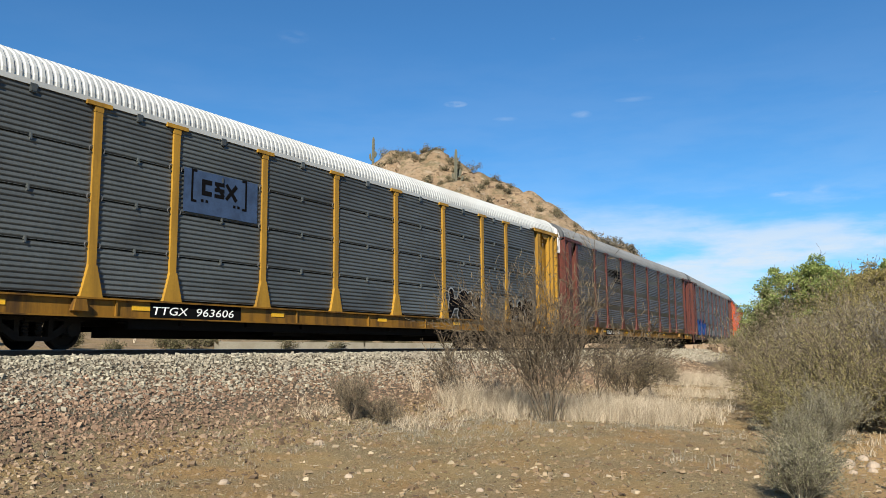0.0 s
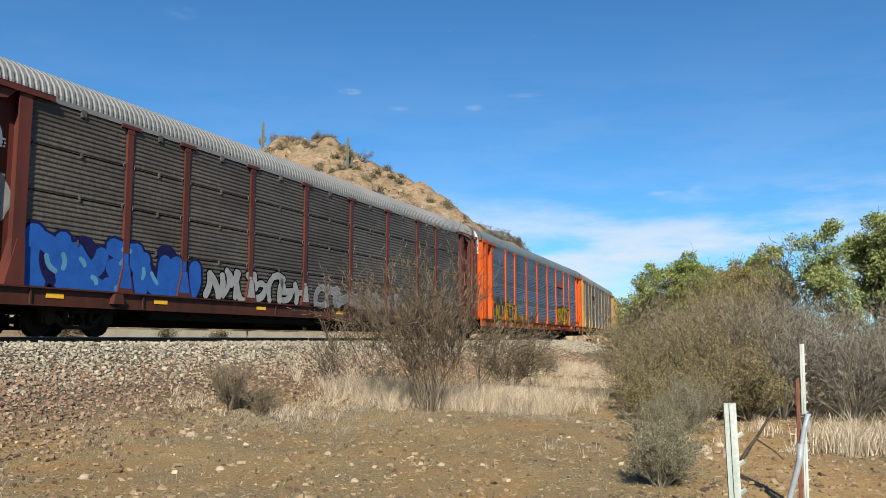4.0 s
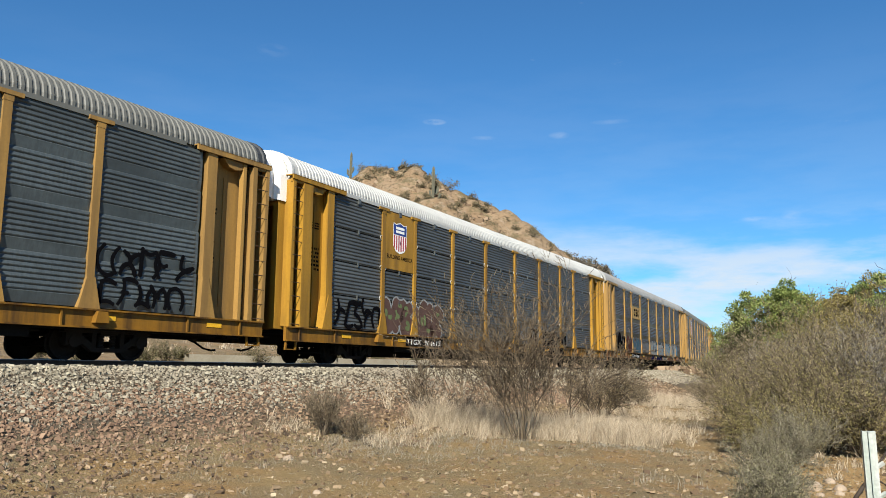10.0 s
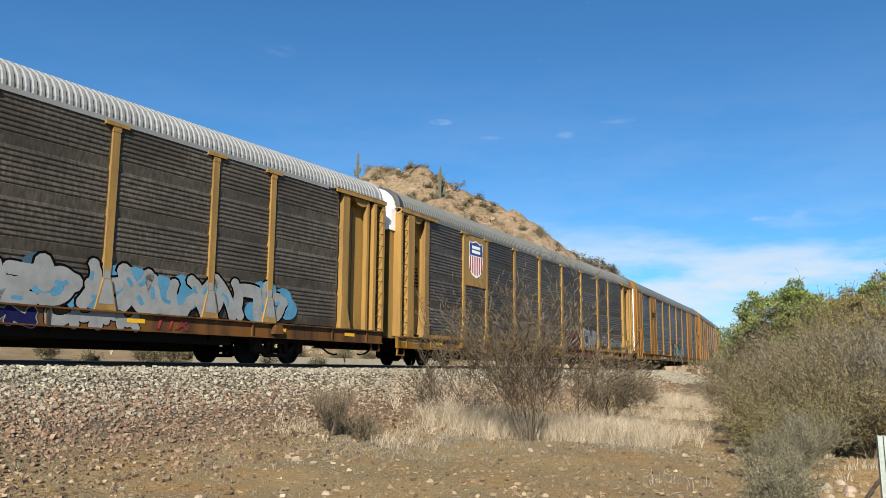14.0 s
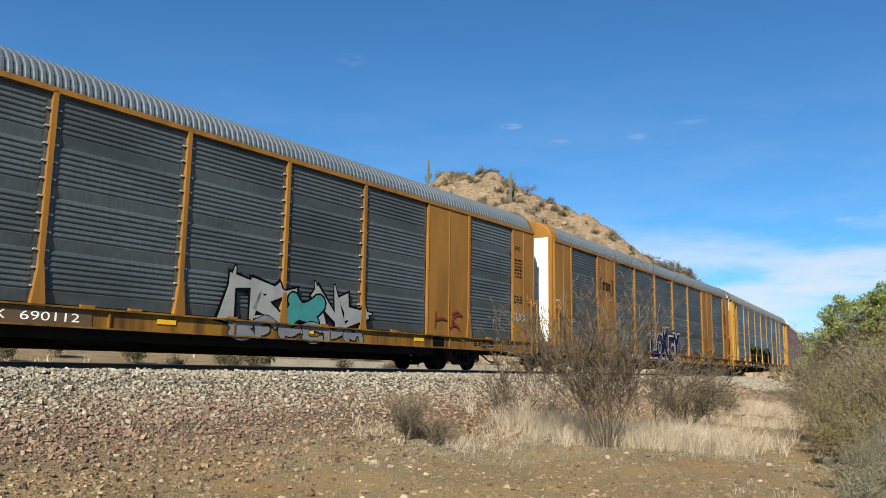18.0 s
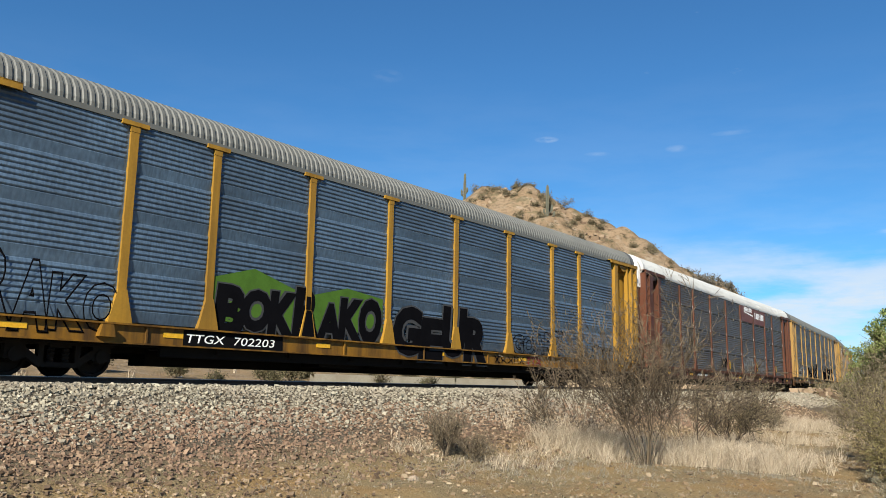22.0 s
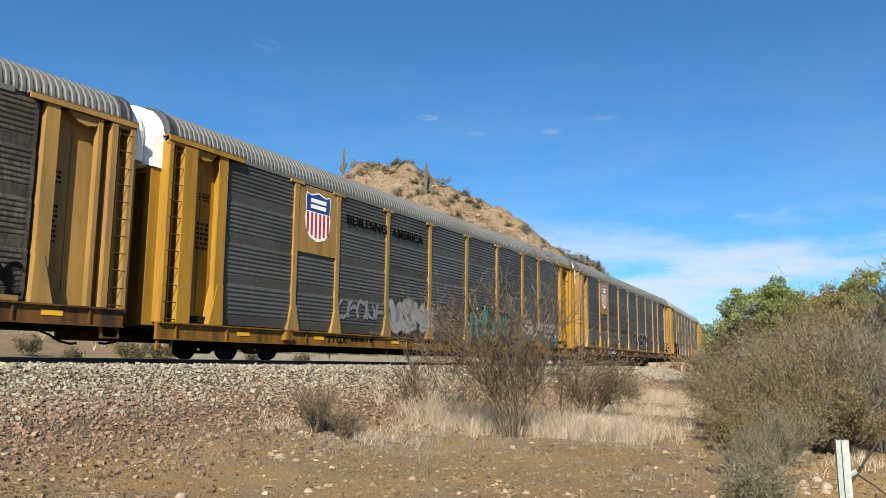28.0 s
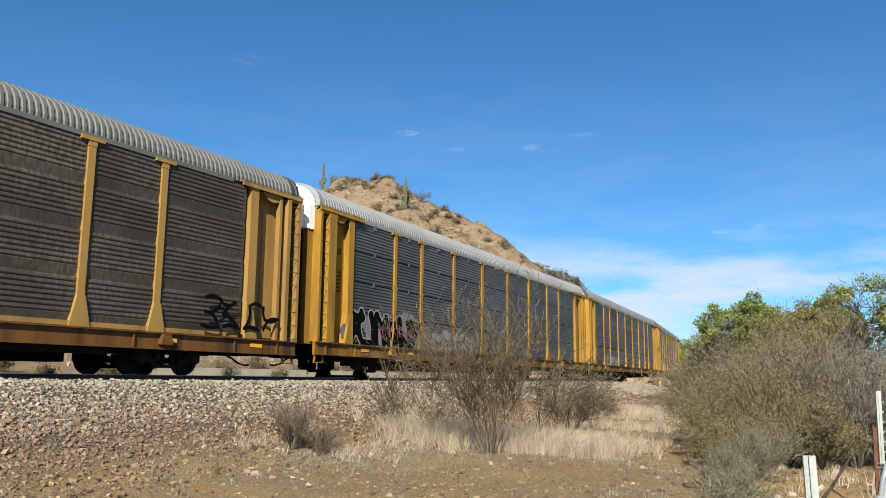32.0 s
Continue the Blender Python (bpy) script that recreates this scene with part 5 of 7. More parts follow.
def block_logo(car, x, z, w, h, ink, y, brackets=False, back=None, stripes=False):
    """Three heavy bent letterforms without being letters, with brackets or stripes round them."""
    b = []
    u = w / 3.2
    for i in range(3):
        a = x + i * w / 3 + 0.02
        if i == 0:
            b += [[(a, z), (a + u * 0.3, z), (a + u * 0.3, z + h), (a, z + h)], [(a, z), (a + u * 0.85, z), (a + u * 0.85, z + h * 0.3), (a, z + h * 0.3)], [(a, z + h * 0.7), (a + u * 0.85, z + h * 0.7), (a + u * 0.85, z + h), (a, z + h)]]
        elif i == 1:
            b += [[(a, z + h * q), (a + u * 0.85, z + h * q), (a + u * 0.85, z + h * (q + 0.24)), (a, z + h * (q + 0.24))] for q in (0, 0.38, 0.76)]
            b += [stroke((a + u * 0.12, z + h * 0.85), (a + u * 0.75, z + h * 0.2), u * 0.26)]
        else:
            b += [stroke((a, z + 0.08 * h), (a + u * 0.8, z + h * 0.92), u * 0.3), stroke((a, z + h * 0.92), (a + u * 0.8, z + 0.08 * h), u * 0.3)]
    if brackets:
        for sx, e in ((x - 0.25 * w, 1), (x + 1.25 * w, -1)):
            t = 0.05 * w
            b += [[(sx, z - 0.5 * h), (sx + e * t, z - 0.5 * h), (sx + e * t, z + 1.5 * h), (sx, z + 1.5 * h)][::e]]
            for q in (-0.5, 1.35):
                b += [[(sx, z + q * h), (sx + e * 0.14 * w, z + q * h), (sx + e * 0.14 * w, z + (q + 0.15) * h), (sx, z + (q + 0.15) * h)][::e]]
        for dx in (0.0, 0.12, 0.86, 0.98):
            b += [[(x + dx * w, z - 0.42 * h), (x + (dx + 0.07) * w, z - 0.42 * h), (x + (dx + 0.07) * w, z - 0.25 * h), (x + dx * w, z - 0.25 * h)]]
    lg = put("emblem", poly_mesh("emblem", b, ink, y), car, label="block emblem painted on the side")
    if back:
        m, bx0, bx1, bz0, bz1 = back
        put("emblem_patch", poly_mesh("emblem_patch", [[(bx0, bz0), (bx1, bz0), (bx1, bz1), (bx0, bz1)]], m, y + 0.003), lg)
    if stripes:
        put("emblem_stripes", poly_mesh("emblem_stripes", [[(x - 0.3 * w, z + q * h), (x + 1.3 * w, z + q * h), (x + 1.3 * w, z + (q + 0.1) * h), (x - 0.3 * w, z + (q + 0.1) * h)] for q in (-0.4, -0.2, 1.1, 1.3)], ink, y), lg)


def horse_logo(car, x, z, w, h, ink, y):
    """Speed lines running into two heavy letterforms, and two words below as bars."""
    b = []
    for i in range(5):
        q = z + h * (0.15 + 0.17 * i)
        b.append([(x - 0.05 * w * i, q), (x + w * 0.5, q - 0.04 * h), (x + w * 0.5, q + 0.05 * h), (x - 0.05 * w * i, q + 0.06 * h)])
    a = x + w * 0.5
    b += [stroke((a + 0.03 * w, z + 0.1 * h), (a + 0.06 * w, z + 0.9 * h), 0.07 * w), stroke((a + 0.06 * w, z + 0.9 * h), (a + 0.18 * w, z + 0.1 * h), 0.07 * w), stroke((a + 0.18 * w, z + 0.1 * h), (a + 0.21 * w, z + 0.9 * h), 0.07 * w)]
    b += [[(a + 0.27 * w, z + q * h), (a + 0.48 * w, z + q * h), (a + 0.48 * w, z + (q + 0.2) * h), (a + 0.27 * w, z + (q + 0.2) * h)] for q in (0.05, 0.40, 0.75)]
    b += [[(x + w * 0.45 + i * 0.085 * w, z - r * 0.28 * h), (x + w * 0.51 + i * 0.085 * w, z - r * 0.28 * h), (x + w * 0.51 + i * 0.085 * w, z - r * 0.28 * h + 0.17 * h), (x + w * 0.45 + i * 0.085 * w, z - r * 0.28 * h + 0.17 * h)] for r in (1, 2) for i in range(7 + (r == 2))]
    put("emblem", poly_mesh("emblem", b, ink, y), car, label="striped emblem painted on the side")


def word_piece(car, body, x, z, w, h, fill, line, y=-1.538, halo=None, lean=0.1, rim=0.06, wave=0.06, lap=1.16):
    """A sprayed word in fat, overlapping letters, each with its outline, fill and perhaps a halo."""
    n = len(body)
    for i, ch in enumerate(body):
        if ch == " ":
            continue
        lw = w / n * lap * (0.75 if ch == "I" else 1.0)
        hh = h * (0.90 + 0.10 * math.sin(4.3 * i + x))
        a, c = x + i * w / n - (lw - w / n) / 2, z + wave * h * math.sin(2.9 * i + 0.7 * x)
        e = rim * h
        yy = y - 0.0012 * (i % 3)
        letter = put("graffiti_letter", text_mesh(ch, hh + 2 * e, lw + 2 * e, 0.11, lean, "graffiti_letter", line), car, pose(a - e, yy, c - e), label="spray-painted fat letter with an outline")
        if halo:
            put("halo", text_mesh(ch, hh + 4.4 * e, lw + 4.4 * e, 0.13, lean, "halo", halo), letter, pose(-1.2 * e, 0.0045, -1.2 * e))
        put("fill", text_mesh(ch, hh, lw, 0.06, lean, "fill", fill), letter, pose(e, -0.005, e))
    if y == -1.538:
        over_posts(car, x, x + w, z + 0.05 * h, z + 0.85 * h, fill)


CARS = [
    dict(paint="yellow", sheet="grey", roof="white", sill="yellow_sill", kind="banded", mark=("TTGX", "963606"), label="yellow-posted autorack with dark grey ribbed panels and a white roof"),
    dict(paint="red_brown", sheet="sooty", roof="grey", sill="yellow_sill", mark=("TTGX", "993191"), label="autorack with brown posts, sooty ribbed panels and a grey roof"),
    dict(paint="red_brown", sheet="brown_grey", roof="grey", sill="brown_sill", kind="banded", label="brown autorack with grey ribbed panels and blue graffiti"),
    dict(paint="orange", sheet="blue", roof="blue_grey", sill="orange_sill", label="bright orange autorack with blue-grey panels and yellow graffiti"),
    dict(paint="faded_yellow", sheet="slate", roof="warm", sill="yellow_sill", mark=("", ""), label="faded yellow autorack with slate-grey ribbed panels"),
    dict(paint="yellow", sheet="grey", roof="white", sill="yellow_sill", kind="banded", hooks="white", mark=("TTGX", "964615"), label="yellow autorack with a shield panel and a white roof"),
    dict(paint="faded_yellow", sheet="sooty", roof="light", sill="rust_sill", mark=("TTGX", "971959"), label="weathered yellow autorack with sooty panels and pale graffiti"),
    dict(paint="faded_yellow", sheet="grimy", roof="warm", sill="yellow_sill", strip=True, label="weathered yellow autorack with dark panels and red and white graffiti"),
    dict(paint="ochre", sheet="slate", roof="blue_grey", sill="yellow_sill", flush=True, mark=("CTTX", "690112"), label="ochre flush-sided autorack with blue-grey panels and grey and teal graffiti"),
    dict(paint="ochre", sheet="slate", roof="blue_grey", sill="yellow_sill", flush=True, mark=("CTTX", "690633"), label="ochre flush-sided autorack with navy and white graffiti"),
    dict(paint="yellow", sheet="blue", roof="warm", sill="yellow_sill", mark=("TTGX", "702203"), label="yellow autorack with blue-grey panels and green and black graffiti"),
    dict(paint="brown", sheet="brown_grey", roof="white", sill="brown_sill", kind="banded", hooks="white", cap="plain", strip=True, label="brown autorack with rust-streaked panels and a white roof"),
    dict(paint="faded_yellow", sheet="sooty", roof="warm", sill="rust_sill", strip=True, label="weathered yellow autorack with black graffiti"),
    dict(paint="yellow", sheet="dark", roof="warm", sill="yellow_sill", label="yellow autorack with a shield panel and dark slogan"),
    dict(paint="faded_yellow", sheet="sooty", roof="warm", sill="rust_sill", strip=True, mark=("TTGX", "988669"), label="weathered yellow autorack with a shield panel and white outlined graffiti"),
    dict(paint="yellow", sheet="grey", roof="light", sill="yellow_sill", kind="banded", label="yellow autorack with grey panels, a pale roof and white graffiti"),
    dict(paint="yellow", sheet="sooty", roof="grey", sill="yellow_sill", label="yellow-ended autorack with dark ribbed panels"),
    dict(paint="yellow", sheet="sooty", roof="warm", sill="yellow_sill", label="yellow autorack with dark ribbed panels"),
    dict(paint="faded_yellow", sheet="slate", roof="grey", sill="yellow_sill", label="faded yellow autorack at the far end of the train"),
]


def decorate(n, car):
    F = -1.54
    if n == 0:
        block_logo(car, 7.35, 3.52, 1.15, 0.38, INK, F - 0.003, True, (PATCH_BLUE, 6.85, 9.15, 3.08, 4.08))
        graffiti(car, 18.3, 20.6, 1.1, 2.0, S_BLACK, S_PALE, None, 3, 0.5, 5)
        graffiti(car, 23.0, 25.2, 1.1, 1.9, S_BLACK, S_PALE, None, 3, 0.5, 6)
    elif n == 1:
        horse_logo(car, 6.9, 3.75, 2.2, 0.45, INK, F)
    elif n == 2:
        ring = [[(1.15 + r * 0.32 * math.cos(a), 3.95 + r * 0.42 * math.sin(a)) for r, a in ((1, i), (1, i + 0.4), (0.82, i + 0.4), (0.82, i))] for i in np.arange(0, 6.2, 0.4)]
        ring += [[(0.85, 3.90), (1.45, 3.90), (1.45, 4.0), (0.85, 4.0)], [(1.10, 3.55), (1.20, 3.55), (1.20, 4.35), (1.10, 4.35)]]
        put("emblem", poly_mesh("emblem", ring, LETTER, -1.337), car, label="pale ring and cross emblem")
        graffiti(car, 0.9, 1.75, 2.3, 3.3, S_PALE, S_PALE, None, 3, 0.2, 71, y=-1.337)
        graffiti(car, 2.1, 7.0, 1.0, 2.15, S_BLUE, S_NAVY, S_SKY, 5, 0.5, 8, cloud=S_NAVY)
        graffiti(car, 7.4, 12.4, 1.05, 1.9, S_PALE, S_BLACK, None, 7, 0.3, 9)
        graffiti(car, 12.8, 19.5, 1.05, 1.75, S_GREY, S_PALE, None, 9, 0.3, 10)
    elif n == 3:
        graffiti(car, 2.0, 7.0, 1.03, 2.05, S_YELLOW, S_BLACK, None, 9, 0.30, 12, cloud=S_SMOKE, spiky=True)
        graffiti(car, 2.2, 6.8, 1.03, 1.7, S_PALE, S_BLACK, None, 8, 0.16, 17, y=-1.533, spiky=True)
        graffiti(car, 1.6, 7.4, 0.68, 0.98, S_YELLOW, S_BLACK, None, 9, 0.5, 18, y=-1.566, spiky=True)
        graffiti(car, 6.8, 9.2, 1.03, 1.5, S_YELLOW, S_BLACK, None, 5, 0.30, 13, spiky=True)
        word_piece(car, "SHOCK", 18.3, 1.05, 4.2, 1.4, S_YELLOW, S_BLACK)
        for k in range(5):
            x = 18.35 + k * 0.86
            foot_ = put("graffiti_foot", poly_mesh("graffiti_foot", [[(x, 0.68), (x + 0.66, 0.68), (x + 0.74, 0.955), (x + 0.06, 0.955)]], S_BLACK, -1.566), car)
            put("fill", poly_mesh("fill", [[(x + 0.05, 0.72), (x + 0.30, 0.72), (x + 0.34, 0.955), (x + 0.10, 0.955)], [(x + 0.38, 0.72), (x + 0.61, 0.72), (x + 0.68, 0.955), (x + 0.42, 0.955)]], S_PINK, -1.568), foot_)
        emb = [[(18.32 + k * 0.25, 3.80), (18.50 + k * 0.25, 3.80), (18.57 + k * 0.25, 3.98), (18.39 + k * 0.25, 3.98)] for k in range(9)]
        mark = put("emblem", poly_mesh("emblem", emb + [[(18.25, 4.03), (20.55, 4.03), (20.57, 4.08), (18.27, 4.08)]], paint("orange"), F - 0.003), car, label="orange slanted emblem in a row of blocks")
        put("underline", poly_mesh("underline", [[(18.25, 3.68), (20.6, 3.68), (20.6, 3.745), (18.25, 3.745)]], INK, F - 0.003), mark)
    elif n == 4:
        horse_logo(car, 6.9, 3.6, 2.3, 0.42, INK, F)
        graffiti(car, 22.95, 25.4, 1.75, 2.45, S_BLACK, S_BLACK, None, 5, 0.16, 15, thin=True)
        graffiti(car, 23.0, 25.2, 1.1, 1.75, S_BLACK, S_BLACK, None, 5, 0.16, 16, thin=True)
    elif n == 5:
        plate_m = paint("yellow")
        put("sign_panel", plate(4.72, 6.55, 3.05, 4.92, -1.545, 0.03).mesh("sign_panel", [plate_m]), car, label="yellow sign panel with a shield")
        shield(car, 5.62, 4.12, 0.82, 0.98, -1.551)
        put("lettering", text_mesh("BUILDING AMERICA", 0.13, 1.6, 0.012, material=INK), car, pose(4.84, -1.551, 3.40))
        graffiti(car, 2.1, 4.6, 1.05, 2.0, S_BLACK, S_BLACK, None, 5, 0.06, 21)
        graffiti(car, 4.8, 6.5, 1.1, 2.1, S_FADED, S_PALE, S_MOSS, 3, 0.6, 22)
        graffiti(car, 6.75, 8.4, 1.1, 2.05, S_FADED, S_PALE, S_MOSS, 3, 0.6, 25)
        put("graffiti_patch", plate(16.7, 18.15, 1.05, 1.72, -1.531, 0.002).mesh("graffiti_patch", [S_BLACK]), car)
        graffiti(car, 15.66, 16.66, 1.15, 1.5, S_PALE, S_PALE, None, 5, 0.12, 23, thin=True)
        graffiti(car, 17.0, 18.1, 1.1, 1.66, S_PALE, S_PALE, None, 4, 0.12, 26, thin=True, y=-1.542)
        graffiti(car, 18.3, 21.6, 1.05, 1.72, S_BLACK, S_BLACK, None, 4, 0.5, 24, spiky=True)
        graffiti(car, 16.9, 21.1, 0.67, 0.98, S_BLACK, S_BLACK, None, 7, 0.9, 27, y=-1.566)
    elif n == 6:
        block_logo(car, 7.3, 3.45, 1.5, 0.48, INK, F, False, (mat("emblem_yellow", (0.31, 0.19, 0.045), 0.6), 6.72, 9.3, 3.28, 4.08))
        graffiti(car, 1.9, 4.4, 1.2, 2.2, S_BLACK, S_BLACK, None, 8, 0.14, 30)
        graffiti(car, 4.8, 6.4, 1.1, 2.1, S_MAROON, S_MAROON, None, 4, 0.14, 31)
        graffiti(car, 6.9, 9.2, 1.15, 1.9, S_DULL, S_GREY, None, 3, 0.6, 32)
        graffiti(car, 9.6, 12.0, 1.15, 1.75, S_GREY, S_GREY, None, 5, 0.3, 33)
        graffiti(car, 12.3, 16.6, 1.05, 1.95, S_PALE, S_BLACK, S_SKY, 6, 0.42, 34, cloud=S_DULL)
        graffiti(car, 16.6, 23.4, 1.05, 2.05, S_PALE, S_BLACK, S_SKY, 8, 0.4, 35, cloud=S_SKY)
        put("lettering", text_mesh("TTX", 0.24, 1.0, 0.02, shear=0.2, material=S_RED), car, pose(19.3, -1.572, 0.70))
        graffiti(car, 16.8, 18.9, 0.68, 0.98, S_PALE, S_BLACK, None, 4, 0.8, 36, y=-1.566)
        graffiti(car, 12.4, 16.6, 0.68, 0.98, S_NAVY, S_PALE, None, 7, 0.8, 37, y=-1.566)
    elif n == 7:
        put("sign_panel", plate(4.72, 6.55, 3.0, 4.92, -1.545, 0.03).mesh("sign_panel", [paint("faded_yellow")]), car, label="faded yellow sign panel with a shield")
        shield(car, 5.62, 4.05, 1.12, 1.36, -1.551)
        graffiti(car, 15.35, 18.0, 1.12, 2.3, S_MAROON, S_WHITE, None, 3, 0.40, 40, spiky=True)
        graffiti(car, 15.4, 20.8, 0.68, 0.98, S_MAROON, S_PALE, None, 5, 0.7, 45, y=-1.566)
        graffiti(car, 18.2, 20.7, 1.1, 1.95, S_GREY, S_WHITE, S_BLACK, 3, 0.42, 41, spiky=True)
        graffiti(car, 21.2, 22.6, 1.2, 1.8, S_PALE, S_PALE, None, 4, 0.1, 42, thin=True)
        graffiti(car, 23.0, 25.2, 1.2, 1.75, S_PALE, S_PALE, None, 6, 0.1, 43, thin=True)
        graffiti(car, 18.2, 19.0, 0.7, 0.95, S_RED, S_RED, None, 3, 0.25, 44, y=-1.575)
    elif n == 8:
        block_logo(car, 5.42, 3.55, 0.95, 0.34, INK, -1.582, True)
        graffiti(car, 13.6, 18.5, 1.0, 2.0, S_PALE, S_BLACK, None, 5, 0.50, 50, y=-1.584, spiky=True)
        graffiti(car, 13.8, 18.3, 0.68, 1.0, S_GREY, S_BLACK, None, 6, 0.7, 54, y=-1.596)
        graffiti(car, 15.4, 16.6, 1.0, 1.8, S_TEAL, S_BLACK, None, 1, 0.6, 51, y=-1.590)
        graffiti(car, 21.4, 22.9, 1.2, 1.85, S_RED, S_RED, None, 2, 0.05, 52, y=-1.583, thin=True)
        graffiti(car, 26.1, 26.9, 1.7, 2.05, S_WHITE, S_WHITE, None, 3, 0.12, 53, y=-1.583, thin=True)
    elif n == 9:
        block_logo(car, 5.42, 3.55, 0.95, 0.34, INK, -1.582, True)
        word_piece(car, "LOKEY", 11.5, 0.72, 4.7, 1.55, S_NAVY, S_WHITE, y=-1.60, rim=0.055, halo=S_SMOKE)
    elif n == 10:
        put("graffiti_cloud", poly_mesh("graffiti_cloud", [[(6.72 + u * 5.3, 1.25 + 0.16 * math.sin(9 * u) + v * 0.95) for u, v in ((0, 0), (0.5, 0), (1, 0.0), (1.0, 0.9), (0.75, 1.05), (0.5, 0.95), (0.2, 1.1), (0, 0.95))]], S_GREEN, -1.5375), car)
        word_piece(car, "BOKRAKO", 6.78, 0.98, 5.15, 1.18, S_BLACK, S_SMOKE, rim=0.03)
        word_piece(car, "GEUR", 12.5, 0.68, 4.2, 1.5, S_BLACK, S_SMOKE, y=-1.566, rim=0.03)
        outline_text(car, "GOARZ", 18.25, 1.02, 3.25, 0.88, S_BLACK)
        put("lettering", text_mesh("TTX", 0.26, 1.0, 0.02, shear=0.2, material=S_RED), car, pose(19.06, -1.572, 0.68))
        graffiti(car, 23.2, 25.4, 1.1, 1.6, S_BLACK, S_BLACK, None, 4, 0.09, 64, thin=True)
        graffiti(car, 17.2, 18.95, 0.68, 0.95, S_BLACK, S_BLACK, None, 5, 0.14, 65, y=-1.575, thin=True)
        outline_text(car, "RAKO", 1.95, 0.78, 2.6, 1.35, S_BLACK, 0.025, y=-1.568)
    elif n == 11:
        pl = mat("oxide_sign_paint", (0.115, 0.032, 0.019), 0.6, 0, (0.07, 0.024, 0.016), 0.5, 1.0)
        put("sign_panel", plate(15.28, 17.98, 4.02, 4.92, -1.545, 0.03).mesh("sign_panel", [pl]), car, label="brown sign panel")
        put("sign_panel", plate(18.14, 20.76, 4.02, 4.92, -1.545, 0.03).mesh("sign_panel", [pl]), car, label="brown sign panel")
        rng = np.random.default_rng(5)
        put("emblem", bars_mesh(1.85, 0.44, 1, rng, LETTER, "emblem", (8, 8)), car, pose(15.95, -1.551, 4.46))
        put("emblem", bars_mesh(2.2, 0.66, 1, rng, LETTER, "emblem", (7, 7)), car, pose(18.35, -1.551, 4.06))
        put("emblem", poly_mesh("emblem", [[(15.9, 4.58), (17.95, 4.42), (17.95, 4.52), (15.95, 4.64)]], LETTER, -1.551), car)
        graffiti(car, 15.4, 17.9, 1.1, 2.0, S_PALE, S_PALE, None, 5, 0.075, 67)
        graffiti(car, 18.2, 20.8, 1.15, 1.95, S_GREY, S_PALE, None, 4, 0.09, 68)
        graffiti(car, 11.0, 12.0, 1.2, 1.7, S_BLACK, S_BLACK, None, 3, 0.14, 69)
        for x in (12.1, 17.9, 22.7):
            put("reflector", plate(x, x + 0.16, 1.15, 1.6, -1.655, 0.004).mesh("reflector", [REFLECT]), car)
        put("lettering", text_mesh("CUSHION-CAR", 0.17, 1.75, material=mat("cream_lettering", (0.432, 0.33, 0.141), 0.6, bump=0)), car, pose(12.5, -1.572, 0.74))
        put("lettering", text_mesh("SSW 80560", 0.17, 1.95, material=mat("dull_lettering", (0.36, 0.31, 0.24), 0.7, bump=0)), car, pose(15.5, -1.572, 0.72))
        put("lettering", bars_mesh(1.6, 0.16, 1, rng, LETTER, cols=(7, 7)), car, pose(6.8, -1.572, 0.74))
    elif n == 12:
        graffiti(car, 2.2, 5.4, 1.1, 2.0, S_PALE, S_BLACK, None, 3, 0.3, 80)
        graffiti(car, 7.0, 12.6, 1.05, 2.1, S_BLACK, S_PALE, None, 5, 0.36, 81)
        graffiti(car, 15.6, 22.2, 1.7, 2.45, S_GREY, S_GREY, None, 7, 0.10, 85, thin=True)
        graffiti(car, 15.4, 22.35, 0.98, 2.08, S_BLACK, S_PALE, None, 6, 0.62, 82, y=-1.542)
        graffiti(car, 15.5, 22.4, 0.66, 0.985, S_BLACK, S_PALE, None, 6, 0.9, 84, y=-1.566)
        word_piece(car, "AE", 23.15, 1.02, 1.45, 0.68, S_WHITE, S_BLACK)
        put("graffiti_patch", plate(23.1, 24.5, 0.67, 0.98, -1.572, 0.003).mesh("graffiti_patch", [S_PALE]), car)
        graffiti(car, 24.75, 25.5, 1.1, 1.85, S_BLACK, S_BLACK, None, 3, 0.1, 83, thin=True)
    elif n == 13:
        put("sign_panel", plate(4.72, 6.55, 3.0, 4.92, -1.545, 0.03).mesh("sign_panel", [paint("faded_yellow")]), car, label="faded yellow sign panel with a shield")
        shield(car, 5.62, 4.08, 1.12, 1.36, -1.551)
        put("lettering", text_mesh("BUILDING", 0.31, 2.25, 0.035, material=INK), car, pose(7.05, F - 0.012, 4.12))
        put("lettering", text_mesh("AMERICA", 0.31, 2.1, 0.035, material=INK), car, pose(9.6, F - 0.012, 4.12))
        put("lettering", text_mesh("TTGX", 0.2, 1.0, 0.02, shear=0.15, material=INK), car, pose(6.2, -1.572, 0.73))
        put("lettering", bars_mesh(1.2, 0.17, 1, np.random.default_rng(13), INK, cols=(6, 6)), car, pose(7.4, -1.572, 0.735))
        graffiti(car, 9.6, 12.6, 1.15, 2.0, S_PALE, S_GREY, None, 4, 0.45, 90, cloud=S_GREY)
        word_piece(car, "RIAK", 15.45, 1.03, 3.6, 1.1, S_TEAL, S_BLACK, rim=0.04)
        for i in range(6):
            put("paint_dot", poly_mesh("paint_dot", [[(15.4 + i * 0.72 + 0.07 * math.cos(a), (1.5, 2.15, 2.25, 2.3, 2.2, 1.8)[i] + 0.07 * math.sin(a)) for a in np.linspace(0, 6.0, 12)]], S_WHITE, -1.541), car)
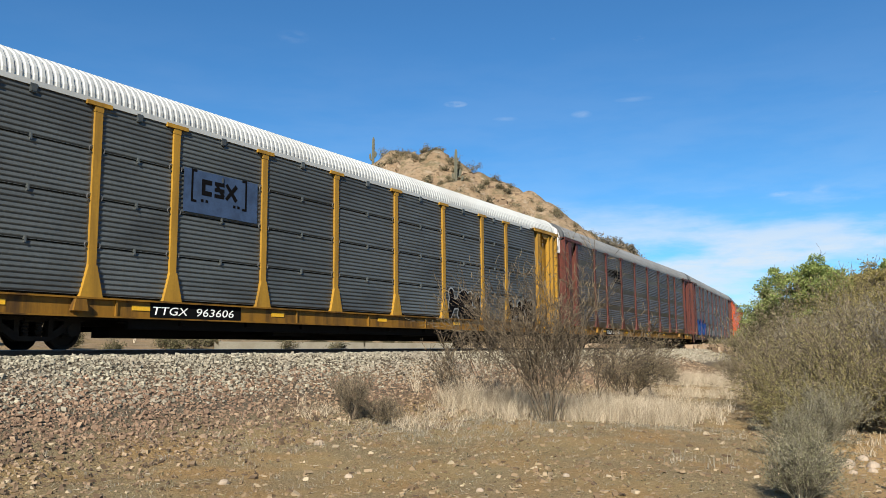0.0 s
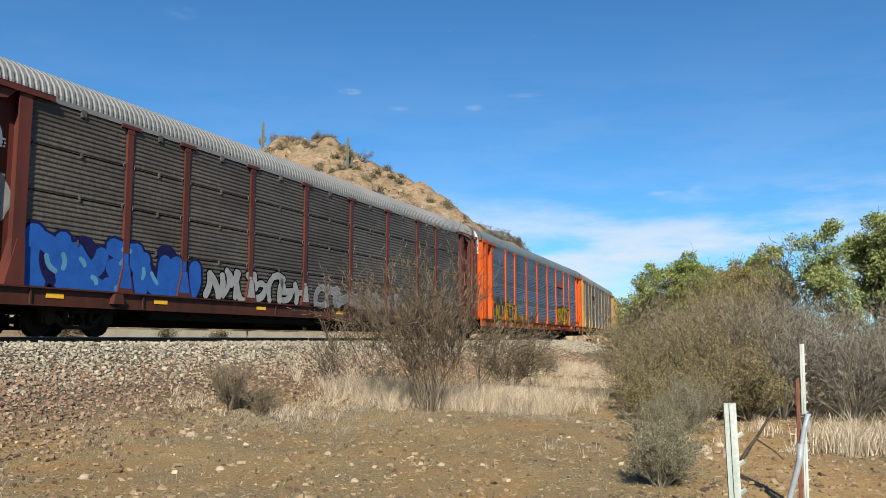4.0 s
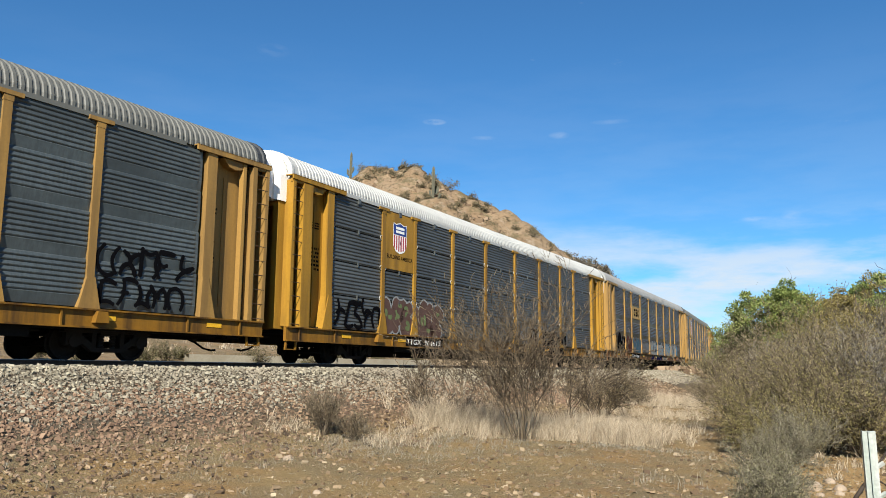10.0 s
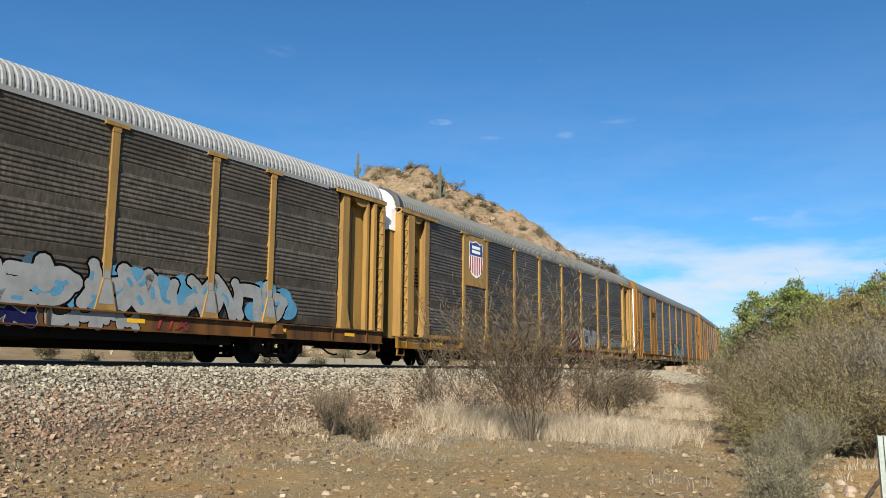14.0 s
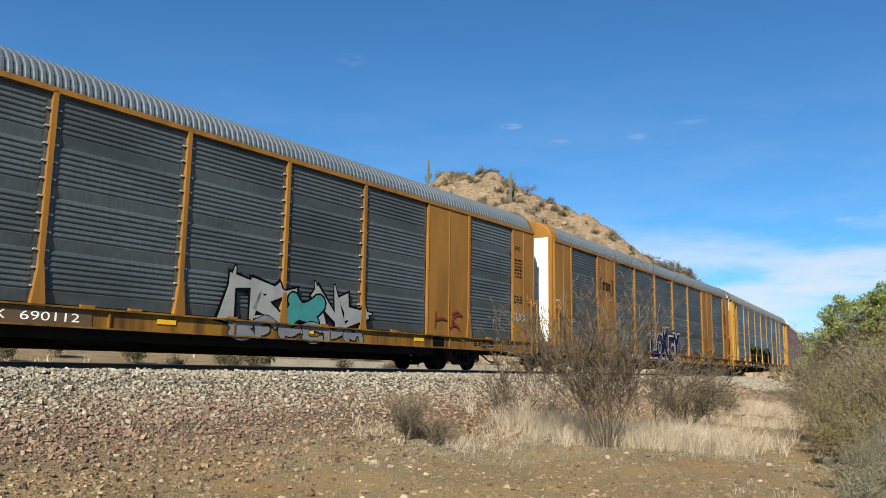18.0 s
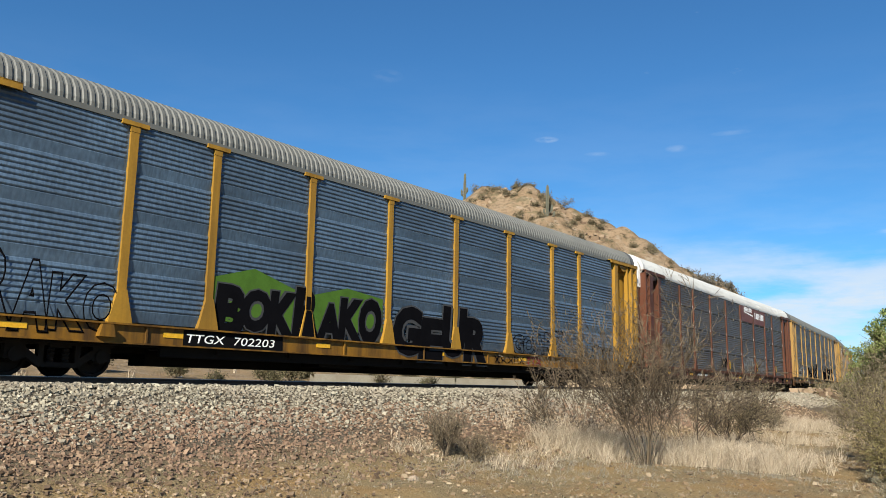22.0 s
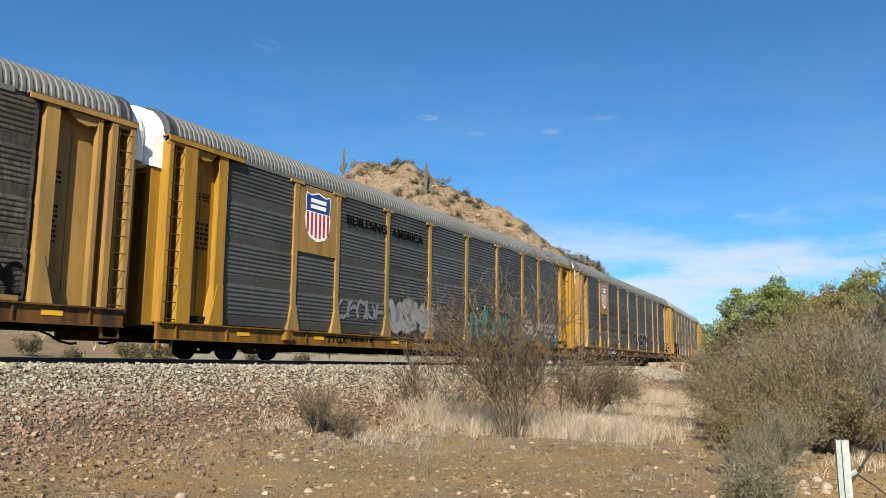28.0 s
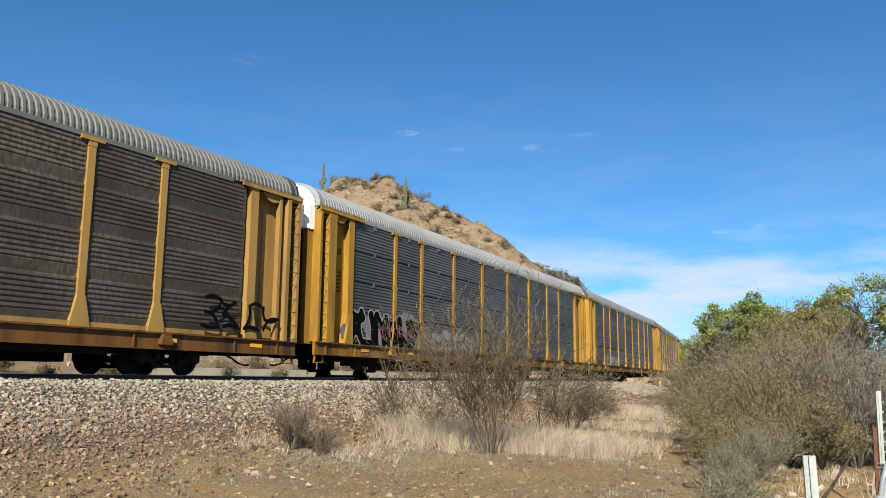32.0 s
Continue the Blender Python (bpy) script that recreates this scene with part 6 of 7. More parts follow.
        word_piece(car, "SUPER", 21.0, 1.25, 4.1, 0.72, S_WHITE, S_BLACK, halo=S_PALE, rim=0.05)
        put("graffiti_cloud", poly_mesh("graffiti_cloud", [[(20.95, 1.06), (25.3, 1.06), (25.3, 1.5), (20.95, 1.5)]], S_TEAL, -1.5315), car)
        put("lettering", text_mesh("TTX", 0.24, 1.0, 0.02, shear=0.2, material=S_RED), car, pose(19.3, -1.572, 0.70))
        graffiti(car, 6.7, 9.2, 1.3, 1.9, S_GREY, S_GREY, None, 5, 0.16, 93)
    elif n == 14:
        put("sign_panel", plate(4.72, 6.55, 3.0, 4.92, -1.545, 0.03).mesh("sign_panel", [paint("faded_yellow")]), car, label="faded yellow sign panel with a shield")
        shield(car, 5.62, 4.05, 1.12, 1.36, -1.551)
        word_piece(car, "CHECK", 13.4, 0.95, 5.4, 1.3, S_SMOKE, S_PALE)
        graffiti(car, 24.0, 26.9, 1.1, 2.1, S_BLACK, S_BLACK, None, 4, 0.06, 97, thin=True, y=-1.66)
    elif n == 15:
        graffiti(car, 1.7, 6.6, 0.95, 2.15, S_BLACK, S_PALE, S_PINK, 6, 0.3, 100, cloud=S_GREY)
        graffiti(car, 6.8, 11.8, 1.0, 1.8, S_PALE, S_GREY, None, 7, 0.34, 101)
    elif n == 16:
        graffiti(car, 4.8, 9.0, 1.0, 1.7, S_PALE, S_GREY, None, 6, 0.3, 110)


SILL_DROP = {5: 0.06, 7: 0.10, 11: 0.14, 13: 0.21, 14: 0.06}


def lower_sill(car, d):
    """Some cars ride on a lower sill: their sides reach further down."""
    k = (5.0 - SILL_HI + d) / (5.0 - SILL_HI)
    stretch = Matrix.Translation((0, 0, 5.0)) @ Matrix.Diagonal((1, 1, k, 1)) @ Matrix.Translation((0, 0, -5.0))
    tall = ("side_panel", "post", "end_post", "end_wall", "ladder", "end_door", "brake_bracket", "base_strip")
    for ob in car.children:
        kind = ob.name.split(".")[0]
        if kind in tall:
            ob.matrix_basis = stretch @ ob.matrix_basis
        elif ob.data and kind not in ("underframe", "truck", "coupler", "air_hose"):
            top = max((ob.matrix_basis @ v.co).z for v in ob.data.vertices)
            if top < SILL_HI + 0.03:
                ob.matrix_basis = Matrix.Translation((0, 0, -d)) @ ob.matrix_basis


TRAIN = []
for n_, spec_ in enumerate(CARS):
    spec_["n"] = n_
    made_ = flush_car(spec_) if spec_.get("flush") else rack_car(spec_)
    decorate(n_, made_[0])
    if n_ in SILL_DROP:
        lower_sill(made_[0], SILL_DROP[n_])
    TRAIN.append(made_)

# ---- the train's run: metres gone by at each time ----
RUN = ((0.0, -4.57), (3.0, 35.12), (6.0, 74.62), (9.0, 113.95), (11.0, 140.12), (13.0, 166.38), (16.0, 205.28), (21.0, 269.7), (23.0, 295.5), (25.0, 321.2),
       (28.0, 359.41), (30.0, 384.95), (31.0, 397.42), (32.0, 410.07))


def gone(t):
    """Metres that the train has gone at t: a smooth curve through RUN."""
    return float(np.polyval(RUN_FIT, t))


RUN_FIT = np.polyfit([a for a, b in RUN], [b for a, b in RUN], 5)


def car_pose(n, t):
    s = n * CAR_PITCH - gone(t)
    a, b = track(s + 3.8), track(s + CAR_LEN - 3.8)
    pa, pb = Vector((a[0], a[1], rail_z(s + 3.8))), Vector((b[0], b[1], rail_z(s + CAR_LEN - 3.8)))
    x = (pb - pa).normalized()
    y = Vector((0, 0, 1)).cross(x).normalized()
    m = Matrix((x, y, x.cross(y))).transposed().to_4x4()
    return Matrix.Translation(pa - 3.8 * x) @ m


def motions():
    times = np.arange(0, 32.01, 0.5)
    for n, (car, wheels) in enumerate(TRAIN):
        walk(car, [(t, car_pose(n, t)) for t in times])
    # the wheels roll while their car is in the near part of the curve
    for n, (car, wheels) in enumerate(TRAIN):
        for w in wheels:
            home = w.matrix_local.copy()
            rows = [(0.0, home)]
            turned = 0.0
            last = None
            for f in range(0, 961, 1):
                t = f / 30
                s = n * CAR_PITCH - gone(t) + (3.8 if w.parent.location.x < 10 else CAR_LEN - 3.8)
                if -2 < s < 34:
                    ang = math.degrees(gone(t) / 0.356)
                    if last is not None:
                        turned -= (ang - last)
                    last = ang
                    if t > 0:
                        rows.append((t, home @ pose(0, 0, 0, 0, turned % 360, 0)))
            if rows[-1][0] < 32:
                rows.append((32.0, rows[-1][1]))
            walk(w, rows)

# ---- plants ----
def grow(rng, base, stems, height, spread, levels=4, kids=(5, 4, 3, 3), steps=4, wiggle=0.22, lift=0.10, radius=0.02, shrink=0.55, angle=0.75, lean=(0, 0)):
    """Branches of a shrub or tree, level by level: arrays of start, end and radii, and the outermost twigs."""
    n = stems
    a = rng.uniform(0, 2 * math.pi, n)
    t = spread * np.sqrt(rng.uniform(0.02, 1, n))
    d = np.stack([np.cos(a) * np.sin(t) + lean[0], np.sin(a) * np.sin(t) + lean[1], np.cos(t)], -1)
    d /= np.linalg.norm(d, axis=1)[:, None]
    p = np.array(base)[None] + np.stack([np.cos(a), np.sin(a), np.zeros(n)], -1) * 0.06 * height * rng.uniform(0, 1, (n, 1))
    ln = height * rng.uniform(0.6, 0.85, n)
    r = np.full(n, radius) * rng.uniform(0.7, 1.2, n)
    P, Q, R0, R1, tips = [], [], [], [], []
    for lev in range(levels):
        np_, nd, nl, nr = [], [], [], []
        cur, dr = p, d
        cut = 2 if lev == levels - 1 else steps
        for j in range(cut):
            q = cur + dr * (ln / cut)[:, None]
            ra, rb = r * (1 - 0.75 * j / cut), r * (1 - 0.75 * (j + 1) / cut)
            P.append(cur), Q.append(q), R0.append(ra), R1.append(rb)
            if lev == levels - 1:
                tips.append(np.concatenate([q, dr], 1))
            elif j > 0 or lev > 0:
                k = kids[lev]
                m = rng.uniform(0, 1, (len(cur), k)) < 0.72
                i = np.nonzero(m)[0]
                if len(i):
                    u = rng.normal(size=(len(i), 3))
                    u -= (u * dr[i]).sum(1)[:, None] * dr[i]
                    u /= np.linalg.norm(u, axis=1)[:, None] + 1e-9
                    g = angle * rng.uniform(0.6, 1.25, (len(i), 1))
                    c = dr[i] * np.cos(g) + u * np.sin(g)
                    c[:, 2] += lift
                    c /= np.linalg.norm(c, axis=1)[:, None]
                    np_.append(cur[i] + (q[i] - cur[i]) * rng.uniform(0, 1, (len(i), 1)))
                    nd.append(c)
                    nl.append(ln[i] * shrink * rng.uniform(0.55, 1.1, len(i)))
                    nr.append(rb[i] * 0.62)
            dr = dr + rng.normal(size=dr.shape) * wiggle
            dr[:, 2] += lift * 0.5
            dr /= np.linalg.norm(dr, axis=1)[:, None]
            cur = q
        if lev < levels - 1:
            p, d, ln, r = np.concatenate(np_), np.concatenate(nd), np.concatenate(nl), np.concatenate(nr)
    return np.concatenate(P), np.concatenate(Q), np.concatenate(R0), np.concatenate(R1), np.concatenate(tips)


def tubes(name, P, Q, R0, R1, material, least=0.003, sides=3):
    n = len(P)
    w = Q - P
    w /= np.linalg.norm(w, axis=1)[:, None] + 1e-9
    ref = np.where(np.abs(w[:, 2:3]) < 0.9, np.array([[0, 0, 1.0]]), np.array([[1.0, 0, 0]]))
    u = np.cross(w, ref)
    u /= np.linalg.norm(u, axis=1)[:, None]
    t = np.cross(w, u)
    R0, R1 = np.maximum(R0, least), np.maximum(R1, least * 0.7)
    ring = [(math.cos(2 * math.pi * i / sides), math.sin(2 * math.pi * i / sides)) for i in range(sides)]
    # stems are tubes, the finest twigs flat blades
    big = np.maximum(R0, R1) > least * 1.6
    v = np.stack([P + (u * c + t * s) * R0[:, None] for c, s in ring] + [Q + (u * c + t * s) * R1[:, None] for c, s in ring], 1)[big]
    f = np.array([(i, (i + 1) % sides, sides + (i + 1) % sides, sides + i) for i in range(sides)])
    n = len(v)
    F = (f[None] + (np.arange(n) * 2 * sides)[:, None, None]).reshape(-1, 4)
    a = np.arange(len(P)) * 2.4
    e = (u * np.cos(a)[:, None] + t * np.sin(a)[:, None])[~big] * 1.35
    P2, Q2, A, B = P[~big], Q[~big], R0[~big][:, None], R1[~big][:, None]
    v2 = np.stack([P2 - e * A, P2 + e * A, Q2 + e * B, Q2 - e * B], 1).reshape(-1, 3)
    F2 = np.arange(len(v2)).reshape(-1, 4) + n * 2 * sides
    return raw_mesh(name, np.concatenate([v.reshape(-1, 3), v2]), np.concatenate([F, F2]), [material])


def leaves(name, rng, centres, size, material, long=1.8, spread=0.06, up=0.2):
    """Small leaves, one three-cornered blade each."""
    n = len(centres)
    c = centres + rng.normal(size=(n, 3)) * spread
    a = rng.normal(size=(n, 3))
    a[:, 2] += up
    a /= np.linalg.norm(a, axis=1)[:, None]
    b = np.cross(a, rng.normal(size=(n, 3)))
    b /= np.linalg.norm(b, axis=1)[:, None]
    nn = np.cross(a, b)
    s = (size * rng.uniform(0.6, 1.3, n))[:, None]
    v = np.stack([c, c + a * s * long * 0.8 + b * s * 0.55 + nn * s * 0.12, c + a * s * long - b * s * 0.35], 1)
    F = np.arange(n * 3).reshape(n, 3)
    return raw_mesh(name, v.reshape(-1, 3), F, [material])


BARK = mat("grey_bark", (0.0785, 0.0644, 0.0471), 0.9, 0, (0.055, 0.0432, 0.0314), 0.5, 3.0)
TWIG = island_mat("dry_twigs", [(0.0, (0.048, 0.037, 0.025)), (1.0, (0.20, 0.158, 0.104)), (0.5, (0.105, 0.082, 0.053))])
DARKTWIG = island_mat("brown_twigs", [(0.0, (0.034, 0.025, 0.016)), (1.0, (0.135, 0.102, 0.062)), (0.5, (0.072, 0.054, 0.034))])
GREYTWIG = island_mat("grey_twigs", [(0.0, (0.05464, 0.04846, 0.03828)), (1.0, (0.2044, 0.1844, 0.147)), (0.5, (0.1157, 0.1027, 0.08056))])
OLIVEGREEN = island_mat("yellow_olive_leaves", [(0.0, (0.1242, 0.1058, 0.0414)), (1.0, (0.2668, 0.2272, 0.09936)), (0.5, (0.1978, 0.1665, 0.06808))], trans=0.3)
OLIVE = island_mat("olive_brown_leaves", [(0.0, (0.135, 0.1125, 0.063)), (1.0, (0.243, 0.2034, 0.1188)), (0.5, (0.1845, 0.1539, 0.0864))], trans=0.3)
SAGETWIG = island_mat("sage_twigs", [(0.0, (0.054, 0.0468, 0.0324)), (1.0, (0.225, 0.1998, 0.1395)), (0.5, (0.126, 0.1107, 0.0765))])
SAGE = island_mat("sage_leaves", [(0.0, (0.072, 0.0666, 0.036)), (1.0, (0.243, 0.225, 0.1305)), (0.5, (0.1485, 0.1368, 0.0774))], trans=0.2)
YELLOWLEAF = island_mat("yellow_green_leaves", [(0.0, (0.11, 0.088, 0.027)), (1.0, (0.36, 0.30, 0.11)), (0.5, (0.23, 0.19, 0.065))], trans=0.35)
GREEN = island_mat("green_leaves", [(0.0, (0.080, 0.108, 0.027)), (1.0, (0.375, 0.425, 0.14)), (0.5, (0.215, 0.27, 0.077))], trans=0.45)
GREEN2 = island_mat("cottonwood_leaves", [(0.0, (0.09, 0.118, 0.033)), (1.0, (0.42, 0.45, 0.175)), (0.5, (0.25, 0.285, 0.098))], trans=0.45)
DARKLEAF = island_mat("desert_shrub_leaves", [(0.0, (0.0393, 0.0408, 0.0173)), (1.0, (0.157, 0.137, 0.0667)), (0.5, (0.0864, 0.0785, 0.0377))], trans=0.1)
HILLLEAF = island_mat("hill_shrub_leaves", [(0.0, (0.07, 0.060, 0.034)), (1.0, (0.19, 0.158, 0.092)), (0.5, (0.125, 0.104, 0.058))], trans=0.1)
GREYSTRAW = island_mat("grey_grass_blades", [(0.0, (0.11, 0.098, 0.07)), (1.0, (0.36, 0.325, 0.25)), (0.5, (0.23, 0.205, 0.152))], rough=0.85, trans=0.25)
STRAW = island_mat("dry_grass_blades", [(0.0, (0.21, 0.165, 0.108)), (1.0, (0.60, 0.51, 0.375)), (0.5, (0.42, 0.345, 0.24))], rough=0.8, trans=0.3)


def shrub(name, label, x, y, height, stems, spread, seed, leaf=None, leaf_size=0.02, leaf_n=1.0, twig=TWIG, levels=4, kids=(4, 3, 3, 2), radius=0.016, sink=0.0, cat="shrub", wiggle=0.25, least=0.003, lean=(0, 0), angle=0.75, shrink=0.55, leaf_spread=0.05, group="", fit=False, segments=6500, most_leaves=9000):
    rng = np.random.default_rng(seed)
    z = float(ground_z(x, y)) - 0.03 - sink
    top = tagged(new(name), label, cat, group)
    top.location = (x, y, z)
    P, Q, a, b, tips = grow(rng, (0, 0, 0), stems, height, spread, levels, kids, radius=radius, wiggle=wiggle, lean=lean, angle=angle, shrink=shrink)
    if fit:
        k = height / np.percentile(tips[:, 2], 98)
        P, Q, tips = P * k, Q * k, tips * k
    most = segments
    if len(P) > most:
        thick = np.argsort(-a)[:most // 3]
        rest = rng.choice(np.argsort(-a)[most // 3:], most - len(thick), replace=False)
        keep = np.concatenate([thick, rest])
        P, Q, a, b = P[keep], Q[keep], a[keep], b[keep]
    tagged(put("branchwork", tubes("branchwork", P, Q, a, b, twig, least), top), kind="stuff")
    if leaf:
        n = min(int(len(tips) * leaf_n), most_leaves)
        c = tips[rng.integers(0, len(tips), n)]
        tagged(put("foliage", leaves("foliage", rng, c[:, :3], leaf_size, leaf, spread=leaf_spread), top), kind="stuff")
    return top


def tree(name, label, x, y, height, crown, seed, leaf, leaf_size=0.14, leaf_n=3.0, trunk=0.16, spread=0.5, bark=BARK, stems=5, most=64000):
    rng = np.random.default_rng(seed)
    z = float(ground_z(x, y)) - 0.05
    top = tagged(new(name), label, "tree")
    top.location = (x, y, z)
    fork = height * 0.22
    b = Build()
    px, r = Vector((0, 0, 0)), trunk
    for i in range(4):
        q = px + Vector((rng.uniform(-0.12, 0.12), rng.uniform(-0.12, 0.12), fork / 4))
        b.rod(px, q, r, 9, r * 0.9)
        px, r = q, r * 0.9
    put("trunk", b.mesh("trunk", [bark], True), top)
    P, Q, a, c, tips = grow(rng, tuple(px), stems, height * 0.62, spread, 4, (3, 3, 3, 2), radius=trunk * 0.6, wiggle=0.2, lift=0.06, shrink=0.6, angle=0.8)
    # set the crown to its height and width
    k = (height - fork) / (np.percentile(tips[:, 2], 99) - fork)
    w = crown / 2 / np.percentile(np.hypot(tips[:, 0], tips[:, 1]), 95)
    for A in (P, Q, tips):
        A[:, 2] = fork + (A[:, 2] - fork) * k
        A[:, :2] *= w
    tagged(put("branchwork", tubes("branchwork", P, Q, a, c, bark, 0.008), top), kind="stuff")
    n = min(int(len(tips) * leaf_n), most)
    clumps = tips[rng.choice(len(tips), min(240, len(tips)), replace=False)][:, :3]
    way = rng.normal(size=(n, 3))
    way /= np.linalg.norm(way, axis=1)[:, None]
    which = rng.integers(0, len(clumps), n)
    size = (0.055 * crown + 0.16) * rng.uniform(0.6, 1.35, len(clumps))
    pts = clumps[which] + way * (size[which] * rng.uniform(0.25, 1, n) ** 0.5)[:, None] * np.array([1.15, 1.15, 0.75])
    tagged(put("crown", leaves("crown", rng, pts, leaf_size, leaf, 1.3, 0.04, 0.0), top), kind="stuff")
    return top


def saguaro(x, y, height, arms, seed, z=None):
    rng = np.random.default_rng(seed)
    skin = mat("saguaro_skin", (0.082, 0.082, 0.054), 0.8, 0, (0.0707, 0.0628, 0.0393), 0.5, 1.0)
    z = float(ground_z(x, y)) - 0.2 if z is None else z
    top = tagged(new("saguaro"), "tall ribbed saguaro cactus on the rocky hill", "cactus", "saguaros on the hill")
    top.location = (x, y, z)

    def column(pts, r, name):
        n = 24
        rows = []
        for i, (p, k) in enumerate(pts):
            rows.append([(p[0] + r * k * (1 + 0.12 * math.cos(12 * 2 * math.pi * j / n)) * math.cos(2 * math.pi * j / n), p[1] + r * k * (1 + 0.12 * math.cos(12 * 2 * math.pi * j / n)) * math.sin(2 * math.pi * j / n), p[2]) for j in range(n)])
        v, f = loft(rows, True)
        f.append(tuple(range((len(rows) - 1) * n, len(rows) * n)))
        bb = Build()
        bb.add(v, f)
        put(name, bb.mesh(name, [skin]), top)

    column([((0, 0, 0), 0.8), ((0, 0, height * 0.3), 1.0), ((0.02, 0, height * 0.7), 1.0), ((0.03, 0, height * 0.93), 0.85), ((0.03, 0, height * 0.98), 0.55), ((0.03, 0, height), 0.15)], 0.165, "stem")
    for dx, z0, z1 in arms:
        s = 1 if dx > 0 else -1
        column([((s * 0.15, 0, z0), 0.7), ((dx * 0.6, 0, z0 + 0.05), 0.9), ((dx * 0.95, 0, z0 + 0.3), 1.0), ((dx, 0, z0 + 0.7), 1.0), ((dx, 0, z1 - 0.2), 0.9), ((dx, 0, z1), 0.2)], 0.125, "arm")


def grass_patch(name, label, spots, seed, count=26, width=0.006, mat_=None, lean=0.55):
    """Bunches of dry grass: spots are (x, y, spread, bunches, height)."""
    rng = np.random.default_rng(seed)
    X, H = [], []
    for x, y, sp, k, h in spots:
        cx, cy = x + rng.normal(size=k) * sp, y + rng.normal(size=k) * sp
        for a, b in zip(cx, cy):
            m = int(count * rng.uniform(0.6, 1.3))
            X.append(np.stack([a + rng.normal(size=m) * 0.06, b + rng.normal(size=m) * 0.06], -1))
            H.append(np.full(m, h) * rng.uniform(0.35, 1.15, m) * rng.uniform(0.45, 1.15))
    X, H = np.concatenate(X), np.concatenate(H)
    n = len(X)
    base = np.stack([X[:, 0], X[:, 1], ground_z(X[:, 0], X[:, 1]) - 0.02], -1)
    a = rng.uniform(0, 6.28, n)
    out = np.stack([np.cos(a), np.sin(a), np.zeros(n)], -1)
    side = np.stack([-np.sin(a + 1.1), np.cos(a + 1.1), np.zeros(n)], -1)
    t = rng.uniform(0.05, lean, n)[:, None]
    w = (width * rng.uniform(0.6, 1.4, n))[:, None]
    hh = H[:, None]
    mid = base + out * hh * t * 0.45 + np.array([0, 0, 1.0]) * hh * 0.6
    tip = base + out * hh * t * 1.15 + np.array([0, 0, 1.0]) * hh * (1 - 0.25 * t)
    v = np.stack([base - side * w, base + side * w, mid + side * w * 0.7, mid - side * w * 0.7, tip + side * w * 0.25, tip - side * w * 0.25], 1)
    F = (np.array([(0, 1, 2, 3), (3, 2, 4, 5)])[None] + (np.arange(n) * 6)[:, None, None]).reshape(-1, 4)
    tagged(new(name, raw_mesh(name, v.reshape(-1, 3), F, [mat_ or STRAW])), label, "grass", kind="stuff")


def straws(name, label, seed):
    """Bits of straw and twig lying flat."""
    rng = np.random.default_rng(seed)
    n = 9000
    x, y = rng.uniform(-11, 12, n), 6.5 + 18 * rng.uniform(0, 1, n) ** 1.4
    s, d = track_coords(x, y)
    x, y = x[d > 5.6], y[d > 5.6]
    n = len(x)
    a, ln = rng.uniform(0, 6.28, n), rng.uniform(0.02, 0.09, n)
    dx, dy = np.cos(a) * ln, np.sin(a) * ln
    P = np.stack([x, y, ground_z(x, y) + rng.uniform(0.004, 0.03, n)], -1)
    Q = np.stack([x + dx, y + dy, ground_z(x + dx, y + dy) + rng.uniform(0.004, 0.05, n)], -1)
    r = rng.uniform(0.0015, 0.0032, n)
    tagged(new(name, tubes(name, P, Q, r, r * 0.7, GREYSTRAW, 0.0015)), label, "litter", kind="stuff")


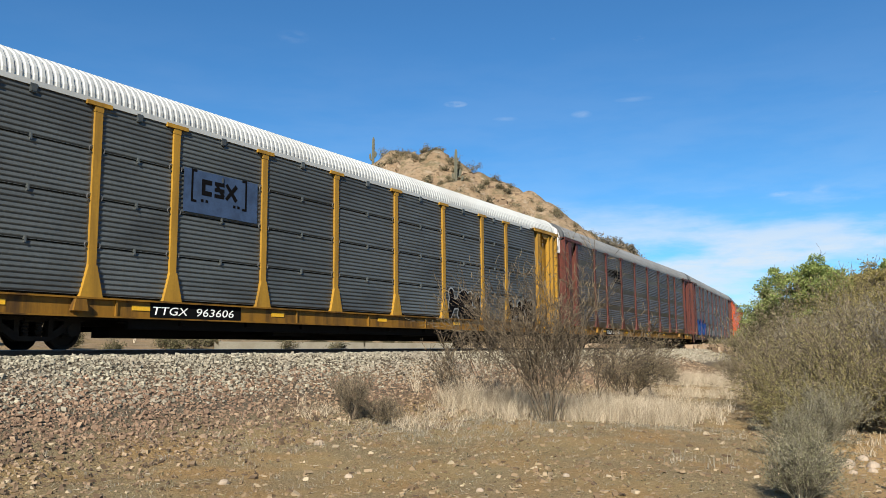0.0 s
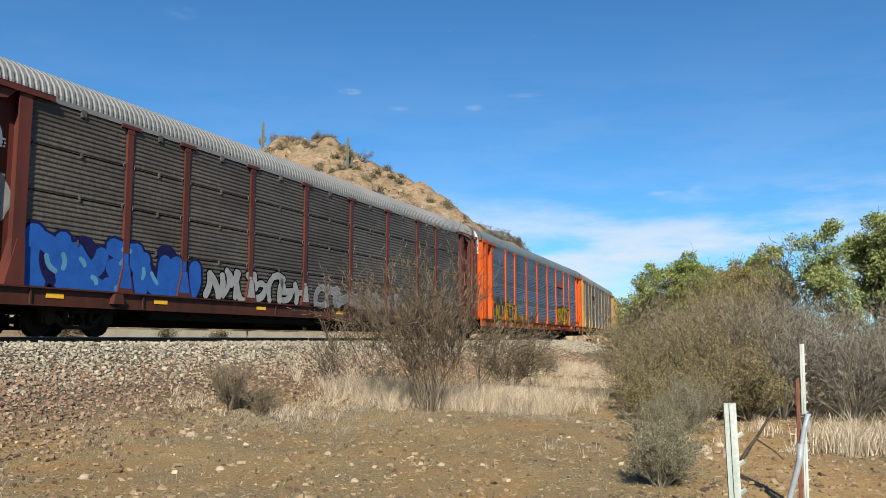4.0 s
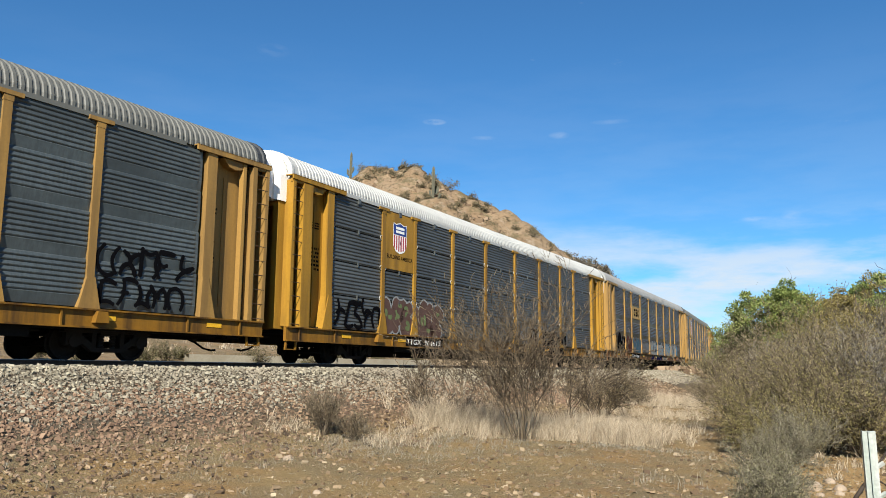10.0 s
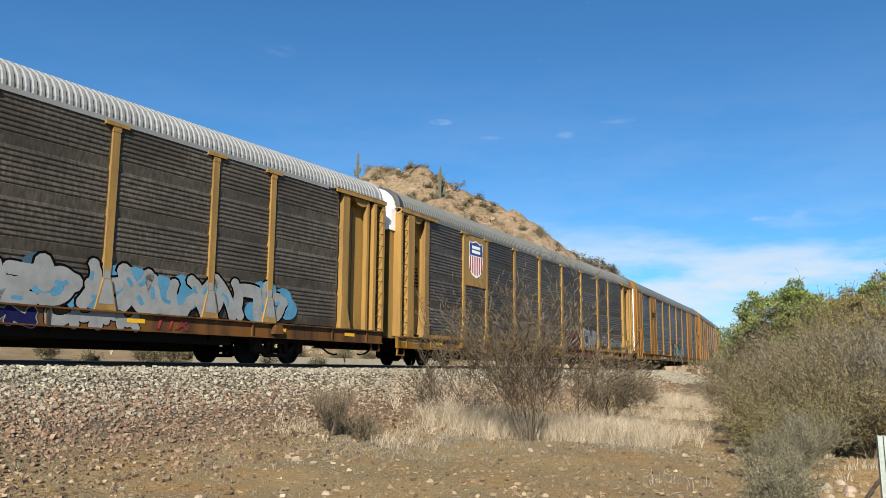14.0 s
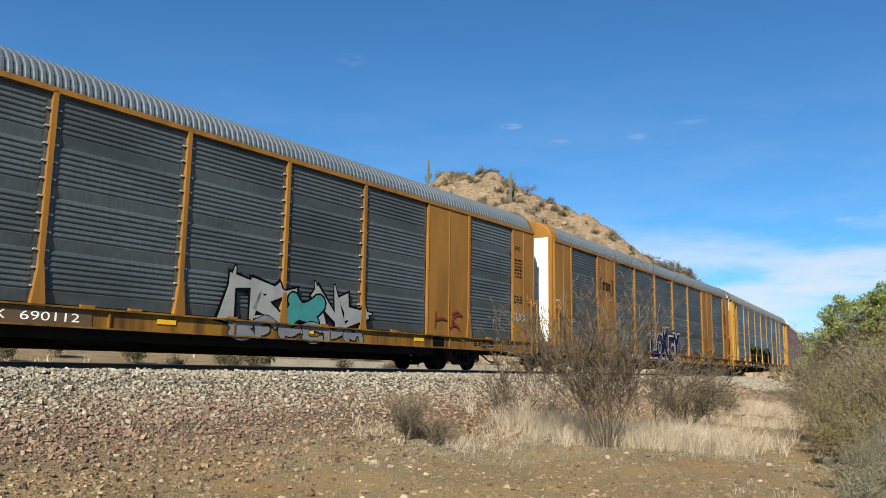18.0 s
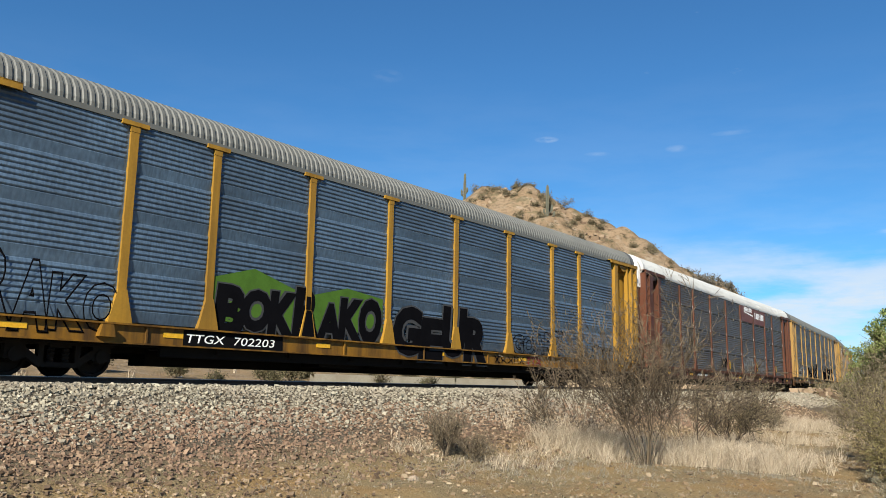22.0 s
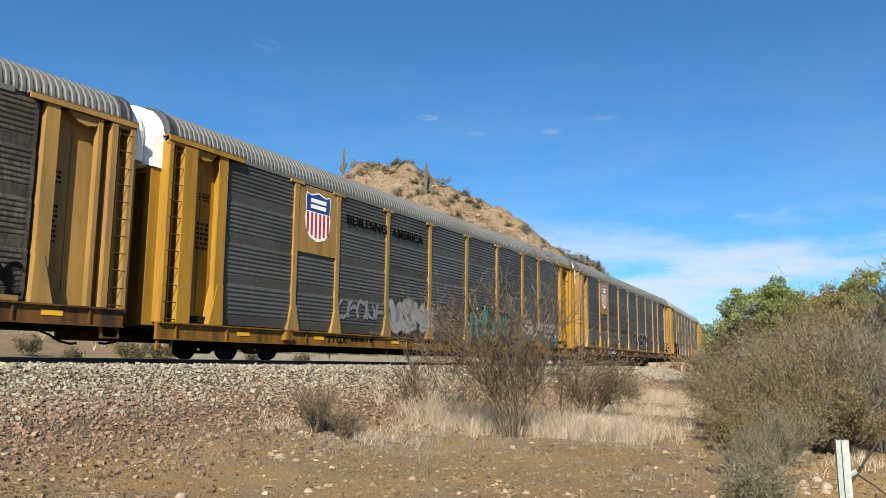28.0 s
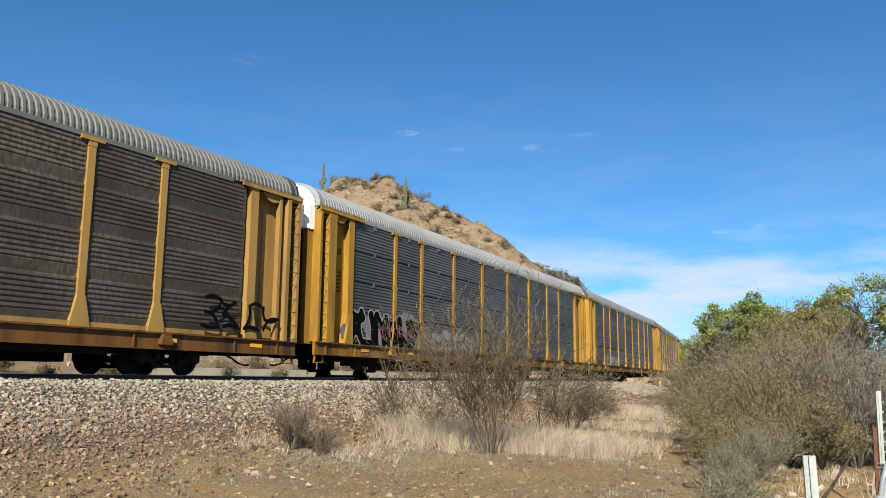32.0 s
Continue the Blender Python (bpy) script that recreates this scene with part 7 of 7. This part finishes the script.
def make_plants():
    # the group of bare bushes beside the track
    shrub("desert_bush", "tall bare thorn bush with fine grey-brown twigs in dry grass", 2.1, 16.1, 3.2, 30, 0.50, 1, OLIVE, 0.014, 0.3, kids=(3, 2, 1, 1), radius=0.0095, least=0.004, shrink=0.52, twig=DARKTWIG, angle=0.62, wiggle=0.24, fit=True, segments=14000)
    shrub("desert_bush", "tall thin bare bush on the embankment", 1.1, 20.4, 2.9, 8, 0.62, 2, OLIVE, 0.016, 0.12, kids=(2, 2, 1, 1), least=0.005, shrink=0.5, angle=0.5, wiggle=0.16, lean=(-0.15, 0), twig=DARKTWIG, radius=0.011, segments=3000, fit=True)
    shrub("desert_bush", "bare bush with twigs arching towards the rails", 0.6, 19.7, 1.8, 6, 0.55, 3, OLIVE, 0.016, 0.12, kids=(2, 2, 1, 1), wiggle=0.2, least=0.0055, lean=(-0.8, -0.1), angle=0.55, twig=DARKTWIG, radius=0.011, segments=2000, fit=True)
    shrub("desert_bush", "brown twiggy bush behind the tall one", 3.7, 20.3, 2.6, 13, 0.60, 4, OLIVE, 0.016, 0.12, kids=(2, 2, 1, 1), least=0.005, shrink=0.5, angle=0.5, wiggle=0.16, twig=DARKTWIG, radius=0.011, segments=5000, fit=True)
    shrub("desert_bush", "low dense brown bush at the edge of the grass", 5.3, 23.0, 1.95, 24, 0.75, 5, OLIVE, 0.018, 1.2, kids=(3, 2, 2, 1), least=0.0055, angle=0.55, twig=DARKTWIG, radius=0.011, fit=True)
    shrub("desert_bush", "small dry bush at the foot of the ballast", -1.75, 15.4, 0.92, 30, 0.55, 6, OLIVE, 0.010, 0.5, kids=(2, 2, 1, 1), radius=0.006, least=0.003, angle=0.45, wiggle=0.14, fit=True)
    shrub("desert_bush", "small dry bush at the foot of the ballast", -1.2, 15.35, 0.55, 18, 0.7, 9, OLIVE, 0.010, 0.4, kids=(2, 2, 1, 1), radius=0.005, least=0.003, angle=0.5, fit=True)
    shrub("desert_bush", "small grey bush beside the trail", 12.3, 33.9, 1.1, 14, 0.7, 7, OLIVE, 0.02, 0.5, kids=(3, 2, 1, 1), radius=0.01, least=0.006, fit=True)
    shrub("desert_bush", "small dry bush in the grass", 8.6, 31.0, 0.9, 12, 0.8, 8, OLIVE, 0.02, 0.5, kids=(3, 2, 1, 1), radius=0.01, least=0.006, fit=True)
    # the thicket beside the trail
    g = "shrubs of the thicket"
    for i, (x, y, h, ln, st) in enumerate(((8.6, 16.8, 2.15, 1.1, 22), (9.2, 17.2, 2.6, 1.0, 22), (8.0, 15.7, 1.5, 1.2, 20), (8.3, 14.9, 1.45, 1.1, 18), (8.1, 18.3, 1.9, 1.0, 18), (9.7, 18.8, 2.7, 0.9, 20),
                                           (7.2, 17.2, 1.15, 1.0, 20), (6.6, 15.9, 0.75, 1.0, 20), (7.1, 15.0, 0.95, 1.0, 20), (8.7, 20.6, 2.2, 0.9, 18))):
        shrub("thicket_shrub", "olive-brown desert shrub with fine leafy twigs", x, y, h, st, 0.75, 20 + i, OLIVEGREEN, 0.022, ln * 6.0, kids=(3, 3, 2, 1), group=g, leaf_spread=0.06, least=0.005, angle=0.6, wiggle=0.2, fit=True)
    for i, (x, y, h, st) in enumerate(((9.6, 16.0, 2.3, 22), (10.7, 17.0, 2.6, 22), (10.7, 15.2, 2.1, 22), (12.6, 18.6, 2.6, 20), (11.9, 15.6, 2.2, 22), (13.9, 17.0, 2.4, 20), (10.6, 19.8, 2.8, 20))):
        shrub("thicket_shrub", "leafless grey desert shrub with tangled twigs", x, y, h, st, 0.85, 40 + i, OLIVE, 0.022, 0.6, twig=GREYTWIG, kids=(3, 3, 2, 1), most_leaves=2500, group=g, least=0.0045, angle=0.6, wiggle=0.2, fit=True)
    for x, y, h, st, seed in ((3.7, 8.5, 0.62, 60, 60), (4.3, 9.6, 0.52, 40, 63), (5.0, 11.6, 0.7, 36, 61), (5.9, 12.9, 0.75, 32, 64), (6.5, 13.6, 0.9, 30, 62)):
        shrub("sage_shrub", "feathery grey-green shrub beside the trail", x, y, h, st, 0.85, seed, SAGE, 0.011, 0.8, kids=(2, 2, 2, 1), radius=0.006, twig=SAGETWIG, leaf_spread=0.025, least=0.003, angle=0.5, wiggle=0.2, fit=True)
    # trees behind
    tree("mesquite_tree", "rounded bright green mesquite tree behind the thicket", 25.7, 54.0, 7.1, 6.0, 70, GREEN, 0.125, 60.0, spread=0.95, stems=9)
    tree("mesquite_tree", "dark green mesquite tree at the bend of the track", 25.8, 60.6, 6.0, 5.4, 71, GREEN2, 0.125, 50.0, spread=1.05, stems=8)
    tree("mesquite_tree", "yellow-green mesquite tree behind the thicket", 25.2, 45.4, 6.0, 4.6, 72, YELLOWLEAF, 0.10, 50.0, spread=0.9, stems=8)
    tree("mesquite_tree", "green mesquite tree behind the thicket", 29.4, 52.0, 7.2, 4.4, 77, GREEN, 0.12, 50.0, spread=0.9, stems=8)
    tree("mesquite_tree", "pale green tree far down the track", 35.2, 79.0, 4.6, 5.6, 73, GREEN, 0.16, 14.0, spread=1.0, stems=7, most=16000)
    tree("mesquite_tree", "pale green tree far down the track", 40.5, 86.0, 5.2, 5.5, 74, GREEN, 0.16, 12.0, spread=1.0, stems=6, most=16000)
    tree("cottonwood_tree", "tall leafy cottonwood with light green leaves", 23.6, 32.0, 6.9, 5.6, 75, GREEN2, 0.10, 60.0, spread=0.75, stems=9)
    tree("cottonwood_tree", "tall leafy cottonwood with light green leaves", 27.6, 33.0, 7.3, 6.4, 76, GREEN2, 0.105, 60.0, spread=0.8, stems=9)
    shrub("brown_tree", "olive-brown bushy tree with sparse leaves", 19.6, 38.0, 4.9, 18, 0.8, 80, YELLOWLEAF, 0.05, 7.0, most_leaves=18000, kids=(3, 3, 2, 1), radius=0.05, least=0.009, cat="tree", leaf_spread=0.15, fit=True)
    shrub("brown_tree", "olive-brown bushy tree with sparse leaves", 16.6, 36.5, 3.5, 16, 0.85, 81, OLIVE, 0.05, 6.0, most_leaves=14000, kids=(3, 3, 2, 1), radius=0.05, least=0.009, cat="tree", leaf_spread=0.15, fit=True)
    shrub("brown_tree", "grey bare tree beside the cottonwood", 22.0, 36.9, 5.4, 7, 0.22, 82, OLIVE, 0.04, 0.3, twig=GREYTWIG, kids=(3, 3, 2, 1), radius=0.05, least=0.009, cat="tree", angle=0.5, fit=True)
    for i, (x, y, h) in enumerate(((15.5, 25.0, 2.7), (18.5, 27.0, 3.0), (21.5, 24.5, 3.0), (17.0, 22.0, 2.6), (13.8, 23.5, 2.8), (24.5, 27.5, 3.2), (20.0, 20.5, 2.7), (13.6, 29.0, 2.8), (16.6, 31.0, 3.4))):
        shrub("thicket_shrub", "grey-brown leafless shrub deep in the thicket", x, y, h, 20, 0.9, 90 + i, OLIVE, 0.045, 1.6, twig=GREYTWIG, kids=(3, 3, 2, 1), segments=5000, most_leaves=2500, group=g, least=0.006, radius=0.026, angle=0.6, fit=True)
    for i, (x, y, h) in enumerate(((22.8, 57.4, 2.5), (24.0, 59.5, 2.6), (21.8, 55.0, 1.6))):
        shrub("thicket_shrub", "grey-brown bush at the bend of the track", x, y, h, 12, 0.9, 110 + i, DARKLEAF, 0.06, 2.4, kids=(3, 2, 2, 1), group=g, least=0.012, radius=0.03, leaf_spread=0.15, fit=True)
    # hill
    saguaro(-9.3, 102.0, 4.5, ((-0.38, 1.3, 2.3), (0.34, 1.7, 2.6)), 1)
    saguaro(1.45, 92.6, 4.4, ((0.55, 0.9, 2.0), (-0.38, 0.7, 1.5), (0.8, 0.3, 1.2)), 2)
    saguaro(54.0, 139.0, 6.0, ((0.6, 2.4, 4.2),), 3)
    rng = np.random.default_rng(200)
    spots = [(-7.4, 101.6, 1.7), (-10.4, 102.4, 1.3), (-5.0, 101.0, 1.1), (-2.2, 99.9, 1.1), (3.1, 96.6, 1.8), (-4.2, 98.6, 1.5), (-6.6, 98.5, 1.5), (-1.2, 99.4, 0.7), (6.4, 96.0, 0.9), (8.0, 95.0, 0.7), (-2.6, 97.0, 0.9), (-3.5, 98.0, 0.8), (-0.4, 99.5, 0.7)]
    for i in range(170):
        x = rng.uniform(-12, 26)
        spots.append((x, float(np.interp(x, [r[0] for r in RIDGE], [r[1] for r in RIDGE])) - rng.uniform(0.5, 26), rng.uniform(0.45, 1.5)))
    for i in range(55):
        x = rng.uniform(-8, 26)
        spots.append((x, float(np.interp(x, [r[0] for r in RIDGE], [r[1] for r in RIDGE])) - rng.uniform(0.3, 8), rng.uniform(0.4, 0.95)))
    for i, (x, y, h) in enumerate(spots):
        shrub("hill_shrub", "dry olive desert shrub on the rocky hill", x, y, h, 7, 1.05, 210 + i, HILLLEAF, 0.085, 6.0, levels=3, kids=(3, 2, 2), group="shrubs on the hill", segments=160, most_leaves=600, least=0.014, radius=0.03, leaf_spread=0.14)
    for i, (x, y, h) in enumerate(((17.4, 86.8, 2.2), (19.2, 88.0, 1.7), (23.4, 91.5, 2.3), (25.2, 92.5, 2.3), (26.4, 93.6, 1.9), (27.6, 94.5, 2.4), (30.5, 98.0, 2.1), (34.5, 104.0, 2.3), (40.0, 111.0, 2.5), (21.0, 89.5, 1.5))):
        shrub("bare_tree", "leafless grey tree on the ridge", x, y, h, 7, 0.8, 320 + i, HILLLEAF, 0.05, 0.35, twig=GREYTWIG, levels=4, kids=(3, 2, 2, 1), cat="tree", least=0.018, radius=0.05)
    # dry grass
    grass_patch("dry_grass", "tall pale dry bunch grass round the bushes",
                [(2.8, 16.3, 0.28, 34, 0.46), (3.5, 16.9, 0.38, 66, 0.60), (4.3, 17.6, 0.48, 84, 0.56), (5.2, 18.6, 0.5, 66, 0.46), (4.9, 19.6, 0.6, 60, 0.46), (1.3, 16.9, 0.35, 30, 0.55), (0.9, 18.6, 0.55, 80, 0.72),
                 (1.9, 18.4, 0.6, 70, 0.66), (0.1, 16.7, 0.5, 16, 0.30), (-0.6, 15.5, 0.4, 16, 0.28), (3.6, 20.4, 0.8, 80, 0.55), (5.6, 22.2, 0.8, 70, 0.42), (7.5, 26.5, 1.3, 90, 0.42), (9.6, 32.0, 1.2, 110, 0.6),
                 (12.2, 36.5, 1.3, 80, 0.42), (-2.2, 15.2, 0.4, 14, 0.24)], 5, count=34, width=0.0040, lean=0.9)
    grass_patch("grey_grass", "thin greyish dead grass trodden into the earth",
                [(0.2, 15.9, 0.9, 120, 0.16), (-0.9, 14.9, 0.7, 90, 0.16), (1.6, 14.9, 0.9, 110, 0.12), (3.8, 15.8, 0.8, 90, 0.12), (-2.6, 14.2, 0.8, 60, 0.10)], 15, count=16, width=0.0035, lean=1.3, mat_=GREYSTRAW)
    grass_patch("thicket_grass", "tall pale grass under the fence and the thicket",
                [(7.4, 10.7, 0.32, 34, 0.42), (8.0, 10.3, 0.3, 24, 0.40), (8.3, 11.5, 0.45, 36, 0.42), (9.4, 12.8, 0.6, 24, 0.42), (6.6, 13.4, 0.5, 10, 0.22), (8.3, 10.0, 0.45, 40, 0.36), (7.6, 13.0, 0.5, 8, 0.26), (5.6, 13.0, 0.4, 8, 0.2)], 6)
    grass_patch("sparse_grass", "short dry tufts scattered over the earth",
                [(-3.0, 13.0, 2.2, 130, 0.08), (1.0, 12.5, 2.4, 120, 0.07), (-5.5, 11.5, 2.0, 120, 0.08), (0.5, 9.5, 2.6, 90, 0.05), (4.5, 14.5, 1.4, 60, 0.10), (7.5, 22, 2.0, 160, 0.2), (3.2, 11.2, 0.4, 10, 0.18),
                 (-4.6, 13.2, 1.2, 70, 0.12), (-4.2, 11.2, 1.3, 40, 0.10), (-1.6, 11.6, 1.2, 30, 0.12)], 7, count=12, width=0.0035, mat_=GREYSTRAW)
    straws("straw_litter", "dead straw and twigs lying on the earth", 9)
    # grass and brush beyond the track
    spots = []
    for i in range(60):
        s, d = rng.uniform(-4, 60), -rng.uniform(5.5, 20)
        p = track(s, d)
        spots.append((p[0], p[1], 0.9, 10, 0.35))
    grass_patch("far_grass", "dry grass beyond the track", spots, 8, count=14, width=0.012)
    for i in range(28):
        s = -4 + i * 1.5
        p = track(s + rng.uniform(-1, 1), -rng.uniform(4.6, 9))
        shrub("desert_bush", "low green-brown bush beyond the track", p[0], p[1], float(rng.uniform(0.45, 0.95)), 9, 0.8, 400 + i, DARKLEAF, 0.035, 1.0, levels=3, kids=(4, 3, 3), radius=0.012)


def make_hill_rocks():
    rng = np.random.default_rng(31)
    rock = island_mat("hill_rock", [(0.0, (0.10, 0.066, 0.04)), (1.0, (0.30, 0.225, 0.15)), (0.5, (0.20, 0.14, 0.085))], bump=0.4)
    n = 4200
    x = rng.uniform(-16, 40, n)
    y = np.interp(x, [r[0] for r in RIDGE], [r[1] for r in RIDGE]) - rng.uniform(-1, 32, n)
    size = 0.12 + 0.6 * rng.uniform(0, 1, n) ** 4
    c = np.stack([x, y, ground_z(x, y) + size * 0.05 + 0.1], -1)
    tagged(new("hill_rocks", stones_mesh("hill_rocks", c, size * 1.3, rng, rock, 0.8)), "weathered tan rocks strewn over the hillside", "rocks", kind="stuff")


# ---- fence by the camera, concrete kerb beyond the track ----
def make_fence():
    zinc = mat("white_steel_post", (0.361, 0.377, 0.353), 0.5, 0.2, (0.157, 0.212, 0.165), 0.7, 5.0, streak=True)
    rust = mat("rusty_steel", (0.133, 0.0471, 0.0236), 0.9, 0.2, (0.0628, 0.0236, 0.0157), 0.6, 6.0)
    pipe_m = mat("grey_plastic_pipe", (0.212, 0.235, 0.251), 0.5, 0, (0.141, 0.141, 0.126), 0.5, 3.0)
    wire_m = mat("fence_wire", (0.126, 0.102, 0.0864), 0.6, 0.6)

    def channel(x, y, h, w, lean, turn, name_label):
        t = tagged(new("fence_post"), name_label, "fence post")
        t.matrix_world = pose(x, y, float(ground_z(x, y)) - 0.15, lean[0], lean[1], turn)
        b = Build()
        k = w / 2
        b.box(-k, k, -0.004, 0.004, 0, h)
        b.box(-k * 0.15, k * 0.5, -0.012, -0.004, 0, h)
        b.box(-k, -k + 0.006, 0.004, 0.03, 0, h)
        b.box(k - 0.006, k, 0.004, 0.03, 0, h)
        b.box(-0.006, 0.006, 0.004, 0.022, 0, h)
        put("channel", b.mesh("channel", [zinc]), t)
        for i in range(int(h / 0.09)):
            put("stud", shared("stud", lambda: Build().rod((0, 0, -0.008), (0.018, 0, 0.004), 0.008, 6).mesh("stud")), t, pose(k, 0.012, h - 0.1 - i * 0.09), mats=[zinc])
        return t

    channel(1.45, 2.51, 1.555, 0.038, (0, -1.0), -22, "white-painted steel fence post with studs")
    b_post = channel(4.57, 7.17, 1.755, 0.040, (0, 1.0), -25, "slim pale steel fence post with rusty splint and plastic pipe")
    put("rusty_splint", Build().box(-0.068, -0.036, -0.03, 0.01, 0.1, 1.42).mesh("rusty_splint", [rust]), b_post)
    put("pipe", pipe_mesh([(-0.22, -0.06, 0.05), (-0.13, -0.06, 0.40), (-0.06, -0.06, 0.66), (-0.045, -0.06, 0.82)], 0.029, 0.023, pipe_m), b_post, label="bent grey plastic pipe with an open end")
    put("upper_pipe", pipe_mesh([(-0.035, -0.05, 0.82), (-0.01, -0.05, 0.96), (0.03, -0.05, 1.10)], 0.024, 0.018, pipe_m), b_post)
    branch = tagged(new("dead_branch"), "dark dead branch leaning in the dry grass by the fence", "branch")
    x, y = 5.55, 10.25
    branch.location = (x, y, float(ground_z(x, y)) - 0.03)
    bb = Build()
    pts = [(0, 0, 0), (0.14, 0.02, 0.17), (0.30, 0.05, 0.33), (0.44, 0.06, 0.52), (0.60, 0.09, 0.70)]
    for k, (p, q) in enumerate(zip(pts, pts[1:])):
        bb.rod(p, q, 0.028 - 0.004 * k, 7, 0.024 - 0.004 * k)
    bb.rod((0.28, 0.05, 0.30), (0.46, -0.05, 0.16), 0.014, 6, 0.008)
    bb.rod((0.46, -0.05, 0.16), (0.60, -0.12, 0.02), 0.012, 6, 0.007)
    put("limb", bb.mesh("limb", [mat("dead_wood", (0.030, 0.020, 0.013), 0.9, 0, (0.06, 0.045, 0.03), 0.4, 3.0)], True), branch)
    rng = np.random.default_rng(77)
    pale = mat("pale_boulder", (0.29, 0.23, 0.165), 0.9, 0, (0.26, 0.19, 0.12), 0.6, 6.0, bump=0.5, bump_scale=25)
    for x, y, r in ((5.35, 10.9, 0.15), (5.75, 10.95, 0.10), (5.5, 10.5, 0.07), (5.15, 10.3, 0.06), (4.25, 10.6, 0.08), (5.95, 11.6, 0.09), (-1.95, 12.6, 0.09), (-2.6, 9.6, 0.07), (0.4, 9.4, 0.05), (1.5, 10.1, 0.05), (-1.2, 10.2, 0.06)):
        bb = Build()
        n, rows = 9, []
        for j, (k, h) in enumerate(((0.85, -0.35), (1.0, 0.0), (0.86, 0.38), (0.5, 0.62), (0.1, 0.68))):
            rows.append([(r * k * rng.uniform(0.82, 1.15) * math.cos(6.283 * i / n), r * k * rng.uniform(0.7, 1.0) * math.sin(6.283 * i / n), r * h * rng.uniform(0.85, 1.1)) for i in range(n)])
        v, f = loft(rows, True)
        bb.add(v, f + [tuple(range(4 * n, 5 * n))])
        stone = tagged(new("stone", bb.mesh("stone", [pale])), "pale weathered stone lying on the dry earth", "stone", "loose stones on the earth")
        stone.matrix_world = pose(x, y, float(ground_z(x, y)) + r * 0.1, 0, 0, float(rng.uniform(0, 360)))
    w = Build()
    w.rod((-0.05, -0.03, 1.06), (0.06, -0.035, 1.08), 0.006, 5)
    w.rod((-0.05, -0.03, 1.10), (0.06, -0.035, 1.09), 0.006, 5)
    put("tie_wire", w.mesh("tie_wire", [wire_m]), b_post)


def pipe_mesh(pts, r, inner, material):
    b = Build()
    n = 12
    rows = []
    for p in pts:
        rows.append([(p[0] + r * math.cos(2 * math.pi * j / n), p[1] + r * math.sin(2 * math.pi * j / n), p[2]) for j in range(n)])
    p = pts[-1]
    rows.append([(p[0] + inner * math.cos(2 * math.pi * j / n), p[1] + inner * math.sin(2 * math.pi * j / n), p[2]) for j in range(n)])
    rows.append([(p[0] + inner * math.cos(2 * math.pi * j / n), p[1] + inner * math.sin(2 * math.pi * j / n), p[2] - 0.12) for j in range(n)])
    v, f = loft(rows, True)
    b.add(v, f)
    return b.mesh("pipe", [material], True)


make_plants()
make_hill_rocks()
make_fence()

make_stones()
motions()
